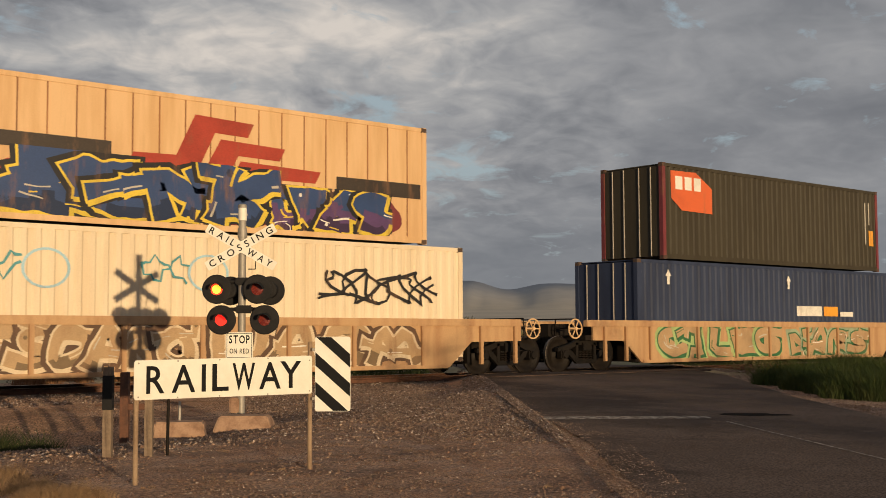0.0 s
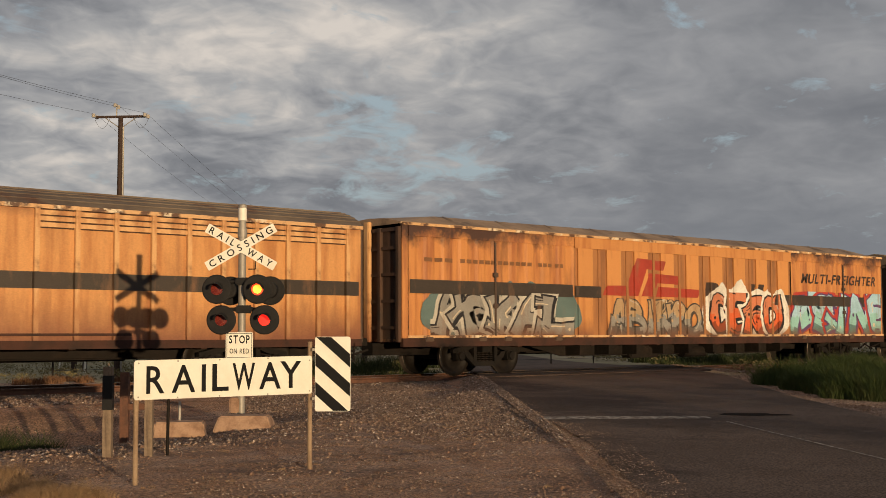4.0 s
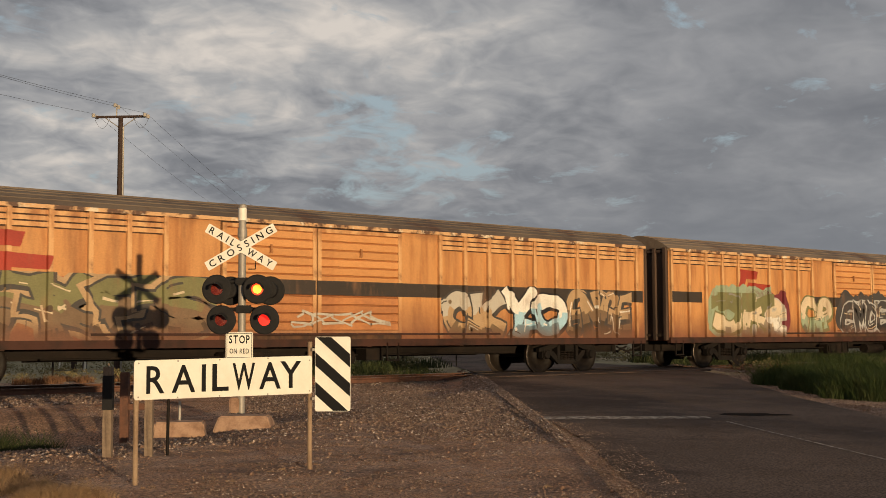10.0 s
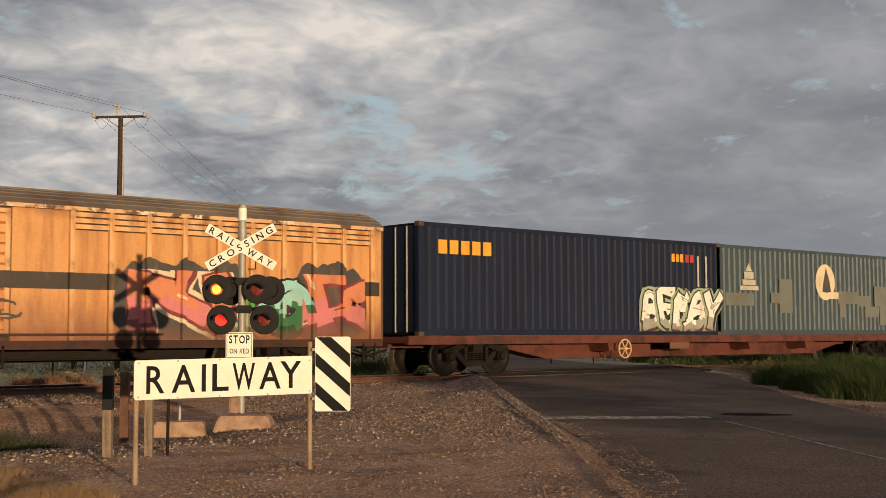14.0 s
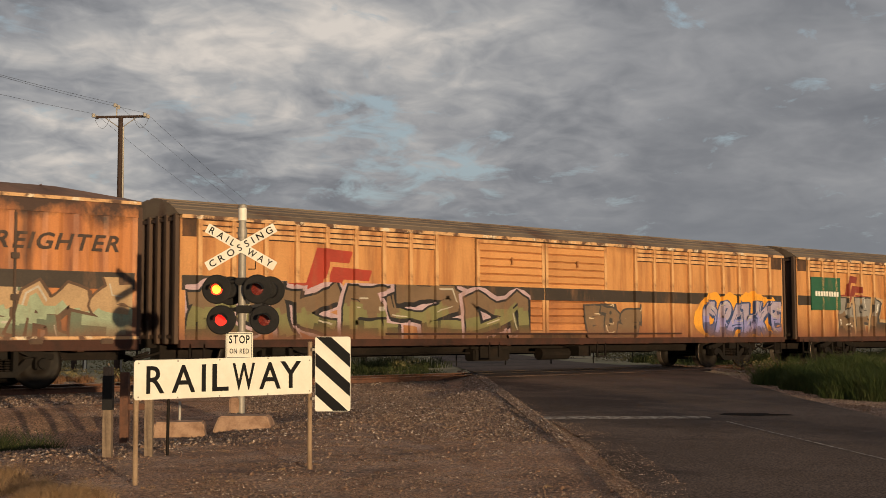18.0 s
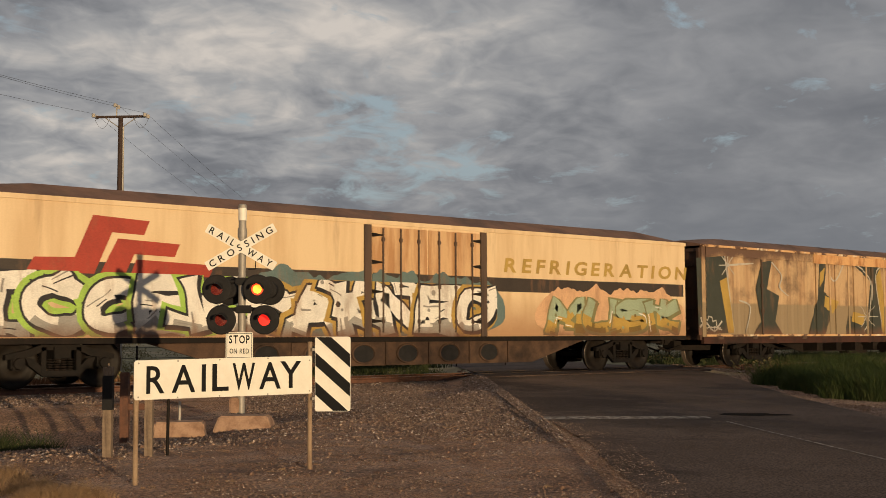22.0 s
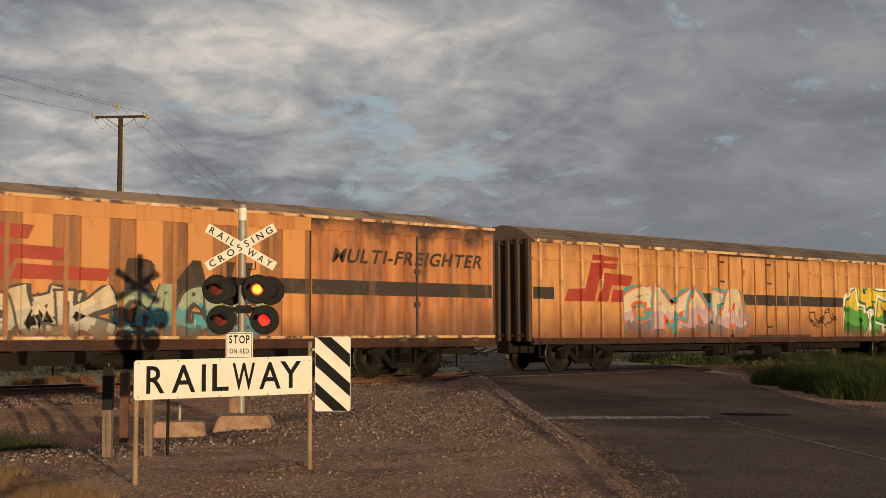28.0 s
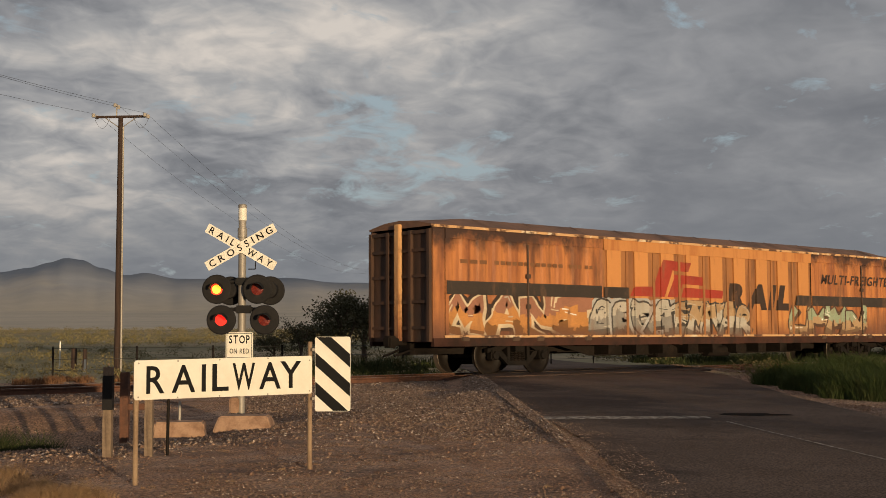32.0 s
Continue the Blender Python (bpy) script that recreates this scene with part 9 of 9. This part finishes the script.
def on_rubble(rng):
    u = rng.uniform(-0.1, 1.05)
    x, y = 4.6 + 3.6 * u + rng.normal(0, 0.15), 13.1 + 0.5 * u + rng.normal(0, 0.38)
    return x, y, ground_z(x, y)


def on_spill(rng):
    """Ballast that has spilled down from the track towards the road's edge."""
    s, q = rng.uniform(15.5, 30.5), ROAD_LEFT + 0.02 - rng.uniform() ** 1.5 * 5.0
    x, y = ROAD_DIR.x * s + ROAD_N.x * q, ROAD_DIR.y * s + ROAD_N.y * q
    if y > 22.6 or rng.uniform() > 0.35 + 0.65 * smooth01((s - 15.5) / 6):
        return None
    return x, y, (ground_z(x, y) if q < ROAD_LEFT - 0.2 else road_level(y))


M["stone"] = mat("mixed_gravel_stone", (0.34, 0.20, 0.130), 0.95, spec=0.15, second=(0.13, 0.078, 0.054), scale=23, cover=(0.38, 0.62), dirt=(0.55, 0.43, 0.34), dirt_scale=17, dirt_cover=(0.60, 0.65), bump=0, fine=0.2)
M["ballast_stone"] = mat("pale_brown_ballast_stone", (0.37, 0.25, 0.18), 0.95, spec=0.15, second=(0.12, 0.082, 0.062), scale=15, cover=(0.36, 0.6), dirt=(0.56, 0.46, 0.38), dirt_scale=11, dirt_cover=(0.57, 0.63), bump=0, fine=0.2)
stones("loose_gravel", "loose brown gravel strewn over the shoulder", on_shoulder, 170000, 91, 0.004, 0.015, M["stone"])
stones("coarse_gravel", "coarser pale gravel mixed into the shoulder", on_patches, 70000, 96, 0.009, 0.024, M["ballast_stone"])
stones("rubble", "pale rubble along the edge of the ditch", on_rubble, 1500, 97, 0.014, 0.048, M["ballast_stone"])
stones("larger_stones", "larger stones scattered in the gravel", on_patches, 900, 92, 0.016, 0.05, M["stone"])
stones("edge_gravel", "loose gravel spilled over the edge of the asphalt", on_edge, 11000, 98, 0.006, 0.016, M["ballast_stone"])
stones("verge_gravel", "pale gravel along the far edge of the road", on_verge, 12000, 93, 0.010, 0.03, M["ballast_stone"])
stones("ballast_stones", "loose ballast stones on the bank of the track", on_ballast, 52000, 94, 0.02, 0.05, M["ballast_stone"])
stones("spilled_ballast", "coarse ballast spilled down beside the road", on_spill, 60000, 95, 0.015, 0.038, M["ballast_stone"])
# shallow puddle on the road
bm = bmesh.new()
pts = []
for k in range(28):
    a = 2 * math.pi * k / 28
    r = 1 + 0.55 * noise.noise(Vector((math.cos(a) * 2.6, math.sin(a) * 2.6, 3)))
    s, q = 19.85 + 0.26 * r * math.sin(a), 5.9 + 0.62 * r * math.cos(a)
    x, y = ROAD_DIR.x * s + ROAD_N.x * q, ROAD_DIR.y * s + ROAD_N.y * q
    pts.append(bm.verts.new((x, y, road_level(y) + 0.010)))
bm.faces.new(pts)
tagged(part("puddle", bm, M["puddle"]), "shallow dark puddle on the asphalt", "puddle", kind="structure")
# ---------- motion ----------
def motions():
    times = [2.0 * k for k in range(17)]
    for ob, x in MOVERS:
        walk(ob, [(t, pose(x + run_at(t), TRACK_Y, 0)) for t in times])
    # wheels turn while they are anywhere near the crossing
    for ws, x, cx in WHEELS:
        rows, a = [(0.0, pose(cx, 0, WHEEL_R))], 0.0
        for f in range(1, 961):
            t = f / 30.0
            here = x + run_at(t)
            if -2.0 < here < 62.0:
                if len(rows) == 1 and f > 1:
                    rows.append(((f - 1) / 30.0, pose(cx, 0, WHEEL_R)))
                a += min(88.0, math.degrees((run_at(t) - run_at(t - 1 / 30.0)) / WHEEL_R))
                rows.append((t, pose(cx, 0, WHEEL_R, 0, a, 0)))
        if rows[-1][0] < 32.0:
            rows.append((32.0, pose(cx, 0, WHEEL_R, 0, a, 0)))
        walk(ws, rows)
    # the lamps flash in turn, three quarters of a second each
    beat = 0.745
    for unit, at, phase in FLASHERS:
        lit = phase == 0
        a = 0.0 if lit else 180.0
        rows = [(0.0, pose(*at, 0, 0, a))]
        k = 1
        while k * beat < 31.9:
            for j in (0, 1, 2, 3):
                rows.append(((math.floor(k * beat * 30) - 2 + j) / 30.0, pose(*at, 0, 0, a + 60.0 * j)))
            a += 180.0
            k += 1
        rows.append((32.0, pose(*at, 0, 0, a)))
        walk(unit, rows)

motions()
